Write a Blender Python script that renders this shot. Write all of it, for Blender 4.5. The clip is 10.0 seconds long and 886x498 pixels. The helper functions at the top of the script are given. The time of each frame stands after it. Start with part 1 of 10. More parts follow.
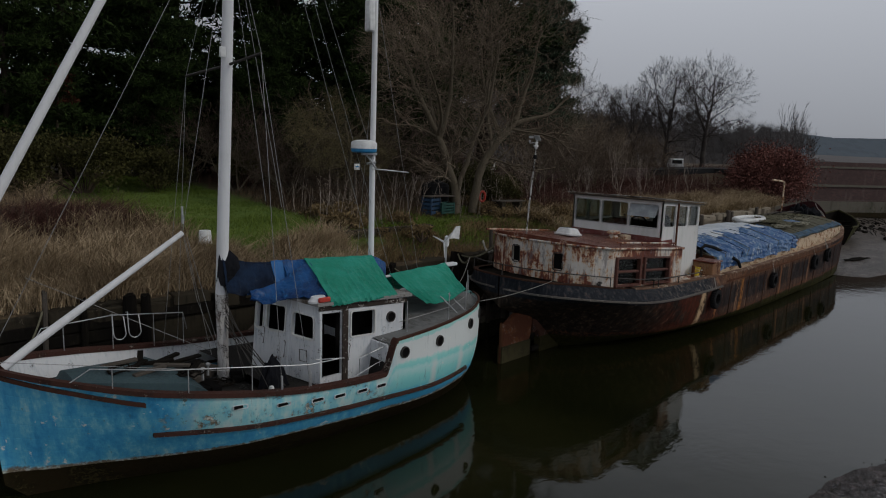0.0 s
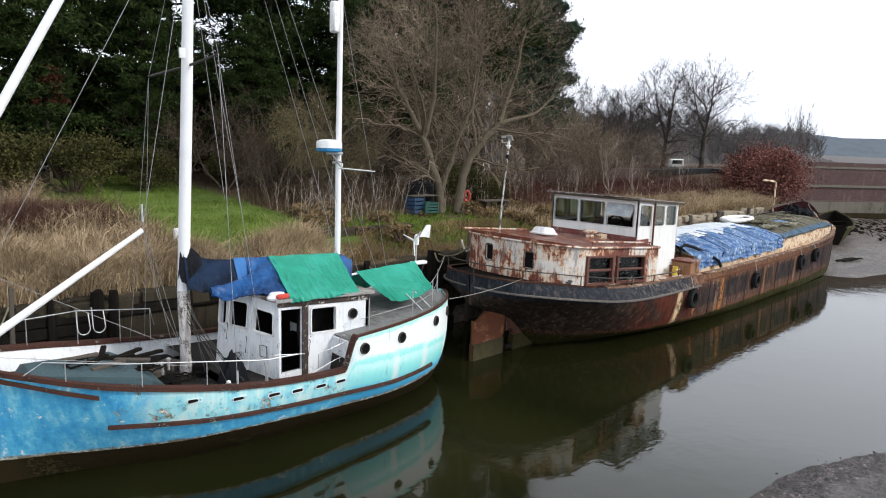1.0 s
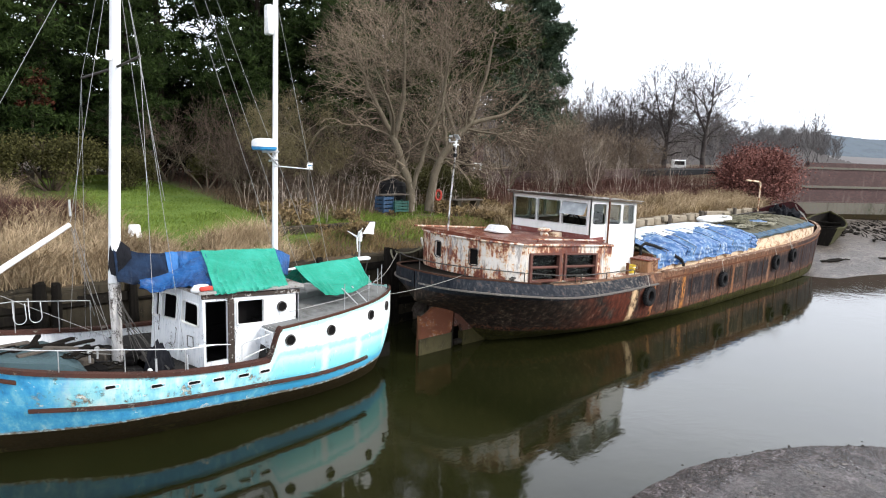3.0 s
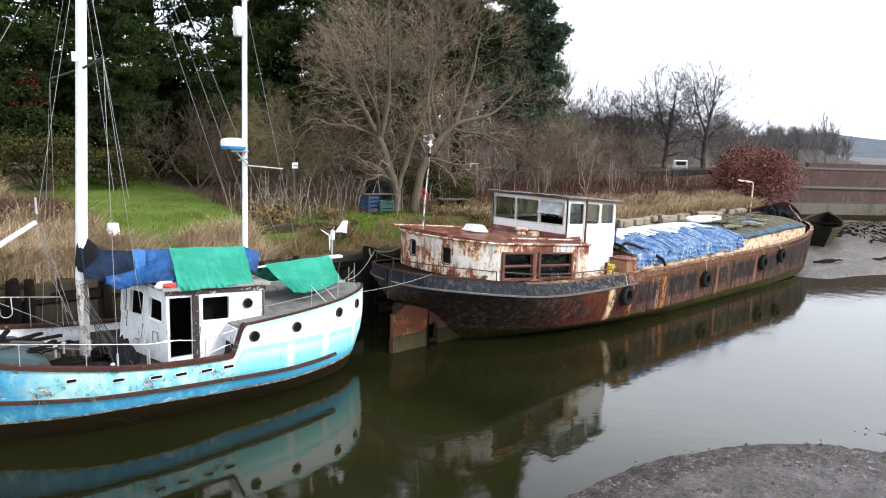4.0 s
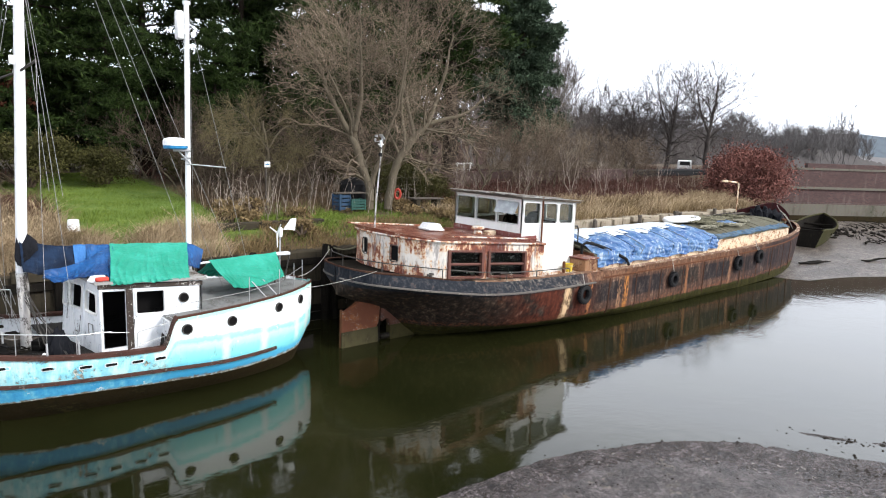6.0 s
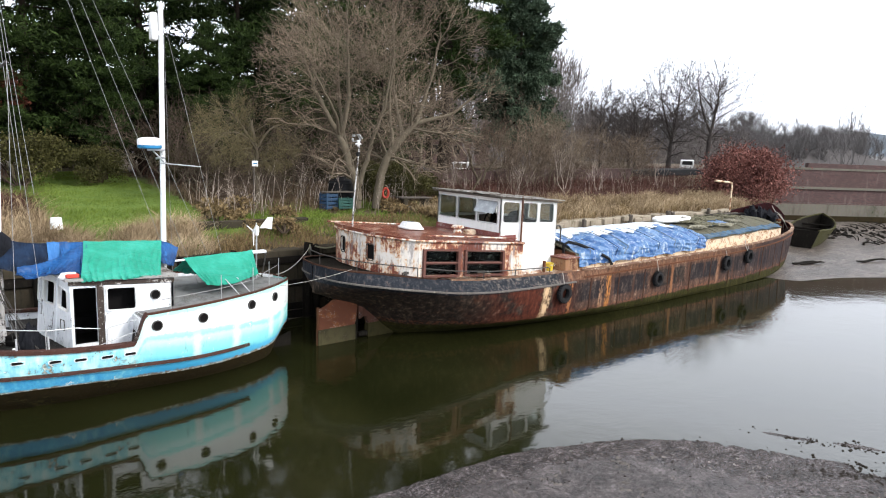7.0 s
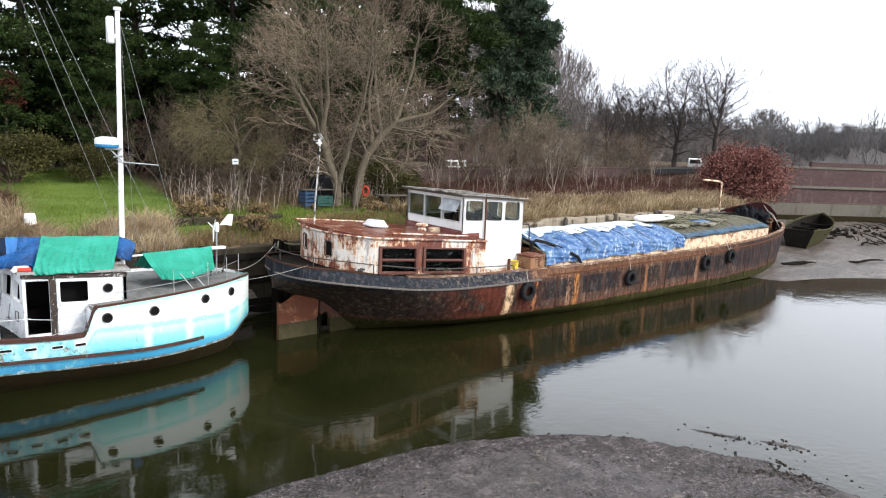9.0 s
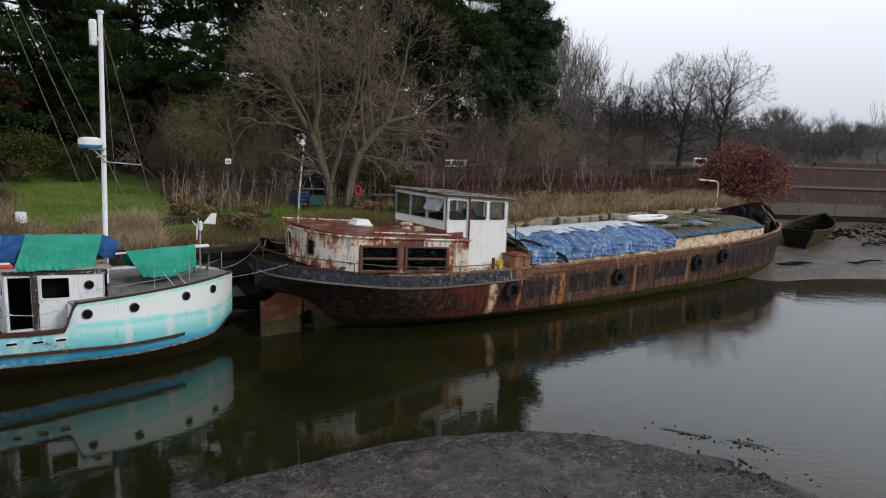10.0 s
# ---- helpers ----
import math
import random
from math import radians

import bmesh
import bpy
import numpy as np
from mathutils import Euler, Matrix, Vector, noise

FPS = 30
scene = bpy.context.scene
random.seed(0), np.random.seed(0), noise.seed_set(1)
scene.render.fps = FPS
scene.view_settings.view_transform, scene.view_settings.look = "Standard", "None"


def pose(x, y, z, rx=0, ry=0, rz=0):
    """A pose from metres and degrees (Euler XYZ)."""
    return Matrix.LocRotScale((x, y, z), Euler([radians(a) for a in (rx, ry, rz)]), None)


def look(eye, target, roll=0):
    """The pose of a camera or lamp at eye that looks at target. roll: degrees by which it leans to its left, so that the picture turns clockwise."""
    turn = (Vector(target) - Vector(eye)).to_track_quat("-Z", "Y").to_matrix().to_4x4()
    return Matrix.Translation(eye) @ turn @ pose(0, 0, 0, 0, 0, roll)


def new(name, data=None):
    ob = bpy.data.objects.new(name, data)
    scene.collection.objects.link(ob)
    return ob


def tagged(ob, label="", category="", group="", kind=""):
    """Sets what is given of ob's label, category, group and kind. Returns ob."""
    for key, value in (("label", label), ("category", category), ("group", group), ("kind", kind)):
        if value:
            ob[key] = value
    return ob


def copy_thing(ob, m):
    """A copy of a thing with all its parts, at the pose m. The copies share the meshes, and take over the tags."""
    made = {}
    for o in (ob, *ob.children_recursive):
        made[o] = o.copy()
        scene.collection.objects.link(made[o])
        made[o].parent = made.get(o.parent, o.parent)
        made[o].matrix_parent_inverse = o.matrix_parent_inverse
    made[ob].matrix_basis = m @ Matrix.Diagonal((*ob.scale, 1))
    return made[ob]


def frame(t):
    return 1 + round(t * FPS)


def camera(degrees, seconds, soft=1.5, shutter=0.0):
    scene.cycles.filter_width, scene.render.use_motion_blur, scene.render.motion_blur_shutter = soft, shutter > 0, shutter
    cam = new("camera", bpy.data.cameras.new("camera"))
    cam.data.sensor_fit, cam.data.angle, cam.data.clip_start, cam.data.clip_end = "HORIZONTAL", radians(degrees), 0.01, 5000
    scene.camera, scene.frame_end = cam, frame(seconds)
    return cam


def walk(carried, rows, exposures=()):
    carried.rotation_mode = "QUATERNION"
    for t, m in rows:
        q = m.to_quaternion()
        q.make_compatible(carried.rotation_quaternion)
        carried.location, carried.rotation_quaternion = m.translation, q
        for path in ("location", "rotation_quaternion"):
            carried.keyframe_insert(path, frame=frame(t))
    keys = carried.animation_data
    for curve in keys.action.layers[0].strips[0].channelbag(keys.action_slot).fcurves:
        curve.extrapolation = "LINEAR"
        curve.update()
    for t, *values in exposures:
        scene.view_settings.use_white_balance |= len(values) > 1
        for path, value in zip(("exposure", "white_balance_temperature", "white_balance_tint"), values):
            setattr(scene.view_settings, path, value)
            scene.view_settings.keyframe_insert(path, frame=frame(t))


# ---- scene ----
# camera: a small drone gliding past the moorings; t, x, y, z, yaw, pitch, roll
cam = camera(67.2, 10.0, soft=1.1)
ROWS = [
    (0.0, -0.000, -0.010, 6.210, -44.690, -8.847, -1.921),
    (0.5, 0.309, -0.453, 6.223, -44.325, -8.854, -1.941),
    (1.0, 0.615, -0.898, 6.226, -43.943, -8.844, -1.940),
    (1.5, 0.922, -1.345, 6.224, -43.545, -8.824, -1.928),
    (2.0, 1.235, -1.794, 6.221, -43.135, -8.801, -1.913),
    (2.5, 1.555, -2.243, 6.219, -42.713, -8.778, -1.902),
    (4.0, 2.571, -3.580, 6.238, -41.398, -8.753, -1.915),
    (4.5, 2.925, -4.019, 6.254, -40.947, -8.765, -1.938),
    (5.0, 3.284, -4.453, 6.276, -40.493, -8.790, -1.969),
    (5.5, 3.647, -4.881, 6.301, -40.034, -8.825, -2.004),
    (7.0, 4.736, -6.122, 6.392, -38.629, -8.989, -2.115),
    (7.5, 5.095, -6.523, 6.425, -38.145, -9.057, -2.145),
    (8.0, 5.450, -6.918, 6.458, -37.649, -9.127, -2.168),
    (8.5, 5.803, -7.311, 6.491, -37.137, -9.197, -2.183),
    (9.0, 6.156, -7.702, 6.524, -36.604, -9.263, -2.190),
    (9.5, 6.511, -8.096, 6.557, -36.043, -9.322, -2.192),
    (10.0, 6.874, -8.495, 6.593, -35.447, -9.372, -2.191),
]
walk(cam, [(t, pose(x, y, z, 90 + pitch, roll, yaw)) for t, x, y, z, yaw, pitch, roll in ROWS],
     exposures=[(0.0, -2.42), (0.3, -1.82), (0.6, -1.24), (0.9, -0.68), (1.2, -0.18), (1.4, 0.0), (9.5, 0.0), (9.6, -0.18), (9.7, -0.36), (9.8, -0.66), (10.0, -1.25)])

# ---- world and light: thin overcast, the sun a soft glow behind the viewer ----
SUN_EL, SUN_AZ = radians(33), radians(152)       # azimuth from +y towards +x
world = bpy.data.worlds.new("overcast")
scene.world = world
world.use_nodes = True
wn, wl = world.node_tree.nodes, world.node_tree.links
wn.clear()
sky = wn.new("ShaderNodeTexSky")
sky.sky_type, sky.sun_disc = "NISHITA", False
sky.sun_elevation, sky.sun_rotation = SUN_EL, SUN_AZ
sky.air_density, sky.dust_density, sky.ozone_density = 1.0, 4.0, 1.0
grey = wn.new("ShaderNodeHueSaturation")
grey.inputs["Saturation"].default_value = 0.12
grey.inputs["Value"].default_value = 0.05
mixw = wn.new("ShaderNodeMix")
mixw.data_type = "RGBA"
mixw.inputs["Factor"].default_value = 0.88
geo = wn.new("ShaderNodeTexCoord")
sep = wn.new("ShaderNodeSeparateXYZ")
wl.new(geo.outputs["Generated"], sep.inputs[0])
haze = wn.new("ShaderNodeValToRGB")          # overcast, with an extra bright band above the view to lift water reflections
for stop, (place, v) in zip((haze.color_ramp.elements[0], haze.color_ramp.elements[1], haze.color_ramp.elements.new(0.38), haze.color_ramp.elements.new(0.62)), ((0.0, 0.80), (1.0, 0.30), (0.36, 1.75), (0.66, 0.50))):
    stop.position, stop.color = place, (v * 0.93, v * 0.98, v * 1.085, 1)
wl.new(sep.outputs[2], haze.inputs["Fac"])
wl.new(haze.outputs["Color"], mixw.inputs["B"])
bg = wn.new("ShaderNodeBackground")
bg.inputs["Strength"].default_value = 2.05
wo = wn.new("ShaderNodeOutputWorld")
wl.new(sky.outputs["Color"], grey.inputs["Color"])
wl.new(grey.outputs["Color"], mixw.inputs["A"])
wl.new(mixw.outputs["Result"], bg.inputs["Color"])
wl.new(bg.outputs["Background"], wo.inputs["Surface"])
sun_data = bpy.data.lights.new("sun", "SUN")
sun_data.energy, sun_data.angle, sun_data.color = 3.4, radians(12), (1.0, 0.965, 0.91)
sun = new("sun", sun_data)
sun.matrix_world = look((math.sin(SUN_AZ) * math.cos(SUN_EL) * 50, math.cos(SUN_AZ) * math.cos(SUN_EL) * 50, math.sin(SUN_EL) * 50), (0, 0, 0))

# ---- materials ----
class Nodes:
    """A small builder for node materials."""

    def __init__(self, name):
        self.m = bpy.data.materials.new(name)
        self.m.use_nodes = True
        self.n, self.l = self.m.node_tree.nodes, self.m.node_tree.links
        self.b = self.n["Principled BSDF"]
        self.co = self.n.new("ShaderNodeTexCoord").outputs["Object"]

    def put(self, socket, value):
        if isinstance(value, bpy.types.NodeSocket):
            self.l.new(value, socket)
        elif isinstance(value, (tuple, list)) and len(value) == 3 and socket.type == "RGBA":
            socket.default_value = (*value, 1)
        else:
            socket.default_value = value

    def noise(self, scale, detail=4, rough=0.6, stretch=(1, 1, 1), distort=0.0, co=None, col=False):
        mp = self.n.new("ShaderNodeMapping")
        mp.inputs["Scale"].default_value = stretch
        self.l.new(co or self.co, mp.inputs["Vector"])
        t = self.n.new("ShaderNodeTexNoise")
        t.inputs["Scale"].default_value, t.inputs["Detail"].default_value = scale, detail
        t.inputs["Roughness"].default_value, t.inputs["Distortion"].default_value = rough, distort
        self.l.new(mp.outputs["Vector"], t.inputs["Vector"])
        return t.outputs["Color" if col else "Fac"]

    def cells(self, scale, stretch=(1, 1, 1), feature="F1", out="Distance"):
        mp = self.n.new("ShaderNodeMapping")
        mp.inputs["Scale"].default_value = stretch
        self.l.new(self.co, mp.inputs["Vector"])
        t = self.n.new("ShaderNodeTexVoronoi")
        t.feature = feature
        t.inputs["Scale"].default_value = scale
        self.l.new(mp.outputs["Vector"], t.inputs["Vector"])
        return t.outputs[out]

    def step(self, value, lo, hi, a=0.0, b=1.0):
        r = self.n.new("ShaderNodeMapRange")
        r.interpolation_type = "SMOOTHSTEP"
        for k, v in (("Value", value), ("From Min", lo), ("From Max", hi), ("To Min", a), ("To Max", b)):
            self.put(r.inputs[k], v)
        return r.outputs["Result"]

    def math(self, op, a, b=0.0, clamp=False):
        m = self.n.new("ShaderNodeMath")
        m.operation, m.use_clamp = op, clamp
        self.put(m.inputs[0], a)
        self.put(m.inputs[1], b)
        return m.outputs[0]

    def mix(self, fac, a, b, blend="MIX"):
        m = self.n.new("ShaderNodeMix")
        m.data_type, m.blend_type = "RGBA", blend
        self.put(m.inputs["Factor"], fac)
        self.put(m.inputs["A"], a)
        self.put(m.inputs["B"], b)
        return m.outputs["Result"]

    def ramp(self, fac, stops):
        r = self.n.new("ShaderNodeValToRGB")
        e = r.color_ramp.elements
        while len(e) < len(stops):
            e.new(0.5)
        for k, (p, c) in zip(e, stops):
            k.position, k.color = p, (*c, 1)
        self.put(r.inputs["Fac"], fac)
        return r.outputs["Color"]

    def uv(self):
        u = self.n.new("ShaderNodeUVMap")
        s = self.n.new("ShaderNodeSeparateXYZ")
        self.l.new(u.outputs["UV"], s.inputs[0])
        return s.outputs[0], s.outputs[1]

    def random(self):
        return self.n.new("ShaderNodeObjectInfo").outputs["Random"]

    def island(self):
        return self.n.new("ShaderNodeNewGeometry").outputs["Random Per Island"]

    def bump(self, height, strength=0.3, distance=0.02):
        b = self.n.new("ShaderNodeBump")
        b.inputs["Strength"].default_value, b.inputs["Distance"].default_value = strength, distance
        self.l.new(height, b.inputs["Height"])
        self.l.new(b.outputs["Normal"], self.b.inputs["Normal"])

    def done(self, colour, rough=0.7, metal=0.0, spec=0.5):
        self.put(self.b.inputs["Base Color"], colour)
        self.put(self.b.inputs["Roughness"], rough)
        self.put(self.b.inputs["Metallic"], metal)
        self.put(self.b.inputs["Specular IOR Level"], spec)
        return self.m


def deep(c, k=0.62):
    """Real, rather dark surface colours; pale paint stays as it is."""
    return tuple(v * k for v in c) if max(c) < 0.56 else tuple(c)


def weathered(name, base, stain, wear, scale=1.0, rough=0.6, streak=0.4, chips=0.62, bump=0.3, metal=0.0):
    """A worn surface: a base, soft stains that run down, and sharp worn chips."""
    k = Nodes(name)
    base, stain, wear = deep(base), deep(stain), deep(wear)
    big = k.noise(1.3 * scale, 5, 0.65)
    run = k.noise(3.0 * scale, 5, 0.6, (3, 3, 0.35))
    fine = k.noise(14 * scale, 6, 0.7)
    c = k.mix(k.step(k.math("ADD", k.math("MULTIPLY", run, streak), k.math("MULTIPLY", big, 1 - streak)), 0.46, 0.68), base, stain)
    c = k.mix(k.step(k.math("ADD", k.math("MULTIPLY", fine, 0.5), k.math("MULTIPLY", big, 0.5)), chips - 0.03, chips + 0.03), c, wear)
    c = k.mix(0.25, c, k.noise(40 * scale, 3, 0.6, col=True), "SOFT_LIGHT")
    k.bump(fine, bump, 0.01)
    return k.done(c, k.step(fine, 0.3, 0.7, rough - 0.12, min(1.0, rough + 0.15)), metal, 0.04 if max(base) < 0.04 else 0.13)


def plain(name, colour, rough=0.6, metal=0.0, vary=0.12, scale=6.0, bump=0.1):
    k = Nodes(name)
    n = k.noise(scale, 6, 0.65)
    dark = tuple(v * (1 - 2 * vary) for v in colour)
    lite = tuple(min(1, v * (1 + vary)) for v in colour)
    k.bump(k.noise(scale * 6, 3), bump, 0.005)
    return k.done(k.mix(k.step(n, 0.3, 0.7), dark, lite), k.step(n, 0.3, 0.7, max(0.02, rough - 0.1), min(1, rough + 0.1)), metal, 0.06 if max(colour) < 0.03 else 0.4)


def leafy(name, dark, lite, rough=0.75, trans=0.0):
    """Leaves, blades and twigs: each piece its own tone."""
    k = Nodes(name)
    dark, lite = (tuple(v * 0.62 for v in q) for q in (dark, lite))
    r = k.island()
    big = k.noise(0.45, 3)
    c = k.mix(k.math("ADD", k.math("MULTIPLY", r, 0.6), k.math("MULTIPLY", k.step(big, 0.3, 0.7), 0.4)), dark, lite)
    return k.done(c, rough, 0, 0.12)


def hull_blue():
    """Old blue and white topsides: zones by the length u and the height v (0 at the boot line, 1 at the rail)."""
    k = Nodes("faded_blue_hull_paint")
    u, v = k.uv()
    wob = k.noise(2.2, 5, 0.65)
    runs = k.noise(2.2, 5, 0.65, (2.2, 2.2, 0.25))
    fine = k.noise(9, 7, 0.72)
    vw = k.math("ADD", v, k.math("MULTIPLY", k.math("SUBTRACT", wob, 0.5), 0.16))
    blue = k.ramp(k.math("ADD", k.math("MULTIPLY", runs, 0.68), k.math("MULTIPLY", fine, 0.32)), [(0.30, (0.03, 0.24, 0.52)), (0.42, (0.055, 0.36, 0.67)), (0.52, (0.10, 0.47, 0.73)), (0.60, (0.22, 0.60, 0.77)), (0.68, (0.52, 0.74, 0.79))])
    pale = k.ramp(k.math("ADD", k.math("MULTIPLY", runs, 0.5), k.math("MULTIPLY", wob, 0.5)),
                  [(0.34, (0.74, 0.81, 0.78)), (0.44, (0.54, 0.77, 0.77)), (0.52, (0.31, 0.68, 0.73)), (0.66, (0.10, 0.47, 0.71))])
    mid = k.step(k.math("ADD", u, k.math("MULTIPLY", k.math("SUBTRACT", wob, 0.5), 0.14)), 0.20, 0.25)
    strake = k.step(vw, k.step(u, 0.15, 0.6, 0.40, 0.26), k.step(u, 0.15, 0.6, 0.46, 0.36))
    c = k.mix(k.math("MULTIPLY", strake, mid), blue, pale)
    # the raised quarter: white above, turquoise below, blue at the foot
    aft = k.step(k.math("ADD", u, k.math("MULTIPLY", k.math("SUBTRACT", wob, 0.5), 0.05)), 0.54, 0.62)
    vq = k.math("ADD", k.math("ADD", v, k.step(u, 0.60, 1.0, 0.0, 0.16)), k.math("ADD", k.math("MULTIPLY", k.math("SUBTRACT", fine, 0.5), 0.10), k.math("MULTIPLY", k.math("SUBTRACT", wob, 0.5), 0.12)))
    quarter = k.ramp(vq, [(0.08, (0.05, 0.38, 0.68)), (0.24, (0.10, 0.50, 0.74)), (0.29, (0.21, 0.68, 0.72)), (0.44, (0.30, 0.75, 0.73)), (0.56, (0.52, 0.81, 0.80)), (0.605, (0.28, 0.73, 0.70)), (0.65, (0.34, 0.76, 0.72)), (0.685, (0.74, 0.785, 0.78))])
    for at, wide in ((0.795, 0.012), (0.905, 0.010), (0.955, 0.014), (0.70, 0.008)):
        d = k.math("ABSOLUTE", k.math("SUBTRACT", k.math("ADD", u, k.math("MULTIPLY", k.math("SUBTRACT", wob, 0.5), 0.03)), at))
        band = k.math("MULTIPLY", k.step(d, wide * 1.5, wide * 0.2), k.math("MULTIPLY", k.step(v, 0.12, 0.28), k.step(v, 0.66, 0.5)))
        quarter = k.mix(k.math("MULTIPLY", band, 0.8), quarter, (0.72, 0.80, 0.79))
    quarter = k.mix(k.math("MULTIPLY", k.step(vw, 0.925, 0.95), 0.85), quarter, (0.34, 0.74, 0.70))
    scuff = k.math("MULTIPLY", k.step(k.noise(5, 7, 0.75), 0.60, 0.66), k.math("MULTIPLY", k.step(u, 0.90, 0.95), k.step(v, 0.4, 0.6)))
    quarter = k.mix(k.math("MULTIPLY", scuff, 0.8), quarter, (0.20, 0.17, 0.13))
    c = k.mix(aft, c, quarter)
    chip = k.step(k.math("ADD", k.math("MULTIPLY", fine, 0.42), k.math("MULTIPLY", wob, 0.58)), 0.572, 0.590)
    belt = k.math("MULTIPLY", k.math("MULTIPLY", k.step(v, 0.36, 0.48), k.step(v, 1.0, 0.9)), k.math("MULTIPLY", k.step(u, 0.16, 0.22), k.step(u, 0.60, 0.54)))
    spots = k.step(k.math("ADD", k.math("MULTIPLY", fine, 0.42), k.math("MULTIPLY", wob, 0.58)), 0.615, 0.630)
    rim = k.math("MULTIPLY", k.math("SUBTRACT", k.step(k.math("ADD", k.math("MULTIPLY", fine, 0.42), k.math("MULTIPLY", wob, 0.58)), 0.556, 0.566), chip), belt)
    c = k.mix(k.math("MULTIPLY", rim, 0.65), c, (0.06, 0.22, 0.30))
    chip = k.math("MAXIMUM", k.math("MULTIPLY", chip, belt), k.math("MULTIPLY", spots, k.step(u, 0.5, 0.62, 0.8, 0.0)))
    c = k.mix(chip, c, k.mix(k.step(k.noise(7, 4), 0.42, 0.58), (0.16, 0.12, 0.07), (0.52, 0.50, 0.42)))
    scab = k.step(k.math("ADD", k.math("MULTIPLY", fine, 0.55), k.math("MULTIPLY", k.noise(2.4, 4, 0.6, (1, 1, 0.9)), 0.45)), 0.600, 0.612)
    c = k.mix(scab, c, (0.80, 0.82, 0.78))
    seam = k.math("SUBTRACT", 1.0, k.step(k.math("ABSOLUTE", k.math("SUBTRACT", k.math("FRACT", k.math("MULTIPLY", v, 7.0)), 0.5)), 0.0, 0.05))
    seam = k.math("MULTIPLY", seam, k.step(u, 0.60, 0.45, 0.0, 0.6))
    c = k.mix(k.math("MULTIPLY", seam, k.step(fine, 0.5, 0.7, 0.0, 0.4)), c, (0.12, 0.16, 0.17))
    drip = k.math("MULTIPLY", k.step(k.noise(6, 5, 0.7, (2.5, 2.5, 0.12)), 0.60, 0.72), 0.45)
    c = k.mix(drip, c, (0.10, 0.16, 0.20))
    low = k.math("SUBTRACT", 1.0, k.step(k.math("ADD", v, k.math("MULTIPLY", k.math("SUBTRACT", fine, 0.5), 0.16)), 0.015, 0.06))
    c = k.mix(low, c, k.mix(k.step(fine, 0.45, 0.6), (0.20, 0.16, 0.11), (0.62, 0.60, 0.52)))
    k.bump(k.math("SUBTRACT", fine, k.math("MULTIPLY", k.math("ADD", chip, seam), 0.6)), 0.45, 0.012)
    return k.done(c, 0.5)


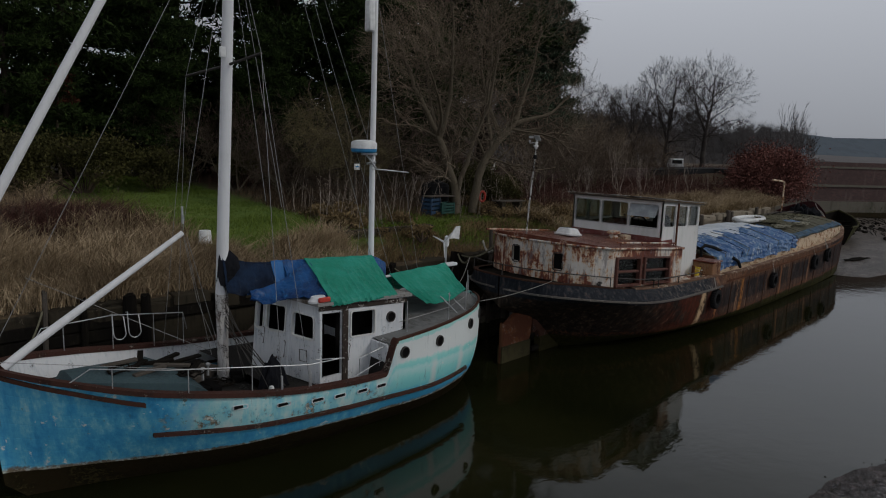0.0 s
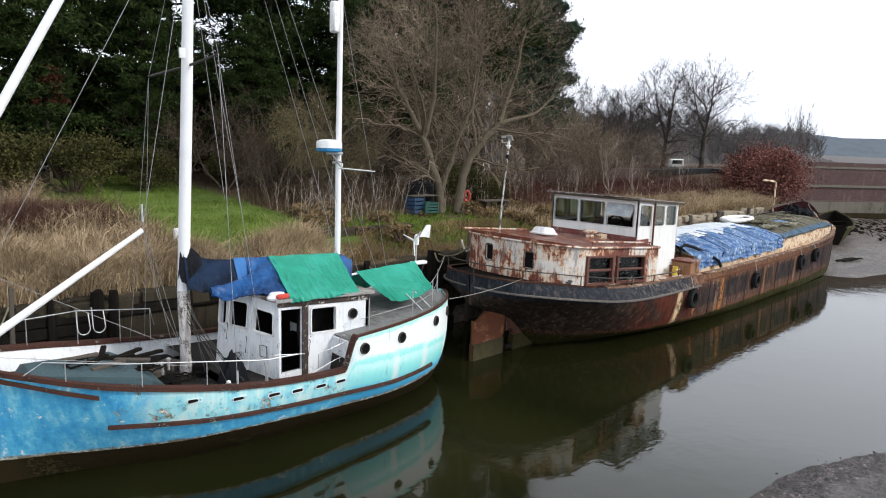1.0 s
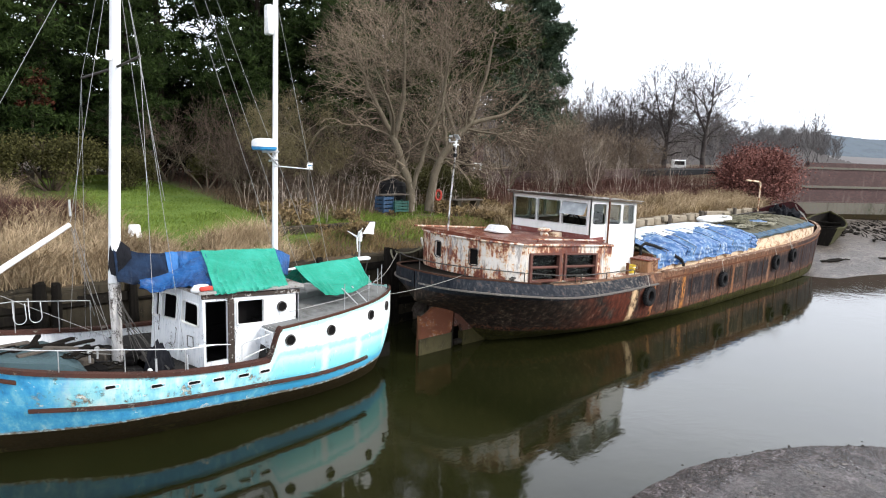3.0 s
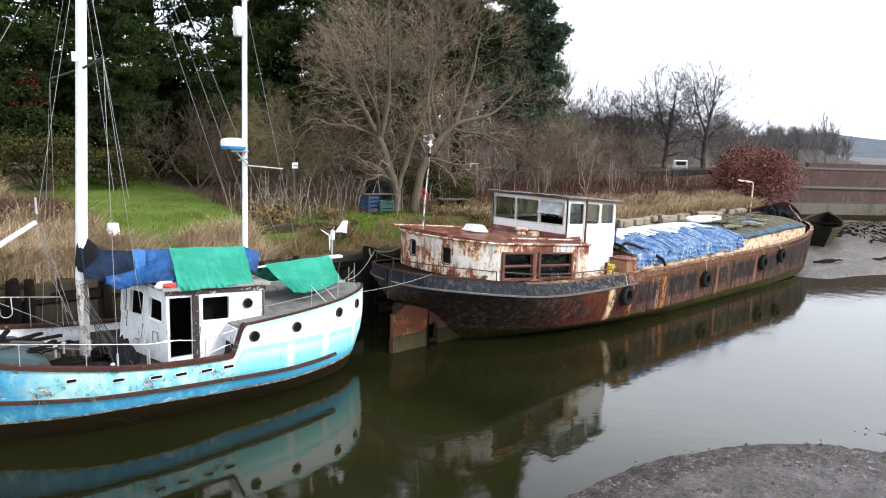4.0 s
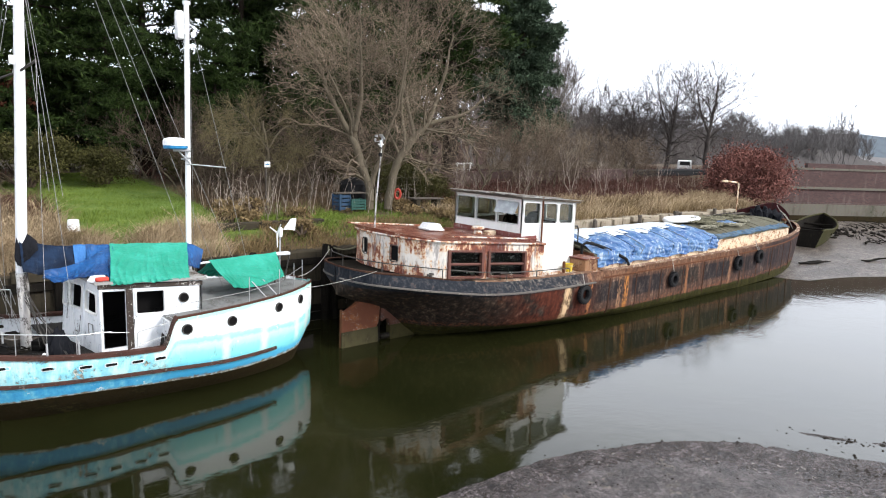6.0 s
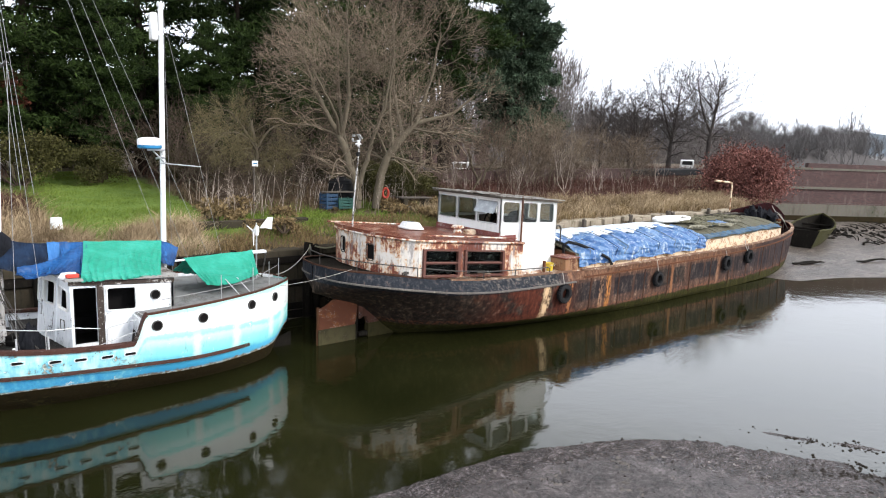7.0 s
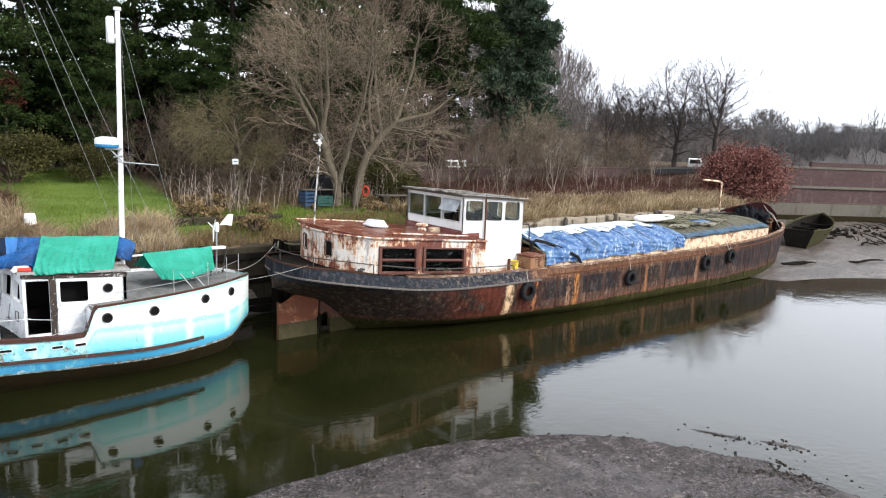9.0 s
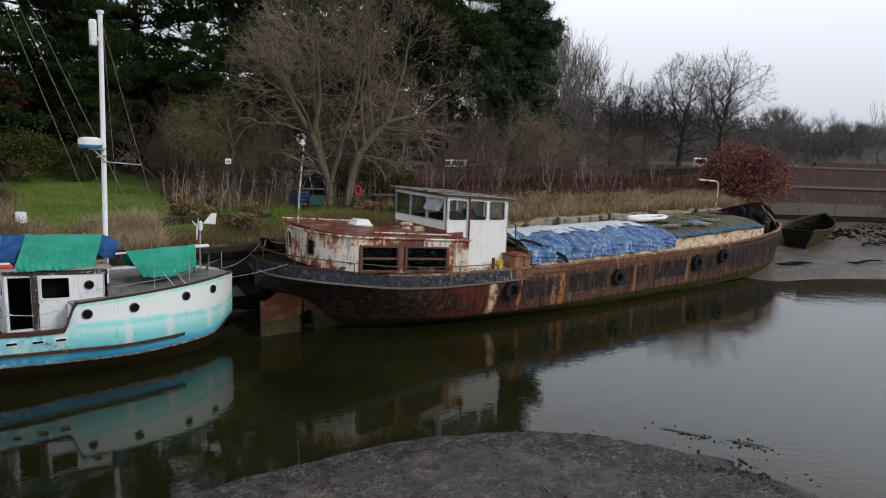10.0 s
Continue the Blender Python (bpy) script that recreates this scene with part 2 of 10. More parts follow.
def hull_barge():
    """Rusted black and red plating: u along the hull, v from the keel (0) to the rail (1)."""
    k = Nodes("rusted_barge_plating")
    u, v = k.uv()
    wob = k.noise(1.1, 6, 0.68)
    runs = k.noise(2.0, 6, 0.7, (1.3, 1.3, 0.42))
    runs2 = k.noise(3.2, 6, 0.72, (1.8, 1.8, 0.55))
    fine = k.noise(9, 7, 0.72)
    grime = k.math("ADD", k.math("MULTIPLY", runs2, 0.55), k.math("MULTIPLY", fine, 0.45))
    black = k.ramp(grime, [(0.38, (0.010, 0.009, 0.009)), (0.50, (0.028, 0.022, 0.019)), (0.58, (0.065, 0.048, 0.038)), (0.70, (0.18, 0.13, 0.10))])
    rust = k.ramp(grime, [(0.36, (0.030, 0.014, 0.010)), (0.47, (0.085, 0.034, 0.020)), (0.56, (0.13, 0.050, 0.027)), (0.66, (0.24, 0.11, 0.05))])
    maroon = k.ramp(grime, [(0.36, (0.022, 0.010, 0.008)), (0.50, (0.085, 0.026, 0.017)), (0.60, (0.12, 0.040, 0.026)), (0.72, (0.26, 0.16, 0.12))])
    c = k.mix(k.step(k.math("ADD", k.math("MULTIPLY", runs, 0.7), k.math("MULTIPLY", wob, 0.3)), 0.535, 0.63), black, rust)
    # the plating shows as dark panels inside rusty margins along the ribs
    cell = k.math("FRACT", k.math("ADD", k.math("MULTIPLY", u, 11.5), k.math("ADD", 0.06, k.math("MULTIPLY", k.math("SUBTRACT", fine, 0.5), 0.10))))
    inner = k.math("MULTIPLY", k.math("MULTIPLY", k.step(cell, 0.05, 0.12), k.step(cell, 0.97, 0.90)), k.math("MULTIPLY", k.step(v, 0.52, 0.58), k.step(v, 0.85, 0.81)))
    tone = k.math("FRACT", k.math("MULTIPLY", k.math("FLOOR", k.math("ADD", k.math("MULTIPLY", u, 11.5), 0.06)), 0.618))
    margin = k.ramp(grime, [(0.36, (0.026, 0.017, 0.014)), (0.48, (0.068, 0.040, 0.031)), (0.57, (0.120, 0.070, 0.050)), (0.66, (0.32, 0.22, 0.165))])
    dark = k.mix(k.step(tone, 0.0, 0.55), c, k.ramp(grime, [(0.38, (0.012, 0.010, 0.011)), (0.52, (0.030, 0.025, 0.026)), (0.62, (0.10, 0.075, 0.06))]))
    c = k.mix(k.step(u, 0.27, 0.31), c, k.mix(k.math("MULTIPLY", inner, k.step(wob, 0.30, 0.48, 0.72, 1.0)), margin, dark))
    body = k.math("MULTIPLY", k.step(u, 0.12, 0.18), k.step(u, 0.30, 0.25))
    c = k.mix(k.math("MULTIPLY", body, k.step(wob, 0.36, 0.52)), c, maroon)
    # rusty streaks that run from the rail, orange and cream
    for at, wide, tint in ((0.236, 0.006, (0.60, 0.42, 0.25)), (0.343, 0.0045, (0.46, 0.19, 0.05)), (0.330, 0.003, (0.30, 0.17, 0.10)), (0.48, 0.004, (0.24, 0.11, 0.055)), (0.275, 0.003, (0.33, 0.14, 0.06)), (0.60, 0.004, (0.24, 0.13, 0.08))):
        d = k.math("ABSOLUTE", k.math("SUBTRACT", k.math("ADD", u, k.math("MULTIPLY", k.math("SUBTRACT", fine, 0.5), 0.012)), at))
        c = k.mix(k.math("MULTIPLY", k.step(d, wide * 1.2, wide * 0.5), k.step(runs2, 0.38, 0.55)), c, tint)
    band = k.math("MULTIPLY", k.step(v, 0.86, 0.885), k.step(u, 0.24, 0.30))
    c = k.mix(k.math("MULTIPLY", band, 0.9), c, k.ramp(grime, [(0.38, (0.05, 0.028, 0.02)), (0.52, (0.15, 0.075, 0.045)), (0.66, (0.30, 0.19, 0.13))]))
    # shade in the counter's hollow painted dark; slate-painted stern band above it
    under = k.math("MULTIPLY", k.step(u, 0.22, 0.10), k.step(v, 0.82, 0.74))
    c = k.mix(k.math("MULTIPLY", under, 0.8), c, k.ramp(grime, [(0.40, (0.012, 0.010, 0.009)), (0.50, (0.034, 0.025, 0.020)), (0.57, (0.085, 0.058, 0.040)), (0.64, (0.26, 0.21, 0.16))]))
    stern = k.math("MULTIPLY", k.step(u, 0.29, 0.25), k.step(v, 0.835, 0.85))
    scrape = k.noise(5.0, 7, 0.8, (1.6, 1.6, 0.5))
    slate = k.ramp(k.math("ADD", k.math("MULTIPLY", grime, 0.45), k.math("MULTIPLY", scrape, 0.55)), [(0.38, (0.010, 0.012, 0.016)), (0.50, (0.019, 0.022, 0.028)), (0.55, (0.042, 0.044, 0.050)), (0.585, (0.080, 0.052, 0.042)), (0.62, (0.10, 0.097, 0.098)), (0.68, (0.34, 0.32, 0.31))])
    drips = k.math("MULTIPLY", k.step(u, 0.10, 0.20), k.step(k.noise(3.4, 6, 0.78, (2.6, 2.6, 0.3)), 0.50, 0.60))
    slate = k.mix(k.math("MULTIPLY", drips, 0.38), slate, k.ramp(fine, [(0.35, (0.15, 0.10, 0.075)), (0.5, (0.30, 0.25, 0.21)), (0.65, (0.46, 0.42, 0.37))]))
    c = k.mix(stern, c, slate)
    bow = k.math("MULTIPLY", k.step(u, 0.58, 0.74), k.step(wob, 0.30, 0.50, 0.35, 0.85))
    c = k.mix(bow, c, k.ramp(grime, [(0.38, (0.012, 0.010, 0.012)), (0.50, (0.030, 0.024, 0.026)), (0.58, (0.060, 0.045, 0.045)), (0.68, (0.20, 0.165, 0.15))]))
    foot = k.math("ADD", v, k.math("MULTIPLY", k.math("SUBTRACT", wob, 0.5), 0.10))
    line = k.math("MULTIPLY", k.step(foot, 0.39, 0.42), k.step(foot, 0.48, 0.44))
    c = k.mix(k.math("MULTIPLY", line, k.step(fine, 0.45, 0.6, 0.0, 0.7)), c, (0.17, 0.065, 0.035))
    weed = k.step(foot, 0.42, 0.39)
    c = k.mix(weed, c, k.ramp(grime, [(0.35, (0.010, 0.010, 0.004)), (0.5, (0.030, 0.028, 0.009)), (0.66, (0.080, 0.070, 0.026))]))
    # paler ribs where the frames show through the plating
    rib = k.math("ABSOLUTE", k.math("SUBTRACT", k.math("FRACT", k.math("ADD", k.math("MULTIPLY", u, 24.0), k.math("MULTIPLY", fine, 0.06))), 0.5))
    rib = k.math("MULTIPLY", k.math("MULTIPLY", k.step(rib, 0.075, 0.03), k.step(u, 0.25, 0.30)), k.math("MULTIPLY", k.step(foot, 0.42, 0.5), k.step(runs, 0.38, 0.55)))
    c = k.mix(k.math("MULTIPLY", rib, 0.4), c, (0.11, 0.052, 0.032))
    k.bump(k.math("ADD", fine, k.math("MULTIPLY", wob, 1.5)), 0.45, 0.02)
    return k.done(c, k.step(fine, 0.3, 0.7, 0.5, 0.85), 0.0, 0.05)


def water_mat():
    k = Nodes("murky_creek_water")
    a = k.noise(1.5, 2, 0.45, (1, 1, 1))
    b = k.noise(5.0, 2, 0.5, (1.0, 1.8, 1))
    calm = k.step(k.noise(0.16, 3, 0.5), 0.35, 0.7, 0.15, 1.0)
    k.bump(k.math("ADD", k.math("MULTIPLY", a, 0.5), k.math("MULTIPLY", k.math("MULTIPLY", b, calm), 0.5)), 0.38, 0.02)
    c = k.mix(k.step(k.noise(0.2, 3), 0.35, 0.65), (0.0080, 0.0090, 0.0028), (0.0145, 0.0150, 0.0050))
    k.b.inputs["IOR"].default_value = 1.35
    return k.done(c, 0.045, 0, 0.5)


def ground_mat():
    """Creek mud below, turf and dead grass on the bank: by height and by large patches."""
    k = Nodes("mud_and_turf_ground")
    s = k.n.new("ShaderNodeSeparateXYZ")
    k.l.new(k.co, s.inputs[0])
    x, y, z = s.outputs
    fine = k.noise(9, 7, 0.72)
    mid = k.noise(1.8, 5, 0.65)
    big = k.noise(0.35, 4, 0.6)
    mud = k.ramp(k.math("ADD", k.math("MULTIPLY", fine, 0.5), k.math("MULTIPLY", mid, 0.5)),
                 [(0.36, (0.016, 0.0125, 0.010)), (0.48, (0.075, 0.061, 0.051)), (0.60, (0.190, 0.162, 0.140))])
    vein = k.math("ABSOLUTE", k.math("SUBTRACT", k.noise(0.55, 6, 0.62, (0.6, 2.2, 1)), 0.5))
    mud = k.mix(k.math("MULTIPLY", k.step(vein, 0.022, 0.004), k.step(mid, 0.42, 0.55, 0.2, 0.95)), mud, (0.012, 0.010, 0.008))
    mud = k.mix(k.math("MULTIPLY", k.step(k.noise(0.3, 5, 0.65, (0.7, 2.0, 1)), 0.5, 0.62), 0.5), mud, (0.030, 0.023, 0.017))
    turf = k.ramp(k.math("ADD", k.math("MULTIPLY", fine, 0.6), k.math("MULTIPLY", mid, 0.4)),
                  [(0.3, (0.045, 0.080, 0.012)), (0.5, (0.095, 0.155, 0.024)), (0.7, (0.19, 0.22, 0.055))])
    litter = k.ramp(k.math("ADD", k.math("MULTIPLY", fine, 0.6), k.math("MULTIPLY", mid, 0.4)),
                    [(0.3, (0.022, 0.015, 0.009)), (0.5, (0.065, 0.045, 0.026)), (0.7, (0.15, 0.11, 0.06))])
    yw = k.math("ADD", y, k.math("MULTIPLY", k.math("SUBTRACT", mid, 0.5), 2.5))
    xw = k.math("ADD", x, k.math("MULTIPLY", k.math("SUBTRACT", mid, 0.5), 3.0))
    lawn = k.math("MULTIPLY", k.step(yw, 16.4, 17.6), k.step(yw, 40.0, 38.0))
    edge = k.math("ADD", 14.4, k.math("MULTIPLY", y, 0.005))
    lawn = k.math("MULTIPLY", lawn, k.step(k.math("SUBTRACT", xw, edge), 1.0, -1.0))
    lawn = k.math("MULTIPLY", lawn, k.step(k.math("SUBTRACT", xw, k.math("ADD", 7.2, k.math("MULTIPLY", k.math("MAXIMUM", k.math("SUBTRACT", y, 28.0), 0.0), 0.34))), -0.8, 0.6))
    land = k.mix(lawn, litter, turf)
    c = k.mix(k.step(k.math("ADD", z, k.math("MULTIPLY", big, 0.5)), 1.5, 2.2), mud, land)
    k.bump(k.math("ADD", fine, mid), 0.6, 0.05)
    wet = k.step(z, 0.1, 1.6, 0.0, 1.0)
    r = k.step(k.math("ADD", wet, k.math("MULTIPLY", k.math("SUBTRACT", mid, 0.5), 0.6)), 0.0, 0.8, 0.44, 0.9)
    return k.done(c, r, 0, 0.32)


def rusty_white():
    """White paint that rust breaks through in sheets and runs."""
    k = Nodes("rust_bled_white_paint")
    big = k.noise(1.0, 6, 0.74)
    runs = k.noise(3.0, 6, 0.72, (2.5, 2.5, 0.25))
    fine = k.noise(13, 7, 0.74)
    mixd = k.math("ADD", k.math("MULTIPLY", big, 0.58), k.math("ADD", k.math("MULTIPLY", runs, 0.29), k.math("MULTIPLY", fine, 0.13)))
    c = k.ramp(mixd, [(0.36, (0.66, 0.63, 0.60)), (0.465, (0.62, 0.575, 0.52)), (0.495, (0.58, 0.42, 0.28)), (0.509, (0.40, 0.19, 0.095)), (0.526, (0.19, 0.058, 0.034)), (0.60, (0.090, 0.028, 0.022)), (0.66, (0.30, 0.11, 0.055))])
    soot = k.math("MULTIPLY", k.step(k.noise(4, 6, 0.75, (1.5, 1.5, 0.4)), 0.52, 0.62), 0.75)
    c = k.mix(soot, c, (0.20, 0.18, 0.18))
    k.bump(fine, 0.5, 0.012)
    return k.done(c, k.step(mixd, 0.45, 0.6, 0.5, 0.85), 0, 0.3)


M_WATER = water_mat()
M_GROUND = ground_mat()
M_BLUE = hull_blue()
M_BARGE = hull_barge()
M_BOTTOM = weathered("weeded_bottom", (0.042, 0.031, 0.015), (0.016, 0.014, 0.008), (0.085, 0.070, 0.030), 1.0, 0.6, 0.2, 0.58)
M_WHITE = weathered("old_white_paint", (0.72, 0.74, 0.76), (0.52, 0.56, 0.60), (0.13, 0.105, 0.09), 1.8, 0.5, 0.55, 0.602)
M_WHITE2 = weathered("chalky_white_paint", (0.74, 0.74, 0.73), (0.62, 0.64, 0.61), (0.40, 0.24, 0.14), 0.8, 0.55, 0.6, 0.65)
M_MAST = weathered("white_spar_paint", (0.78, 0.79, 0.81), (0.70, 0.71, 0.72), (0.45, 0.44, 0.42), 2.0, 0.4, 0.5, 0.70, 0.1)
M_MASTOLD = weathered("flaking_mast_paint", (0.58, 0.565, 0.55), (0.24, 0.21, 0.19), (0.10, 0.08, 0.07), 3.0, 0.8, 0.6, 0.54, 0.8)
M_RUSTWHITE = rusty_white()
M_CAPRAIL = weathered("worn_cap_rail", (0.110, 0.050, 0.038), (0.036, 0.022, 0.018), (0.42, 0.38, 0.33), 1.7, 0.65, 0.2, 0.60, 0.7)
M_RUSTROOF = weathered("rust_red_roof_paint", (0.20, 0.060, 0.038), (0.36, 0.15, 0.085), (0.58, 0.46, 0.40), 1.3, 0.32, 0.1, 0.585, 0.6)
M_BAND = weathered("worn_grey_band", (0.20, 0.18, 0.165), (0.10, 0.085, 0.075), (0.42, 0.38, 0.34), 2.4, 0.7, 0.2, 0.57, 0.6)
M_RUST = weathered("bare_rust", (0.16, 0.065, 0.035), (0.27, 0.12, 0.055), (0.05, 0.028, 0.02), 2.0, 0.85, 0.5, 0.6, 0.6)
M_ORANGE = weathered("orange_rust_coaming", (0.62, 0.50, 0.36), (0.66, 0.58, 0.47), (0.38, 0.15, 0.06), 2.6, 0.8, 0.5, 0.53, 0.6)
M_RIB = weathered("dull_rust_rib", (0.085, 0.040, 0.026), (0.045, 0.024, 0.018), (0.16, 0.09, 0.055), 2.0, 0.85, 0.5, 0.6, 0.5)
M_WEEDFOOT = weathered("olive_weed_foot", (0.090, 0.078, 0.038), (0.040, 0.035, 0.018), (0.14, 0.12, 0.075), 1.6, 0.8, 0.3, 0.6, 0.7)
M_RUDDER = weathered("rudder_rust", (0.20, 0.075, 0.042), (0.36, 0.13, 0.045), (0.50, 0.45, 0.42), 1.5, 0.8, 0.0, 0.575, 0.8)
M_DEADWOOD = weathered("rust_black_deadwood", (0.125, 0.055, 0.038), (0.028, 0.019, 0.017), (0.46, 0.42, 0.40), 1.6, 0.75, 0.1, 0.585, 0.8)
M_SKEG = weathered("dark_weeded_skeg", (0.060, 0.052, 0.022), (0.028, 0.024, 0.012), (0.11, 0.10, 0.05), 1.6, 0.7, 0.3, 0.6, 0.7)
M_WOODDK = weathered("dark_varnished_rail", (0.115, 0.050, 0.034), (0.05, 0.024, 0.018), (0.34, 0.27, 0.21), 3.0, 0.6, 0.2, 0.60)
M_WOODGY = weathered("grey_weathered_timber", (0.15, 0.13, 0.11), (0.085, 0.072, 0.06), (0.27, 0.24, 0.20), 2.5, 0.85, 0.6, 0.6, 0.6)
M_WOODBK = weathered("black_wet_timber", (0.016, 0.014, 0.012), (0.03, 0.026, 0.02), (0.075, 0.064, 0.05), 2.5, 0.75, 0.6, 0.62, 0.6)
M_DECK = weathered("grimy_grey_deck", (0.30, 0.31, 0.31), (0.14, 0.135, 0.13), (0.44, 0.44, 0.43), 2.0, 0.75, 0.1, 0.6)
M_DECKBLUE = weathered("grey_blue_hatch_paint", (0.10, 0.16, 0.18), (0.055, 0.08, 0.09), (0.24, 0.28, 0.28), 1.5, 0.6, 0.2, 0.64)
M_DARKDECK = weathered("dark_littered_deck", (0.05, 0.048, 0.046), (0.026, 0.024, 0.022), (0.16, 0.155, 0.15), 2.5, 0.8, 0.1, 0.58, 0.6)
M_ROOFGY = weathered("flaked_cabin_roof", (0.50, 0.49, 0.47), (0.22, 0.19, 0.165), (0.12, 0.09, 0.07), 2.2, 0.75, 0.1, 0.545)
M_ROTBOARD = weathered("rotten_black_brown_board", (0.085, 0.065, 0.055), (0.030, 0.024, 0.020), (0.62, 0.60, 0.57), 1.6, 0.8, 0.3, 0.56, 0.6)
# near-black that paints unlit insides and openings, also some black gear
M_BLACK = plain("black_shade_and_gear", (0.008, 0.0075, 0.0075), 0.8)
M_RUBBER = plain("old_tyre_rubber", (0.022, 0.022, 0.023), 0.75, 0, 0.2)
# dark brown that puts the dimness of the wheelhouse inside into colour
M_DARKINSIDE = weathered("dark_wheelhouse_inside", (0.075, 0.058, 0.042), (0.04, 0.032, 0.025), (0.12, 0.10, 0.08), 2.0, 0.6, 0.5, 0.6)
M_FRAMEBR = weathered("red_brown_window_frame", (0.20, 0.090, 0.072), (0.12, 0.055, 0.045), (0.36, 0.25, 0.20), 3.0, 0.6, 0.4, 0.60, 0.5)
M_GUNWALE = weathered("rust_cream_gunwale", (0.24, 0.135, 0.088), (0.42, 0.27, 0.18), (0.58, 0.49, 0.39), 2.2, 0.8, 0.2, 0.575, 0.6)
M_LOCKER = weathered("rust_orange_locker", (0.42, 0.22, 0.12), (0.52, 0.38, 0.25), (0.16, 0.06, 0.035), 2.2, 0.75, 0.6, 0.54, 0.6)
# opaque pale grey, for the raised window and the roof light
M_GREYPANE = plain("grey_opaque_pane", (0.34, 0.37, 0.39), 0.22, 0, 0.12, 3.0, 0.02)
M_KICK = weathered("faded_red_base_board", (0.26, 0.085, 0.075), (0.38, 0.19, 0.17), (0.55, 0.47, 0.44), 2.5, 0.6, 0.3, 0.58)
M_STEEL = plain("galvanised_rail", (0.48, 0.49, 0.50), 0.4, 0.6)
M_DKSTEEL = plain("dark_rail_steel", (0.06, 0.055, 0.05), 0.6, 0.3)
M_ROPE = plain("grey_rope", (0.42, 0.40, 0.36), 0.9, 0, 0.2, 30)
M_WIRE = plain("rigging_wire", (0.30, 0.30, 0.30), 0.5, 0.4)
M_ROPEDK = plain("weedy_rope", (0.16, 0.15, 0.10), 0.9, 0, 0.25, 30)


def cloth(name, base, fold, dirt, rough=0.55, worn=0.56):
    k = Nodes(name)
    base, fold, dirt = (tuple(v * 0.78 for v in q) if max(q) < 0.58 else q for q in (base, fold, dirt))
    n = k.noise(1.6, 5, 0.6)
    w = k.noise(5, 5, 0.65, (1.5, 1.5, 0.5), 0.6)
    c = k.mix(k.step(n, 0.38, 0.66), base, fold)
    c = k.mix(k.math("MULTIPLY", k.step(w, worn, worn + 0.12), 0.7), c, dirt)
    crease = k.math("ABSOLUTE", k.math("SUBTRACT", k.noise(1.5, 2.5, 0.5, (1.0, 1.0, 1.5), 1.0), 0.5))
    fold2 = k.math("ABSOLUTE", k.math("SUBTRACT", k.noise(6.0, 3, 0.5, (1.8, 1.0, 0.7), 0.5), 0.5))
    k.bump(k.math("ADD", k.math("ADD", k.math("MULTIPLY", w, 0.4), k.math("MULTIPLY", k.noise(60, 2), 0.08)), k.math("ADD", k.math("MULTIPLY", crease, 2.2), k.math("MULTIPLY", fold2, 0.45))), 0.95, 0.04)
    return k.done(c, rough, 0, 0.08 if max(base) < 0.03 else 0.3)


M_GREEN = cloth("green_tarpaulin", (0.014, 0.32, 0.215), (0.035, 0.42, 0.31), (0.08, 0.50, 0.40), 0.45, 0.62)
M_BLUETARP = cloth("blue_tarpaulin", (0.003, 0.040, 0.155), (0.009, 0.105, 0.33), (0.025, 0.20, 0.50), 0.40)
M_BLACKCLOTH = cloth("black_canvas", (0.010, 0.011, 0.014), (0.018, 0.019, 0.024), (0.03, 0.03, 0.034), 0.85)
M_NAVY = cloth("navy_sail_cover", (0.012, 0.018, 0.034), (0.020, 0.040, 0.085), (0.05, 0.06, 0.085), 0.8)
M_BLUEBAND = cloth("faded_blue_canvas", (0.03, 0.15, 0.42), (0.05, 0.20, 0.50), (0.10, 0.26, 0.52), 0.7)
M_BLUEHATCH = cloth("scuffed_blue_hatch_sheet", (0.040, 0.125, 0.33), (0.12, 0.245, 0.45), (0.46, 0.52, 0.58), 0.5, 0.53)
M_BLUEDULL = cloth("mossy_blue_sheet", (0.035, 0.085, 0.15), (0.06, 0.14, 0.24), (0.08, 0.085, 0.06), 0.7, 0.48)
M_PALEHATCH = cloth("bleached_pale_sheet", (0.62, 0.66, 0.70), (0.50, 0.55, 0.62), (0.30, 0.40, 0.58))
M_MOSS = weathered("mossy_hatch_board", (0.150, 0.142, 0.100), (0.25, 0.235, 0.18), (0.07, 0.07, 0.045), 2.0, 0.9, 0.2, 0.58, 0.6)
M_PLASTIC = plain("white_plastic", (0.76, 0.77, 0.77), 0.4, 0, 0.10)
M_YELLOW = plain("yellow_plastic", (0.75, 0.55, 0.05), 0.45)
M_LIFE = plain("orange_life_ring", (0.42, 0.045, 0.025), 0.5)
M_RED = plain("red_paint", (0.55, 0.06, 0.04), 0.5)
M_BLUEPAINT = plain("radar_blue_band", (0.02, 0.20, 0.42), 0.4)
M_SKIFF = weathered("algae_green_planking", (0.074, 0.070, 0.024), (0.026, 0.023, 0.015), (0.13, 0.115, 0.085), 1.5, 0.8, 0.5, 0.57, 0.7)
M_MAROON = weathered("maroon_bulwark", (0.042, 0.010, 0.012), (0.016, 0.008, 0.008), (0.09, 0.05, 0.042), 2.0, 0.7, 0.4, 0.62)
M_STONE = weathered("stained_quay_concrete", (0.065, 0.054, 0.037), (0.018, 0.015, 0.011), (0.17, 0.145, 0.11), 1.1, 0.9, 0.5, 0.62, 0.7)
M_BEIGE = weathered("beige_quay_concrete", (0.46, 0.40, 0.31), (0.30, 0.25, 0.18), (0.17, 0.15, 0.10), 0.9, 0.9, 0.6, 0.60, 0.6)
M_CONC = weathered("tide_stained_concrete", (0.22, 0.20, 0.165), (0.12, 0.112, 0.085), (0.09, 0.09, 0.055), 0.25, 0.9, 0.5, 0.6, 0.4)


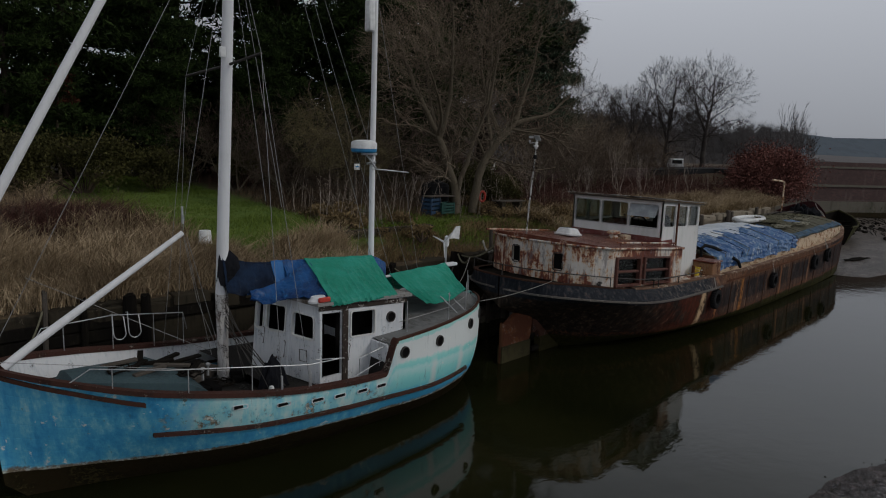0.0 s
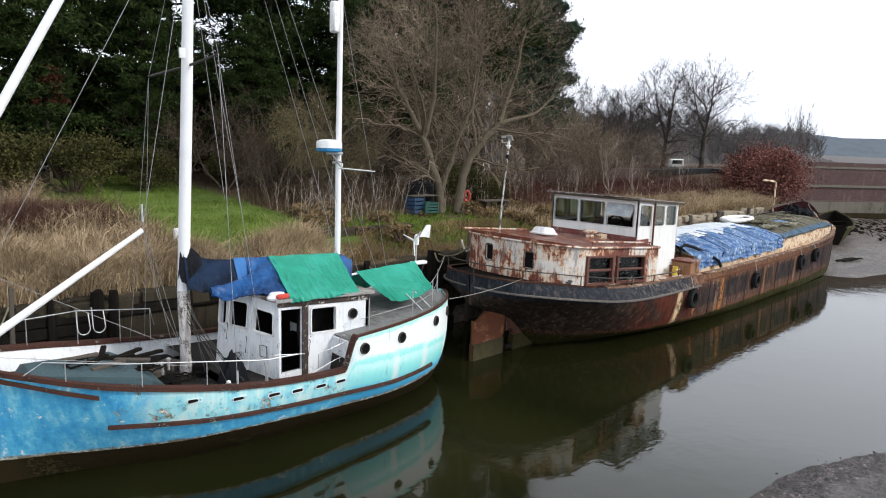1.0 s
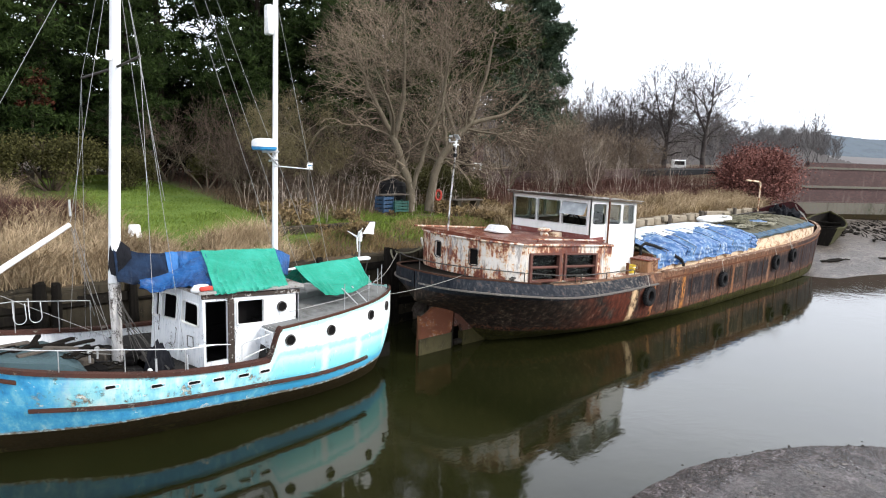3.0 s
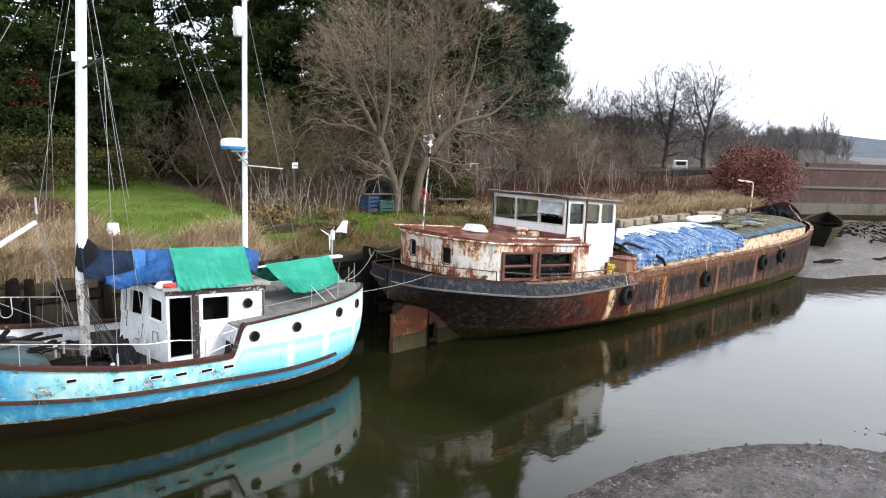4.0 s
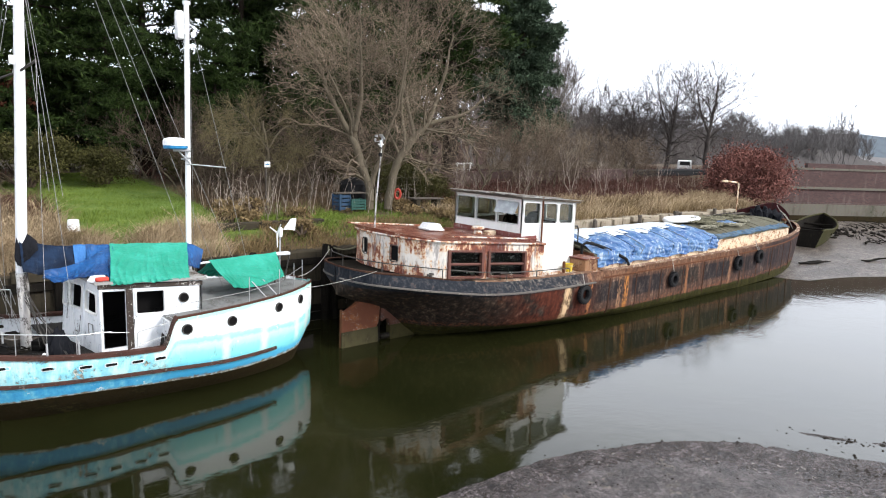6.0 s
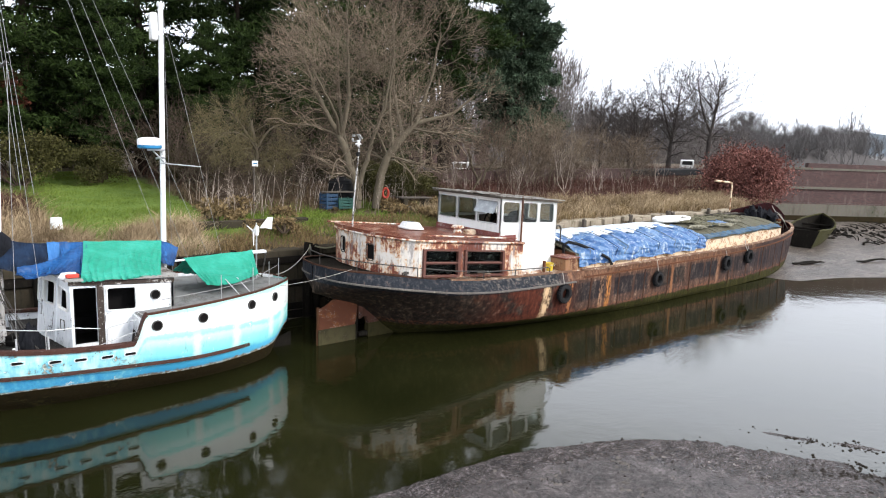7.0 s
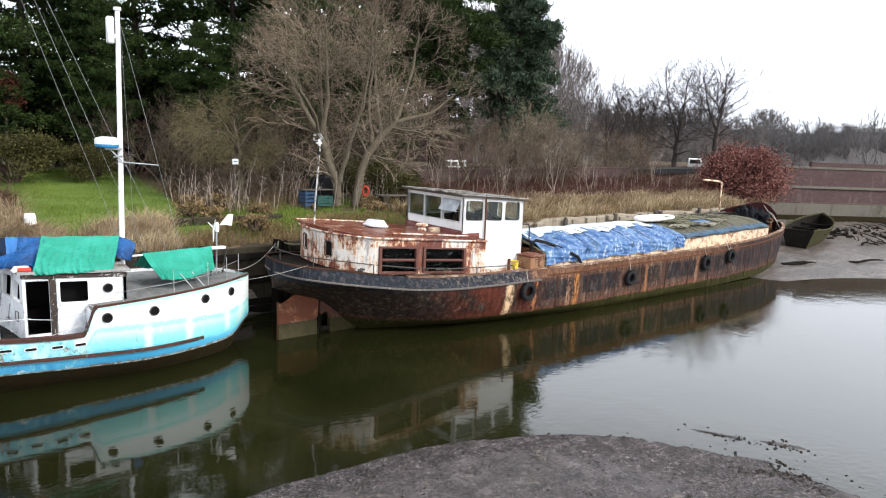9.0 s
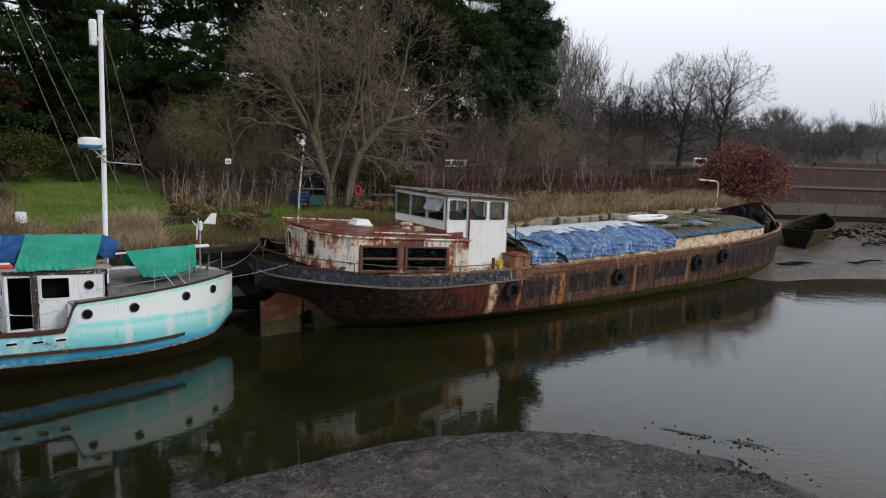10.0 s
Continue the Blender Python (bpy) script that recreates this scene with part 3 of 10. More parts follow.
def glass_mat():
    k = Nodes("dusty_window_glass")
    d = k.noise(2.5, 5, 0.6)
    k.b.inputs["Transmission Weight"].default_value = 1.0
    k.b.inputs["IOR"].default_value = 1.45
    return k.done((0.50, 0.55, 0.50), k.step(d, 0.35, 0.7, 0.01, 0.07), 0, 0.12)


M_GLASS = glass_mat()


def dark_pane():
    k = Nodes("grimy_cabin_glass")
    d = k.noise(3.0, 6, 0.7, (0.6, 1, 2.0))
    k.b.inputs["Transmission Weight"].default_value = 1.0
    k.b.inputs["IOR"].default_value = 1.18
    return k.done((0.50, 0.56, 0.52), k.step(d, 0.35, 0.7, 0.02, 0.3), 0, 0.3)


M_PANE = dark_pane()


def brick_mat():
    k = Nodes("red_brick_face")
    s = k.n.new("ShaderNodeSeparateXYZ")
    k.l.new(k.co, s.inputs[0])
    q = k.n.new("ShaderNodeCombineXYZ")
    k.l.new(k.math("SUBTRACT", k.math("MULTIPLY", s.outputs[0], 0.866), k.math("MULTIPLY", s.outputs[1], 0.5)), q.inputs[0])
    k.l.new(s.outputs[2], q.inputs[1])
    t = k.n.new("ShaderNodeTexBrick")
    k.l.new(q.outputs[0], t.inputs["Vector"])
    t.inputs["Scale"].default_value = 1.0
    for key, v in (("Brick Width", 0.225), ("Row Height", 0.075), ("Mortar Size", 0.008)):
        t.inputs[key].default_value = v
    t.inputs["Color1"].default_value = (0.050, 0.026, 0.025, 1)
    t.inputs["Color2"].default_value = (0.092, 0.046, 0.042, 1)
    t.inputs["Mortar"].default_value = (0.075, 0.058, 0.052, 1)
    f = k.noise(0.5, 6, 0.68)
    r = k.noise(1.2, 5, 0.65, (1, 1, 0.2))
    c = k.mix(k.step(f, 0.42, 0.66), t.outputs["Color"], (0.06, 0.033, 0.03))
    c = k.mix(k.math("MULTIPLY", k.step(r, 0.55, 0.7), 0.5), c, (0.16, 0.125, 0.112))
    k.bump(t.outputs["Fac"], 0.4, -0.01)
    return k.done(c, 0.9)


M_BRICK = brick_mat()

M_BARK = weathered("grey_brown_bark", (0.21, 0.175, 0.125), (0.11, 0.09, 0.065), (0.31, 0.28, 0.20), 3.0, 0.9, 0.6, 0.6, 0.9)
M_PINEBARK = weathered("dark_pine_bark", (0.052, 0.040, 0.032), (0.026, 0.021, 0.017), (0.09, 0.07, 0.055), 3.0, 0.9, 0.6, 0.6, 0.9)
M_TWIG = leafy("bare_twigs", (0.062, 0.042, 0.031), (0.235, 0.175, 0.130))
M_TWIGPALE = leafy("pale_lichened_twigs", (0.065, 0.046, 0.035), (0.50, 0.395, 0.285))
M_OAK = leafy("dark_oak_branches", (0.065, 0.054, 0.050), (0.13, 0.112, 0.102))
# distance haze is put into the colour: far twigs and woods are paler
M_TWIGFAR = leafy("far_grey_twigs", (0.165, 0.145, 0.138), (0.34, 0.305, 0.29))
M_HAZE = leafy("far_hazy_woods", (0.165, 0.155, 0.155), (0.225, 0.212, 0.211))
M_PINE = leafy("dark_pine_needles", (0.004, 0.009, 0.0035), (0.066, 0.110, 0.024))
# leaf green darkened nearly to black, painting the shade under the pines
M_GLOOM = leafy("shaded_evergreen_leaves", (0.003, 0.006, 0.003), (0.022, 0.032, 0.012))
M_LICHENTWIG = leafy("olive_lichened_twigs", (0.080, 0.068, 0.034), (0.34, 0.285, 0.15))
M_UNDER = leafy("brown_undergrowth", (0.055, 0.036, 0.024), (0.30, 0.21, 0.13))
M_PINE2 = leafy("blue_green_conifer", (0.014, 0.034, 0.022), (0.155, 0.22, 0.135))
M_GORSE = leafy("evergreen_scrub_leaves", (0.022, 0.024, 0.008), (0.15, 0.14, 0.045))
M_BEECH = leafy("copper_dead_beech_leaves", (0.085, 0.032, 0.030), (0.46, 0.205, 0.165))
M_REDLEAF = leafy("rust_red_leaves", (0.045, 0.016, 0.010), (0.17, 0.055, 0.03))
M_STRAW = leafy("dead_straw_grass", (0.19, 0.125, 0.068), (0.90, 0.70, 0.455))
M_GRASS = leafy("green_grass_blades", (0.10, 0.165, 0.025), (0.29, 0.385, 0.072))
M_MIXGRASS = leafy("half_dead_grass", (0.13, 0.088, 0.042), (0.48, 0.345, 0.175))
M_BRAMBLE = leafy("red_brown_bramble_stems", (0.070, 0.028, 0.023), (0.19, 0.090, 0.070))
M_STEM = leafy("pale_dead_stalks", (0.36, 0.28, 0.23), (0.72, 0.62, 0.53))
# grey and blue tones paint the haze of distance onto hill and woods
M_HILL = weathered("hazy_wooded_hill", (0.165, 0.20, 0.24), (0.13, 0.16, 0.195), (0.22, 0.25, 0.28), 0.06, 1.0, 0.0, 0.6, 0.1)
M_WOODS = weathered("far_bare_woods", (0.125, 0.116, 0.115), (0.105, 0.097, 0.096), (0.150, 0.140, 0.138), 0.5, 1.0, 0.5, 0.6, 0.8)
M_ASPHALT = weathered("asphalt", (0.05, 0.05, 0.052), (0.06, 0.06, 0.06), (0.08, 0.078, 0.075), 2.0, 0.9, 0.0, 0.66)

# ---- mesh helpers ----
ORIGIN = {}


def thing(name, at, label, category, group="", kind=""):
    """An Empty at a thing's base, which its parts hang under."""
    ob = new(name)
    ob.location = at
    ob.empty_display_size = 0.2
    ORIGIN[ob] = Vector(at)
    return tagged(ob, label, category, group, kind)


def finish(bm, name, mat, origin, smooth=True):
    bmesh.ops.remove_doubles(bm, verts=bm.verts, dist=1e-5)
    bmesh.ops.recalc_face_normals(bm, faces=bm.faces)
    for v in bm.verts:
        v.co -= origin
    me = bpy.data.meshes.new(name)
    bm.to_mesh(me)
    bm.free()
    me.materials.append(mat)
    if smooth:
        me.shade_smooth()
        me.set_sharp_from_angle(angle=radians(38))
    return me


def part(name, bm, mat, parent, label="", smooth=True):
    """One mesh under a thing or under a part; the bmesh is in world coordinates."""
    origin = ORIGIN[parent]
    ob = new(name, finish(bm, name, mat, origin, smooth))
    ob.parent = parent
    ORIGIN[ob] = origin
    return tagged(ob, label)


def solo(name, bm, mat, at, label, category, group="", kind="", smooth=True):
    """A thing of one mesh."""
    ob = new(name, finish(bm, name, mat, Vector(at), smooth))
    ob.location = at
    ORIGIN[ob] = Vector(at)
    return tagged(ob, label, category, group, kind)


def raw(name, verts, faces, mat, at=(0, 0, 0), label="", category="", group="", kind="", parent=None, smooth=False):
    """A large mesh straight from arrays."""
    me = bpy.data.meshes.new(name)
    me.from_pydata(verts.tolist() if hasattr(verts, "tolist") else verts, [], faces.tolist() if hasattr(faces, "tolist") else faces)
    me.materials.append(mat)
    if smooth:
        me.shade_smooth()
    ob = new(name, me)
    if parent:
        ob.parent = parent
        ORIGIN[ob] = ORIGIN[parent]
    else:
        ob.location = at
        ORIGIN[ob] = Vector(at)
    return tagged(ob, label, category, group, kind)


def box(bm, x0, x1, y0, y1, z0, z1, bevel=0.0, turn=None):
    r = bmesh.ops.create_cube(bm, size=1.0)
    vs = r["verts"]
    mid = Vector(((x0 + x1) / 2, (y0 + y1) / 2, (z0 + z1) / 2))
    for v in vs:
        v.co = Vector((v.co.x * (x1 - x0), v.co.y * (y1 - y0), v.co.z * (z1 - z0)))
    if bevel:
        es = list({e for v in vs for e in v.link_edges})
        g = bmesh.ops.bevel(bm, geom=es, offset=bevel, segments=1, affect="EDGES")
        vs = list({v for f in g["faces"] for v in f.verts} | {v for v in vs if v.is_valid})
    for v in vs:
        v.co = (turn @ v.co if turn else v.co) + mid
    return vs


def ring_frame(p, q):
    d = (q - p).normalized()
    s = d.cross(Vector((0, 0, 1)))
    if s.length < 1e-3:
        s = d.cross(Vector((0, 1, 0)))
    s.normalize()
    return s, s.cross(d).normalized()


def tube(bm, pts, r, n=8, caps=True):
    """A round bar along points; r a radius or one for each point."""
    pts = [Vector(p) for p in pts]
    rs = r if isinstance(r, (list, tuple)) else [r] * len(pts)
    rings = []
    for i, p in enumerate(pts):
        a, b = pts[max(0, i - 1)], pts[min(len(pts) - 1, i + 1)]
        s, t = ring_frame(a, b)
        rings.append([bm.verts.new(p + rs[i] * (math.cos(2 * math.pi * j / n) * s + math.sin(2 * math.pi * j / n) * t)) for j in range(n)])
    for a, b in zip(rings, rings[1:]):
        for j in range(n):
            bm.faces.new((a[j], a[(j + 1) % n], b[(j + 1) % n], b[j]))
    if caps:
        bm.faces.new(rings[0][::-1])
        bm.faces.new(rings[-1])


def lathe(bm, at, profile, n=24, axis="z", stretch=(1, 1)):
    """A turned shape: profile of (radius, height)."""
    at = Vector(at)
    rings = []
    for r, h in profile:
        row = []
        for j in range(n):
            c, s = math.cos(2 * math.pi * j / n) * r * stretch[0], math.sin(2 * math.pi * j / n) * r * stretch[1]
            row.append(bm.verts.new(at + {"z": Vector((c, s, h)), "y": Vector((c, h, s)), "x": Vector((h, c, s))}[axis]))
        rings.append(row)
    for a, b in zip(rings, rings[1:]):
        for j in range(n):
            bm.faces.new((a[j], a[(j + 1) % n], b[(j + 1) % n], b[j]))
    for row, (r, h) in ((rings[0], profile[0]), (rings[-1], profile[-1])):
        if r > 1e-4 and profile[0] != profile[-1]:
            bm.faces.new(row)


def loft(bm, rows, close=False, uv=None):
    """A skin over rows of points; uv: a function of (i, j) that gives (u, v)."""
    vs = [[bm.verts.new(p) for p in row] for row in rows]
    layer = bm.loops.layers.uv.verify() if uv else None
    for i in range(len(vs) - 1):
        m = len(vs[i])
        for j in range(m if close else m - 1):
            k = (j + 1) % m
            idx = ((i, j), (i + 1, j), (i + 1, k), (i, k))
            corner = [vs[a][b] for a, b in idx]
            if len({tuple(c.co.to_tuple(5)) for c in corner}) < 3:
                continue
            f = bm.faces.new(corner)
            if uv:
                for loop, (a, b) in zip(f.loops, idx):
                    loop[layer].uv = uv(a, b)
    return vs


def slab(bm, poly, z0, z1):
    """A prism over a plan polygon; z0 and z1 numbers or functions of (x, y)."""
    f0 = z0 if callable(z0) else (lambda x, y: z0)
    f1 = z1 if callable(z1) else (lambda x, y: z1)
    a = [bm.verts.new((x, y, f0(x, y))) for x, y in poly]
    b = [bm.verts.new((x, y, f1(x, y))) for x, y in poly]
    n = len(poly)
    bm.faces.new(a[::-1])
    bm.faces.new(b)
    for i in range(n):
        bm.faces.new((a[i], a[(i + 1) % n], b[(i + 1) % n], b[i]))


def sheet(bm, fn, nu, nv, thick=0.02):
    """A sheet with thickness over fn(u, v), u and v from 0 to 1."""
    g = [[Vector(fn(i / nu, j / nv)) for j in range(nv + 1)] for i in range(nu + 1)]
    nor = [[None] * (nv + 1) for _ in range(nu + 1)]
    for i in range(nu + 1):
        for j in range(nv + 1):
            a = g[min(nu, i + 1)][j] - g[max(0, i - 1)][j]
            b = g[i][min(nv, j + 1)] - g[i][max(0, j - 1)]
            nor[i][j] = a.cross(b).normalized()
    up = [[bm.verts.new(g[i][j] + nor[i][j] * thick / 2) for j in range(nv + 1)] for i in range(nu + 1)]
    dn = [[bm.verts.new(g[i][j] - nor[i][j] * thick / 2) for j in range(nv + 1)] for i in range(nu + 1)]
    for i in range(nu):
        for j in range(nv):
            bm.faces.new((up[i][j], up[i + 1][j], up[i + 1][j + 1], up[i][j + 1]))
            bm.faces.new((dn[i][j + 1], dn[i + 1][j + 1], dn[i + 1][j], dn[i][j]))
    for i in range(nu):
        for j in (0, nv):
            bm.faces.new((up[i][j], up[i + 1][j], dn[i + 1][j], dn[i][j]))
    for j in range(nv):
        for i in (0, nu):
            bm.faces.new((up[i][j], up[i][j + 1], dn[i][j + 1], dn[i][j]))


def panel(bm, a, b, z0, z1, thick, holes=()):
    """An upright wall from plan point a to b, with openings (u0, u1, h0, h1) in metres that go through it. Heights z0, z1 may be
    pairs, for the two ends. The thickness lies to the left of the way from a to b."""
    a, b = Vector((*a, 0)), Vector((*b, 0))
    length = (b - a).length
    d = (b - a) / length
    n = Vector((-d.y, d.x, 0)) * thick
    z0 = z0 if isinstance(z0, (tuple, list)) else (z0, z0)
    z1 = z1 if isinstance(z1, (tuple, list)) else (z1, z1)
    us = sorted({0.0, length, *(min(length, max(0, h[k])) for h in holes for k in (0, 1))})
    top = max(z1[0] - z0[0], z1[1] - z0[1])
    vs = sorted({0.0, 1.0, *(h[k] / top for h in holes for k in (2, 3))})

    def at(i, j, side):
        u, v = us[i], vs[j]
        k = u / length
        lo, hi = z0[0] * (1 - k) + z0[1] * k, z1[0] * (1 - k) + z1[1] * k
        return a + d * u + Vector((0, 0, lo + (hi - lo) * v)) + (n if side else Vector())

    cache = {}

    def vert(i, j, side):
        if (i, j, side) not in cache:
            cache[i, j, side] = bm.verts.new(at(i, j, side))
        return cache[i, j, side]

    def solid(i, j):
        if not (0 <= i < len(us) - 1 and 0 <= j < len(vs) - 1):
            return False
        u, v = (us[i] + us[i + 1]) / 2, (vs[j] + vs[j + 1]) / 2 * top
        return not any(h[0] < u < h[1] and h[2] < v < h[3] for h in holes)

    for i in range(len(us) - 1):
        for j in range(len(vs) - 1):
            if not solid(i, j):
                continue
            for side in (0, 1):
                bm.faces.new([vert(i + p, j + q, side) for p, q in ((0, 0), (1, 0), (1, 1), (0, 1))])
            for di, dj, e in ((-1, 0, ((0, 0), (0, 1))), (1, 0, ((1, 0), (1, 1))), (0, -1, ((0, 0), (1, 0))), (0, 1, ((0, 1), (1, 1)))):
                if not solid(i + di, j + dj):
                    (p, q), (r, s) = e
                    bm.faces.new((vert(i + p, j + q, 0), vert(i + r, j + s, 0), vert(i + r, j + s, 1), vert(i + p, j + q, 1)))
    return d, n


def hoop(bm, at, d, up, w, h, r, bar, n=20):
    """A frame with rounded corners, of half-size w by h, in the plane of d and up."""
    at, d, up = Vector(at), Vector(d).normalized(), Vector(up).normalized()
    pts = []
    for cx, cy, a0 in ((w - r, h - r, 0), (-w + r, h - r, 90), (-w + r, -h + r, 180), (w - r, -h + r, 270)):
        for k in range(n // 4 + 1):
            t = radians(a0 + 90 * k / (n // 4))
            pts.append(at + d * (cx + r * math.cos(t)) + up * (cy + r * math.sin(t)))
    out = d.cross(up)
    rows = []
    for i, p in enumerate(pts):
        q = (p - at).normalized()
        rows.append([p + q * bar - out * bar, p + q * bar + out * bar, p - q * bar * 0.4 + out * bar, p - q * bar * 0.4 - out * bar])
    rows.append(rows[0])
    loft(bm, rows, close=True)


def porthole(parent, at, d, up, r, name="porthole"):
    """A black round light with a rim, on a wall whose plane holds d and up."""
    at, d, up = Vector(at), Vector(d).normalized(), Vector(up).normalized()
    out = d.cross(up)
    bm = bmesh.new()
    n = 24
    rows = []
    for rad, off in ((r * 0.98, 0.004), (r * 1.0, 0.03), (r * 1.18, 0.03), (r * 1.24, -0.01)):
        rows.append([at + (d * math.cos(2 * math.pi * j / n) + up * math.sin(2 * math.pi * j / n)) * rad + out * off for j in range(n)])
    loft(bm, rows, close=True)
    rim = part(name, bm, M_DKSTEEL, parent, "dark rimmed round porthole")
    # opaque black disc; the unlit inside is put into its colour
    bm = bmesh.new()
    bm.faces.new([bm.verts.new(at + (d * math.cos(2 * math.pi * j / n) + up * math.sin(2 * math.pi * j / n)) * r + out * 0.012) for j in range(n)])
    part("glass", bm, M_BLACK, rim)
    return rim


def smooth(a, b, x):
    t = min(1.0, max(0.0, (x - a) / (b - a)))
    return t * t * (3 - 2 * t)


def along(x, keys):
    """A smooth curve through (x, value) keys."""
    if x <= keys[0][0]:
        return keys[0][1]
    for (a, p), (b, q) in zip(keys, keys[1:]):
        if x <= b:
            i = keys.index((a, p))
            m0 = (q - keys[i - 1][1]) / (b - keys[i - 1][0]) if i else (q - p) / (b - a)
            m1 = (keys[i + 2][1] - p) / (keys[i + 2][0] - a) if i + 2 < len(keys) else (q - p) / (b - a)
            t, w = (x - a) / (b - a), b - a
            return (2 * t**3 - 3 * t**2 + 1) * p + (t**3 - 2 * t**2 + t) * w * m0 + (3 * t**2 - 2 * t**3) * q + (t**3 - t**2) * w * m1
    return keys[-1][1]


# ---- the setting: creek, banks, quay, far wall ----
def shore(x):
    """The line between creek and land: the quay, the open bank past it, then the foot of the brick wall."""
    return along(x, [(-400, 15.0), (5, 15.2), (36, 15.8), (45, 16.0), (52, 16.8), (60, 20.6), (67.3, 17.3), (85, 7.1), (120, -13.0), (900, -460.0)])


SPITS = ((20.25, 0.05, 0.85, 0.17, -1.08), (21.0, -1.05, 0.75, 0.20, -1.0), (19.7, -1.05, 0.85, 0.30, -1.0), (19.3, -2.05, 1.1, 0.55, -0.9))


def creek_bed(x, y):
    """Height of mud and bed on the creek side."""
    z = -0.55
    # near bank, a wet spit with an uneven edge
    wob = noise.noise(Vector((x * 0.5, y * 0.5, 0))) * 0.5 + noise.noise(Vector((x * 1.7, y * 1.7, 3))) * 0.18
    rx = 8.9 if x > 11.5 else 7.3
    if y > -6.2:
        e = (abs((x - 11.5) / rx) ** 2.6 + abs((y + 6.2) / 9.4) ** 2.6) ** (1 / 2.6)
    else:
        e = max(0.0, (abs(x - 11.5) - abs(y + 6.2) * 0.6) / rx)
    flat = 0.10 + 0.90 * smooth(19.6, 15.0, x + wob)
    near = 0.085 * flat * smooth(1.02, 0.84, e + wob * 0.05) + 0.05 * smooth(0.8, 0.2, e)
    z += near + 0.545 * smooth(1.30, 1.0, e + wob * 0.03) + 0.006 * wob
    # thin spits beyond it
    for cx, cy, rx, ry, a in SPITS:
        u = (x - cx) * math.cos(a) + (y - cy) * math.sin(a)
        w = -(x - cx) * math.sin(a) + (y - cy) * math.cos(a)
        q = (u / rx) ** 2 + (w / ry) ** 2 + wob * 0.9
        z = max(z, -0.30 + 0.300 * smooth(2.2, 0.3, q))
    # far flat, rising to the wall
    f = (y - (9.4 - 0.37 * (x - 40))) / 1.07 + noise.noise(Vector((x * 0.15, y * 0.3, 7))) * 0.8
    if x > 36:
        far = max(-0.55, min(1.15, 0.062 * f + 0.02 + (0.05 * noise.noise(Vector((x * 0.6, y * 0.9, 1))) if f > 2 else 0)))
        z = max(z, far * smooth(36, 41, x) - 0.55 * (1 - smooth(36, 41, x)))
    # the other shore, behind the viewer
    z = max(z, -0.55 + 4.0 * smooth(-34, -60, y + 0.2 * (x if x < 60 else 60)))
    return z


def land(x, s):
    """Height of the land, s metres behind the shore line."""
    right = smooth(20, 34, x)
    z = 2.5 + 0.35 * right
    z += (0.55 * (1 - right) + 0.35 * right) * smooth(0.2, 2.6, s) + 0.30 * smooth(2, 7, s) + 0.55 * smooth(6, 18, s)
    z += 0.10 * noise.noise(Vector((x * 0.35, s * 0.35, 0))) * smooth(0.3, 2, s)
    dam = smooth(56, 64, x) * (1 - smooth(9, 18, s) * (1 - smooth(85, 110, x)))
    z = z * (1 - dam) + dam * (4.75 if s > 0.3 else 3.0)
    z += 3.0 * smooth(60, 400, s) * (1 - smooth(120, 400, x)) - 3.6 * smooth(40, 160, s) * smooth(70, 130, x)
    return z


def build_ground():
    xs = sorted({*np.arange(-6, 50, 0.45).round(3).tolist(), *np.arange(50, 130, 1.6).round(3).tolist(), *np.arange(-60, -6, 4.0).tolist(),
                 -1500, -800, -400, -220, -120, -80, 160, 220, 300, 420, 600, 900, 1500, 2500})
    back = [-2500, -1200, -600, -300, -160, -110, -80, -65, -52, -44, -38, -34, -31, -28]
    near = np.arange(-26, -0.8, 0.36).round(3).tolist()
    rows = back + near + [-0.5, -0.1, 0.12, 0.5, 0.9, 1.4, 2.0, 2.6, 3.2, 4, 5, 6, 7, 8, 9.5, 11, 13, 15, 17, 20, 24, 28, 34, 42, 55, 75, 110, 170, 260, 400, 700, 1200, 2500]
    verts, faces = [], []
    for s in rows:
        for x in xs:
            y = shore(max(-60, min(160, x))) + s
            if s <= -0.5:
                z = creek_bed(x, y)
            elif s <= 0:
                z = creek_bed(x, y) + (0.9 * smooth(45, 52, x) if x < 56 else 0.0)
            else:
                z = land(x, s)
                if 45 < x < 60 and s < 2:
                    z = z * smooth(-0.6, 2.0, s) + 0.9 * (1 - smooth(-0.6, 2.0, s))
            verts.append((x, y, z))
    n = len(xs)
    for i in range(len(rows) - 1):
        for j in range(n - 1):
            faces.append((i * n + j, i * n + j + 1, (i + 1) * n + j + 1, (i + 1) * n + j))
    raw("ground", verts, faces, M_GROUND, label="wet creek mud below a grassy bank that reaches the horizon", category="ground", kind="structure", smooth=True)


def ground_z(x, y):
    s = y - shore(x)
    return land(x, s) if s > 0 else creek_bed(x, y)


build_ground()
bm = bmesh.new()
g = [bm.verts.new(p) for p in ((-1500, -1200, 0), (2000, -1200, 0), (2000, 80, 0), (-1500, 80, 0))]
bm.faces.new(g)
solo("water", bm, M_WATER, (0, 0, 0), "still murky brown creek water with faint ripples", "water", kind="structure")


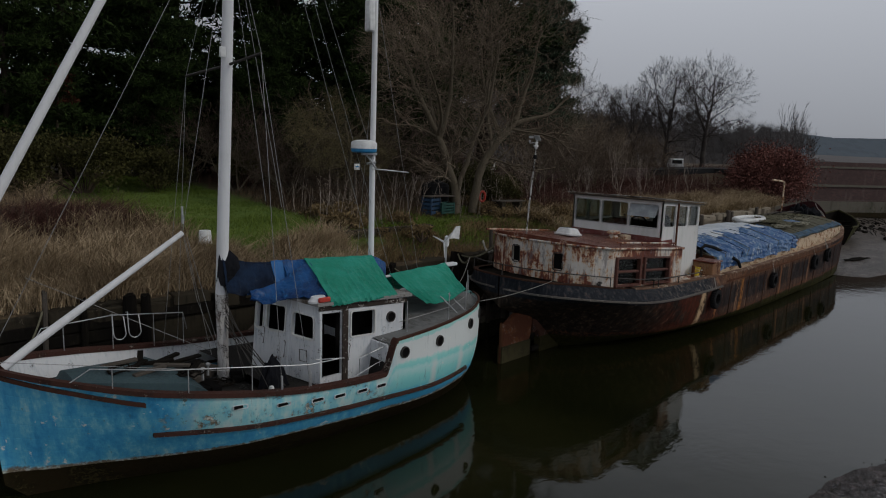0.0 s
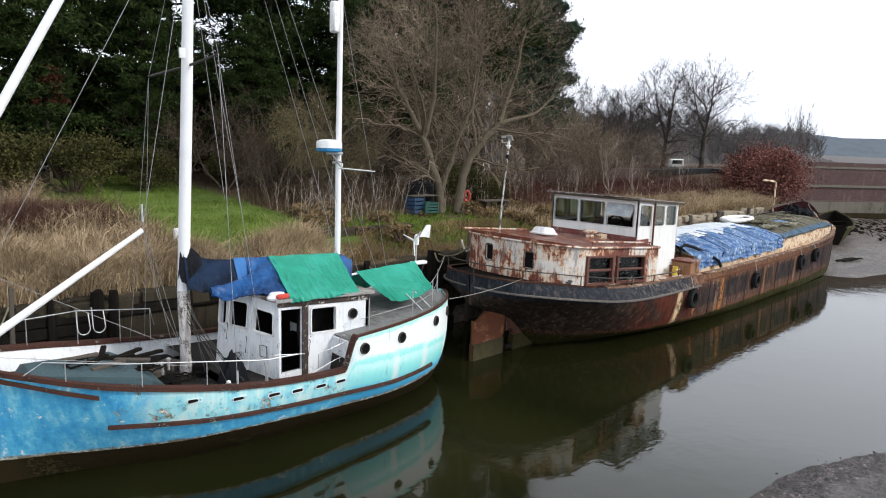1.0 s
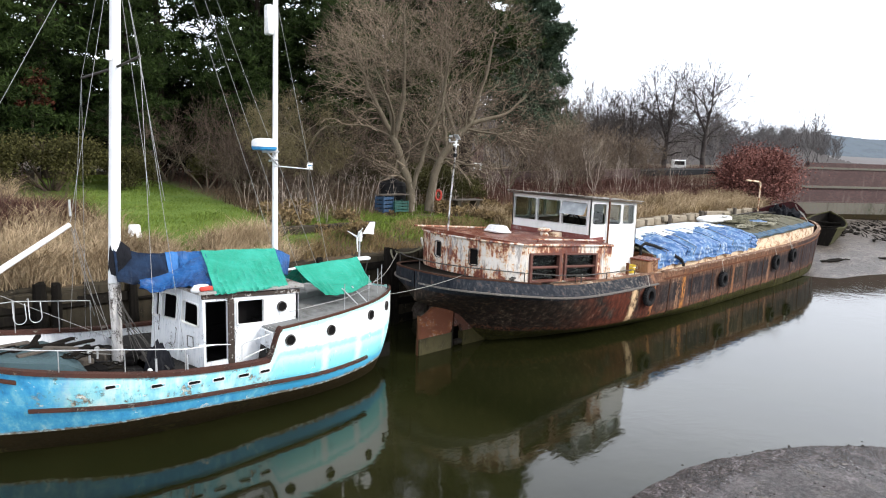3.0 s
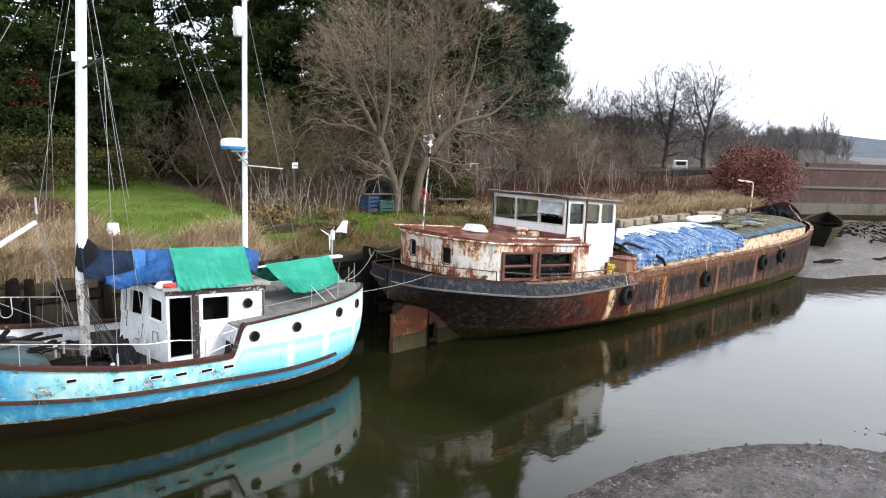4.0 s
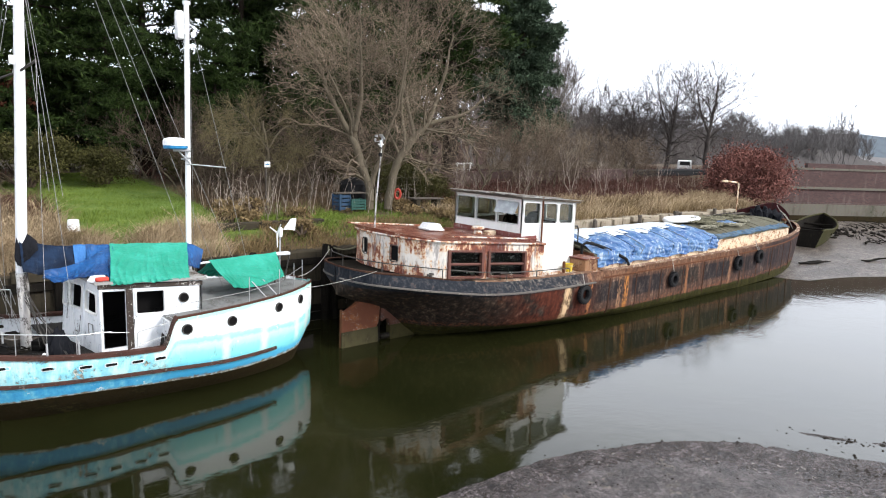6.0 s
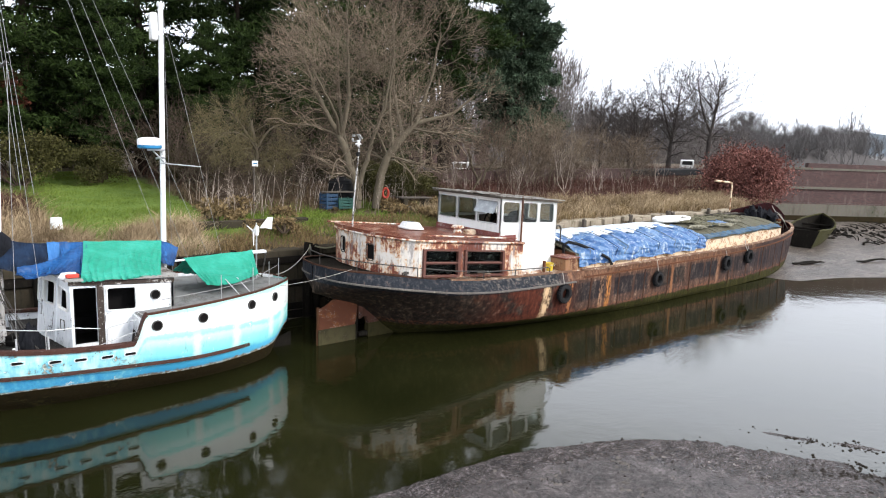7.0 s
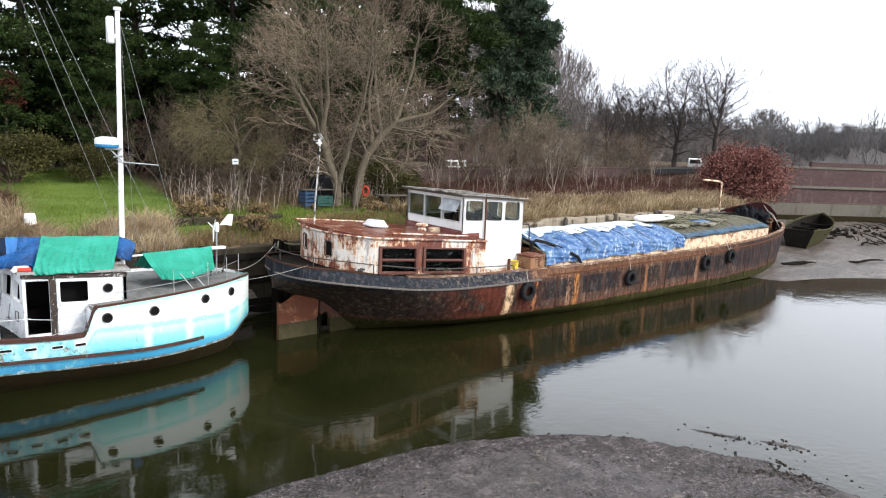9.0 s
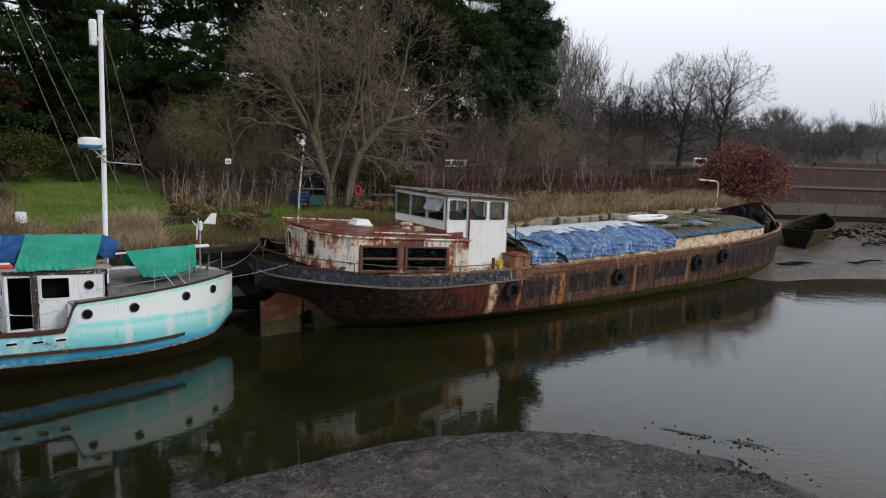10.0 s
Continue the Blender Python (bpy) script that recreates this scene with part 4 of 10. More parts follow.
# quay: sheet of rough concrete and stone behind timber piles
def build_quay():
    rng = random.Random(5)
    bm = bmesh.new()
    rows = []
    xs = np.arange(-40, 47.01, 0.5)
    for x in xs:
        y = shore(float(x))
        lean = 0.10 * noise.noise(Vector((x * 0.4, 0, 2)))
        top = 2.50 + 0.35 * smooth(20, 34, float(x)) + 0.10 * noise.noise(Vector((x * 0.9, 5, 0)))
        prof = [(-0.10, -0.8), (-0.06, 0.3), (0.0 + lean, 1.2), (0.03 + lean, 2.0), (0.05 + lean, top - 0.05), (0.10 + lean, top), (0.55, top + 0.02), (0.75, top - 0.5)]
        rows.append([Vector((x, y + dy + 0.05 * noise.noise(Vector((x * 1.3, z * 1.7, 1))), z)) for dy, z in prof])
    cut = int((21.0 + 40) / 0.5)
    loft(bm, rows[:cut + 1])
    wall = solo("quay_wall", bm, M_STONE, (0, 15, 0), "stained old stone quay wall with patched face", "quay wall", kind="structure")
    bm = bmesh.new()
    loft(bm, rows[cut:])
    solo("quay_wall_concrete", bm, M_BEIGE, (30, 15, 0), "beige stained concrete quay wall", "quay wall", kind="structure")
    # stone and concrete blocks along the top edge
    for i in range(60):
        x = -8 + i * 0.92 + rng.uniform(-0.1, 0.1)
        if rng.random() < 0.35:
            continue
        y = shore(x)
        top = 2.42 + 0.35 * smooth(20, 34, x) + rng.uniform(-0.12, 0.06)
        bm = bmesh.new()
        w, h = rng.uniform(0.25, 0.44), rng.uniform(0.16, 0.34)
        vs = box(bm, x - w, x + w, y - 0.12, y + rng.uniform(0.3, 0.45), top - h, top + 0.06, 0.03, Matrix.Rotation(rng.uniform(-0.06, 0.06), 4, "Z"))
        for v in vs:
            v.co += Vector((rng.uniform(-1, 1), rng.uniform(-1, 1), rng.uniform(-1, 1))) * 0.02
        part("stone", bm, M_BEIGE if x > 21 else M_STONE, wall)
    return wall


QUAY = build_quay()


def build_pile(x, top, w=0.2, lean=0.0, mat=None):
    """One split, uneven mooring pile in front of the quay."""
    rng = random.Random(int(x * 100))
    bm = bmesh.new()
    y = shore(x) - 0.14
    rows = []
    for k in range(7):
        z = -0.8 + (top + 0.8) * k / 6
        rr = w * (0.55 + 0.04 * rng.uniform(-1, 1)) * (0.85 if k == 6 else 1)
        rows.append([Vector((x + lean * (z - 1) + rr * math.cos(a) * 1.1 + 0.012 * rng.uniform(-1, 1), y + rr * math.sin(a),
                             z + (0.05 * rng.uniform(-1, 1) if k == 6 else 0))) for a in np.linspace(0, 2 * math.pi, 9)[:-1]])
    vs = loft(bm, rows, close=True)
    bm.faces.new(vs[-1])
    return solo("timber_post", bm, mat or M_WOODGY, (x, y, -0.8), "split grey timber post standing against the quay", "post", "posts along the quay")


for px, pt, pw, pl in ((3.6, 3.0, 0.09, 0.02), (4.35, 2.75, 0.12, 0.0), (5.3, 2.70, 0.26, 0.0), (5.62, 2.66, 0.20, 0.02), (7.4, 2.5, 0.2, 0.0), (9.4, 2.5, 0.22, 0.0), (11.3, 2.55, 0.22, 0.01),
                       (13.0, 2.6, 0.24, 0.0), (15.75, 2.72, 0.30, 0.02), (16.1, 2.62, 0.26, -0.01), (17.6, 3.35, 0.13, 0.0), (18.6, 2.7, 0.24, 0.0),
                       (24.9, 2.72, 0.24, 0.0), (27.6, 2.80, 0.22, 0.0), (31.4, 2.86, 0.24, 0.0), (35.4, 2.92, 0.24, 0.0), (39.0, 3.0, 0.28, 0.02), (39.5, 2.92, 0.24, 0.0), (43.6, 3.0, 0.24, 0.0)):
    build_pile(px, pt, pw, pl, M_WOODBK if px < 17 and int(px * 10) % 3 else None)


def build_planking():
    """Horizontal waling planks on the timber-faced stretches of the quay."""
    rng = random.Random(9)
    bm = bmesh.new()
    box(bm, 4.9, 17.0, 15.24, 15.32, 0.0, 0.3, 0.02)
    wale = solo("quay_planking", bm, M_WOODBK, (11, 15.3, 0), "dark wet timber planking on the quay face", "planking", kind="structure")
    for k in range(7):
        for x0, x1 in ((1.5, 5.4), (5.5, 9.4), (9.5, 13.0), (13.1, 16.0), (16.2, 18.6)):
            if rng.random() < 0.48:
                continue
            bm = bmesh.new()
            z = 0.35 + k * 0.28
            y = shore((x0 + x1) / 2) - 0.07
            box(bm, x0 + rng.uniform(0, 0.1), x1 - rng.uniform(0, 0.2), y - 0.03, y + 0.03, z, z + 0.25, 0.012, Matrix.Rotation(rng.uniform(-0.006, 0.006), 4, "Y"))
            part("plank", bm, M_WOODBK, wale)


build_planking()


# the brick dam wall with its stone string course and concrete foot
def build_dam():
    rng = random.Random(3)
    a, b = Vector((59.2, 21.9, 0)), Vector((140.0, -24.7, 0))
    d = (b - a).normalized()
    n = Vector((-d.y, d.x, 0))
    length = (b - a).length
    if n.y < 0:
        n = -n

    def bar(z0, z1, off, depth, bm=None, u0=0.0, u1=None):
        bm = bm or bmesh.new()
        u1 = length if u1 is None else u1
        p = [a + d * u0 - n * off, a + d * u1 - n * off, a + d * u1 - n * off + n * depth, a + d * u0 - n * off + n * depth]
        slab(bm, [(q.x, q.y) for q in p], z0, z1)
        return bm

    wall = solo("wall_brick_dam", bar(2.45, 5.35, 0.0, 0.6), M_BRICK, (67, 17.5, 0), "long red brick dam wall carrying a road", "wall", kind="structure", smooth=False)
    part("string_course", bar(3.72, 3.92, 0.14, 0.3), M_CONC, wall, "pale stone string course", smooth=False)
    part("coping", bar(5.35, 5.52, 0.07, 0.74), M_CONC, wall, "weathered coping", smooth=False)
    part("parapet", bar(5.52, 5.9, -0.05, 0.4, None, 6.0, 20.0), M_BRICK, wall, "raised stretch of parapet", smooth=False)
    part("footing", bar(0.2, 2.46, 0.45, 1.1), M_CONC, wall, "tide-stained concrete footing", smooth=False)
    part("weed_band", bar(0.25, 1.5, 0.48, 0.2), M_BOTTOM, wall, "dark weed along the foot of the wall", smooth=False)
    part("plinth", bar(2.3, 2.55, 0.25, 0.6), M_BRICK, wall, "orange brick plinth", smooth=False)
    bm = bmesh.new()
    p = [a + n * 0.7, b + n * 0.7, b + n * 7.5, a + n * 7.5]
    slab(bm, [(q.x, q.y) for q in p], 4.6, 4.9)
    solo("road", bm, M_ASPHALT, (70, 20, 4.6), "asphalt road along the top of the dam", "road", kind="structure")


build_dam()
# ---- the blue and white motor sailer ----
BX0, BX1, BY = 2.15, 13.68, 12.5
B_HALF = [(2.15, 0.02), (2.5, 0.50), (2.9, 0.92), (3.9, 1.52), (4.6, 1.74), (6.0, 2.05), (7.4, 2.22), (8.8, 2.24), (10.4, 2.12), (11.8, 1.74), (12.7, 1.20), (13.28, 0.64), (13.58, 0.24), (13.68, 0.02)]
B_SHEER = [(2.15, 2.42), (3.0, 2.20), (3.9, 1.98), (5.1, 1.75), (6.6, 1.54), (8.0, 1.45), (9.05, 1.43)]
B_QUART = [(9.05, 2.11), (10.4, 2.17), (11.8, 2.22), (13.0, 2.22), (13.68, 2.16)]
B_FORM = [(2.15, 2.42), (3.9, 2.02), (5.1, 1.78), (6.6, 1.60), (9.0, 1.62), (11.0, 1.75), (13.68, 1.90)]
B_BOOT = [(2.15, 0.52), (3.0, 0.50), (4.4, 0.49), (5.3, 0.53), (6.3, 0.58), (7.5, 0.56), (8.7, 0.48), (10.5, 0.42), (12.0, 0.44), (13.0, 0.46), (13.68, 0.75)]
B_KEEL = [(2.15, 0.30), (2.6, -0.1), (3.4, -0.4), (5.0, -0.7), (9.0, -0.9), (12.5, -0.9), (13.2, -0.1), (13.68, 0.75)]


def b_rail(x):
    lo, hi = along(x, B_SHEER), along(x, B_QUART)
    k = smooth(8.66, 9.00, x)
    return lo * (1 - k) + hi * k


def b_side(x, z):
    """Half-breadth of the hull at a height."""
    top, keel = along(x, B_FORM), along(x, B_KEEL)
    w = along(x, B_HALF)
    v = (z - keel) / (top - keel)
    v = min(1.0, max(0.0, v))
    fore = 1 - smooth(3.0, 6.0, x)
    full = 1 - (1 - v) ** (2.3 - 0.5 * fore)
    tumble = 1.0 + 0.05 * math.sin(math.pi * v) * smooth(8.5, 10.5, x)
    flare = (1 - fore) * full + fore * (0.35 * full + 0.65 * v**1.15)
    return max(0.0, w * flare * tumble)


def b_stem(x, z):
    """The stem and the stern rake a little with height."""
    return x + 0.10 * (1.5 - z) * (1 - smooth(2.15, 3.2, x)) - 0.14 * max(0.0, 0.95 - z) * smooth(12.8, 13.68, x)


def build_blue_boat():
    boat = thing("motor_sailer", (8.0, BY, -0.8), "weathered blue and white wooden motor sailer moored at the quay", "boat")
    xs = [BX0 + (BX1 - BX0) * (0.5 - 0.5 * math.cos(math.pi * i / 70)) for i in range(71)]
    xs = sorted(xs + [8.66, 8.72, 8.78, 8.84, 8.90, 8.96, 9.0, 9.06])

    def skin(lo, hi, n, side):
        rows = []
        for x in xs:
            a, b = lo(x), hi(x)
            rows.append([Vector((b_stem(x, a + (b - a) * j / n), BY - side * b_side(x, a + (b - a) * j / n), a + (b - a) * j / n)) for j in range(n + 1)])
        return rows

    boot = lambda x: along(x, B_BOOT)
    n = 14
    bm = bmesh.new()
    for side in (1, -1):
        loft(bm, skin(boot, b_rail, n, side), uv=lambda i, j: ((xs[i] - BX0) / (BX1 - BX0), j / n))
    hull = part("hull", bm, M_BLUE, boat, "faded and flaking blue, turquoise and white topsides")
    bm = bmesh.new()
    for side in (1, -1):
        loft(bm, skin(lambda x: along(x, B_KEEL), boot, 8, side))
    part("bottom", bm, M_BOTTOM, boat, "dark weeded bottom below the boot line")
    # inner skin of the bulwark and the decks
    bm = bmesh.new()
    for side in (1, -1):
        rows = [[Vector((x, BY - side * max(0.0, b_side(x, b_rail(x) - h) - 0.09), b_rail(x) - h)) for h in (0.0, 0.25, 0.5)] for x in xs if 2.5 < x < 13.45]
        loft(bm, rows)
    part("bulwark_lining", bm, M_WHITE, boat, "white inner face of the bulwark")
    for name, x0, x1, drop, mat, lab in (("foredeck", 2.4, 6.6, 0.42, M_DARKDECK, "dark littered foredeck"), ("side_deck", 6.6, 8.98, 0.24, M_DARKDECK, "worn side deck"), ("aft_deck", 8.88, 13.5, 0.10, M_DECK, "grey weathered aft deck")):
        bm = bmesh.new()
        rows = []
        for k in range(25):
            x = x0 + (x1 - x0) * k / 24
            z = (along(x, B_SHEER) if x < 8.83 else along(x, B_QUART)) - drop
            w = max(0.02, b_side(x, z) - 0.08)
            rows.append([Vector((x, BY + w * q, z + 0.06 * (1 - q * q))) for q in (-1, -0.6, -0.2, 0.2, 0.6, 1)])
        loft(bm, rows)
        part(name, bm, mat, boat, lab)
    bm = bmesh.new()
    box(bm, 8.84, 8.90, BY - 2.1, BY + 2.1, 1.1, 2.0, 0.01)
    part("break_bulkhead", bm, M_WHITE, boat, "white bulkhead at the break of the deck")
    # rails and rubbing strakes
    for side in (1, -1):
        bm = bmesh.new()
        rows = []
        for x in [v for v in xs if v <= 9.02]:
            y, z = BY - side * b_side(x, b_rail(x)), b_rail(x)
            rows.append([Vector((b_stem(x, z), y - side * 0.05, z - 0.05)), Vector((b_stem(x, z), y - side * 0.05, z + 0.035)), Vector((b_stem(x, z), y + side * 0.13, z + 0.035)), Vector((b_stem(x, z), y + side * 0.13, z - 0.05))])
        loft(bm, rows, close=True)
        part("cap_rail", bm, M_CAPRAIL, boat, "worn dark red-brown cap rail")
        bm = bmesh.new()
        rows = []
        for x in [v for v in xs if 9.0 <= v <= 13.64]:
            y, z = BY - side * b_side(x, b_rail(x)), b_rail(x)
            rows.append([Vector((x, y - side * 0.012, z - 0.03)), Vector((x, y - side * 0.012, z + 0.02)), Vector((x, y + side * 0.055, z + 0.022)), Vector((x, y + side * 0.055, z - 0.03))])
        loft(bm, rows, close=True)
        part("quarter_rail", bm, M_WOODDK, boat, "thin brown rail round the stern")
        bm = bmesh.new()
        for x0, x1, z0, z1 in ((4.25, 11.75, 1.05, 0.80),):
            rows = []
            for k in range(40):
                x = x0 + (x1 - x0) * k / 39
                z = along(x, [(4.25, 1.06), (6.0, 0.98), (7.8, 0.91), (10.0, 0.80), (11.75, 0.78)])
                y = BY - side * b_side(x, z)
                rows.append([Vector((x, y + side * 0.01, z - 0.045)), Vector((x, y - side * 0.07, z - 0.035)), Vector((x, y - side * 0.07, z + 0.035)), Vector((x, y + side * 0.01, z + 0.045))])
            vs = loft(bm, rows, close=True)
            bm.faces.new(vs[0])
            bm.faces.new(vs[-1][::-1])
        part("rubbing_strake", bm, M_CAPRAIL, boat, "splintered brown rubbing strake")
        bm = bmesh.new()
        rows = []
        for k in range(14):
            x = 2.3 + 1.75 * k / 13
            z = b_rail(x) - 0.10 - 0.12 * k / 13
            y = BY - side * b_side(x, z)
            rows.append([Vector((b_stem(x, z), y + side * 0.01, z - 0.05)), Vector((b_stem(x, z), y - side * 0.06, z - 0.04)), Vector((b_stem(x, z), y - side * 0.06, z + 0.03)), Vector((b_stem(x, z), y + side * 0.01, z + 0.04))])
        loft(bm, rows, close=True)
        part("bow_strake", bm, M_WOODDK, boat, "dark strake sloping down from the bow")
    # freeing ports in the bulwark
    for x in (5.55, 6.35, 7.05, 7.55, 8.1, 8.6):
        z = b_rail(x) - 0.24
        y = BY - b_side(x, z)
        tangent = Vector((0.2, -(b_side(x + 0.1, z) - b_side(x - 0.1, z)), 0)).normalized()
        bm = bmesh.new()
        hoop(bm, (x, y - 0.008, z), tangent, (0, 0, 1), 0.125, 0.036, 0.03, 0.014, 12)
        slot = part("freeing_port", bm, M_WHITE, boat, "white rimmed freeing slot")
        # no hole is cut: a black block paints the dark opening
        bm = bmesh.new()
        box(bm, x - 0.12, x + 0.12, y - 0.012, y + 0.02, z - 0.03, z + 0.03, 0.008)
        part("slot", bm, M_BLACK, slot)
    for x, z in ((9.22, 1.80), (10.36, 1.82), (11.80, 1.90), (12.72, 1.90)):
        y = BY - b_side(x, z)
        t = Vector((0.2, -(b_side(x + 0.1, z) - b_side(x - 0.1, z)), 0)).normalized()
        porthole(boat, (x, y - 0.012, z), t, (0, 0, 1), 0.105)
    # deckhouse: an upright side with the doorway, two raked front facets, back, roof
    zb, zt = 1.12, 2.94
    side_y, far_y = 10.95, 12.84
    x0, x1 = 7.50, 9.82
    nose, tip = (7.28, 11.88), (7.02, 12.84)

    def rake(bm):
        for v in bm.verts:
            v.co.x += 0.15 * max(0.0, (v.co.z - zb) / 1.8) * min(1.0, max(0.0, (v.co.y - side_y) / 0.9))
        return bm

    bm = bmesh.new()
    panel(bm, (x0, side_y), (x1, side_y), zb, (zt, zt - 0.14), 0.07, [(0.07, 0.56, 0.28, 1.64), (0.79, 1.42, 1.04, 1.60)])
    near = part("deckhouse_side", bm, M_WHITE, boat, "chipped white deckhouse side with an open doorway")
    bm = bmesh.new()
    panel(bm, (x1, far_y), tip, zb, (zt - 0.14, zt), 0.07, [(0.9, 1.5, 1.0, 1.58)])
    part("deckhouse_side", rake(bm), M_WHITE, boat, "white deckhouse side")
    fronts = []
    for a, b, hs in ((tip, nose, [(0.03, 0.26, 1.06, 1.62), (0.36, 0.89, 1.06, 1.62)]), (nose, (x0, side_y + 0.002), [(0.11, 0.80, 1.06, 1.56)])):
        bm = bmesh.new()
        panel(bm, a, b, zb, zt, 0.06, hs)
        fp = part("deckhouse_front", rake(bm), M_WHITE, boat, "white raked deckhouse front with rounded windows")
        d = (Vector(b) - Vector(a)).normalized()
        # black inner copy of the facet, added to keep the inside dark
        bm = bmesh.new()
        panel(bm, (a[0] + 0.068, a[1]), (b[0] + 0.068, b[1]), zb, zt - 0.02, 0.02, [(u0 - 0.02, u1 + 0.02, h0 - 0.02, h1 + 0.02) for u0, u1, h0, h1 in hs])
        part("lining", rake(bm), M_BLACK, boat, "black panel for the unlit inside of the deckhouse")
        for u0, u1, h0, h1 in hs:
            c = Vector(a) + d * (u0 + u1) / 2
            bm = bmesh.new()
            hoop(bm, (c.x - 0.008, c.y - 0.004, zb + (h0 + h1) / 2), (d.x, d.y, 0), (0, 0, 1), (u1 - u0) / 2, (h1 - h0) / 2, 0.07, 0.026)
            part("window_frame", rake(bm), M_WHITE2, fp, "rounded white window frame")
    bm = bmesh.new()
    tube(bm, [(nose[0], nose[1], zb), (nose[0], nose[1], zt)], 0.03, 8)
    part("corner_bead", rake(bm), M_WHITE, boat, "rounded white corner")
    bm = bmesh.new()
    panel(bm, (x1, side_y), (x1, far_y), zb, zt - 0.14, 0.07, [(0.6, 1.2, 0.6, 1.5)])
    part("deckhouse_back", bm, M_WHITE, boat, "white deckhouse back")
    bm = bmesh.new()
    slab(bm, [(x0 - 0.10, side_y - 0.1), (x1 + 0.1, side_y - 0.1), (x1 + 0.1, far_y + 0.1), (tip[0] + 0.05, far_y + 0.1), (nose[0] + 0.02, nose[1])],
         lambda x, y: zt - 0.047 * max(0, x - x0) + 0.003, lambda x, y: zt + 0.07 - 0.047 * max(0, x - x0))
    part("deckhouse_roof", bm, M_ROOFGY, boat, "flaking grey and brown deckhouse roof")
    bm = bmesh.new()
    v = box(bm, x0 - 0.03, x1 + 0.02, side_y - 0.035, side_y - 0.005, 0, 0.11, 0.01)
    for q in v:
        q.co.z += zt - 0.115 - 0.06 * max(0, q.co.x - x0)
    part("eaves_board", bm, M_ROTBOARD, near, "rotten dark brown board under the eaves")
    # added black panels: the gloom of the inside is put into their colour
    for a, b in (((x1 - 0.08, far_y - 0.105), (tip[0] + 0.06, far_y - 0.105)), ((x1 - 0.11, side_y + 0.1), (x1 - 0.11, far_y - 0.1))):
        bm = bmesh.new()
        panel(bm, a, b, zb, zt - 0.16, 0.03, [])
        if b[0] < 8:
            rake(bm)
        part("lining", bm, M_BLACK, boat, "black panel for the unlit inside of the deckhouse")
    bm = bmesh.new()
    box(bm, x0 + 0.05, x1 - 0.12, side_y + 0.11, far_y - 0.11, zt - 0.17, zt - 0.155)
    part("headlining", bm, M_BLACK, boat, "black ceiling panel for the unlit inside")
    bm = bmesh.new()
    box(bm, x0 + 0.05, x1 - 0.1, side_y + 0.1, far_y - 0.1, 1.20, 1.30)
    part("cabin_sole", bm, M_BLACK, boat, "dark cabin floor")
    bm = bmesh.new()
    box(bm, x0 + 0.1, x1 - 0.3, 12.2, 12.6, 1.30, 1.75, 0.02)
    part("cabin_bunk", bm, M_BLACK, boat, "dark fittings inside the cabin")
    # black box added to hide the pale deck that shows through the window
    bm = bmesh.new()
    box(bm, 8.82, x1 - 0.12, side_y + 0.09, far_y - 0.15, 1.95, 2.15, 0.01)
    part("cabin_shelf", bm, M_BLACK, boat, "black cover over the deck inside the cabin")
    # black panel added behind the window, standing in for the unlit inside
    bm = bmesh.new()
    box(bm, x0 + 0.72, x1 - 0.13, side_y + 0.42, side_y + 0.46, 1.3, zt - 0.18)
    part("cabin_partition", bm, M_BLACK, boat, "added dark panel inside the cabin")
    # window and door frames
    bm = bmesh.new()
    hoop(bm, (x0 + 1.105, side_y - 0.005, zb + 1.29), (1, 0, -0.05), (0, 0, 1), 0.32, 0.275, 0.06, 0.026)
    part("window_frame", bm, M_WHITE2, near, "rounded white window frame")
    for x, w in ((x0 + 0.025, 0.03), (x0 + 0.64, 0.075)):
        bm = bmesh.new()
        box(bm, x - w, x + w, side_y - 0.03, side_y + 0.01, zb + 0.1, zb + 1.66, 0.012)
        part("door_post", bm, M_WHITE if w < 0.05 else M_ROTBOARD, near, "stained brown and white door post")
    porthole(boat, (9.38, side_y - 0.012, zb + 1.30), (1, 0, 0), (0, 0, 1), 0.10)
    d = (Vector((x0, side_y)) - Vector(nose)).normalized()
    bm = bmesh.new()
    hoop(bm, (7.385, 11.36, zb + 0.70), (d.x, d.y, 0), (0, 0, 1), 0.10, 0.12, 0.015, 0.008, 8)
    part("locker_hatch", bm, M_DKSTEEL, boat, "small outlined locker hatch")
    for x, y, h in ((7.26, 11.93, 0.55), (7.12, 12.52, 0.75), (8.2, side_y - 0.02, 0.55)):
        bm = bmesh.new()
        tube(bm, [(x, y, zb + h), (x - 0.02, y - 0.06, zb + h + 0.02), (x + 0.02, y - 0.06, zb + h + 0.34), (x + 0.03, y, zb + h + 0.36)], 0.010, 6)
        part("grab_handle", bm, M_DKSTEEL, boat, "bent grab handle")
    bm = bmesh.new()
    tube(bm, [(7.4, 10.93, zb + 0.72), (8.1, 10.90, zb + 0.62)], 0.009, 6)
    part("door_bar", bm, M_STEEL, boat, "thin rail across the doorway")
    # foredeck hatch and gear
    bm = bmesh.new()
    rows = []
    for x, z, w in ((3.15, 1.80, 0.35), (3.3, 1.98, 0.42), (5.0, 1.74, 1.0), (5.35, 1.54, 1.08)):
        rows.append([Vector((x, BY - w * 1.05, z - 0.30)), Vector((x, BY - w, z)), Vector((x, BY - w * 0.4, z + 0.05)), Vector((x, BY + w * 0.4, z + 0.05)), Vector((x, BY + w, z)), Vector((x, BY + w * 1.05, z - 0.30))])
    loft(bm, rows)
    part("fore_trunk", bm, M_DECKBLUE, boat, "grey-blue painted low cabin trunk")
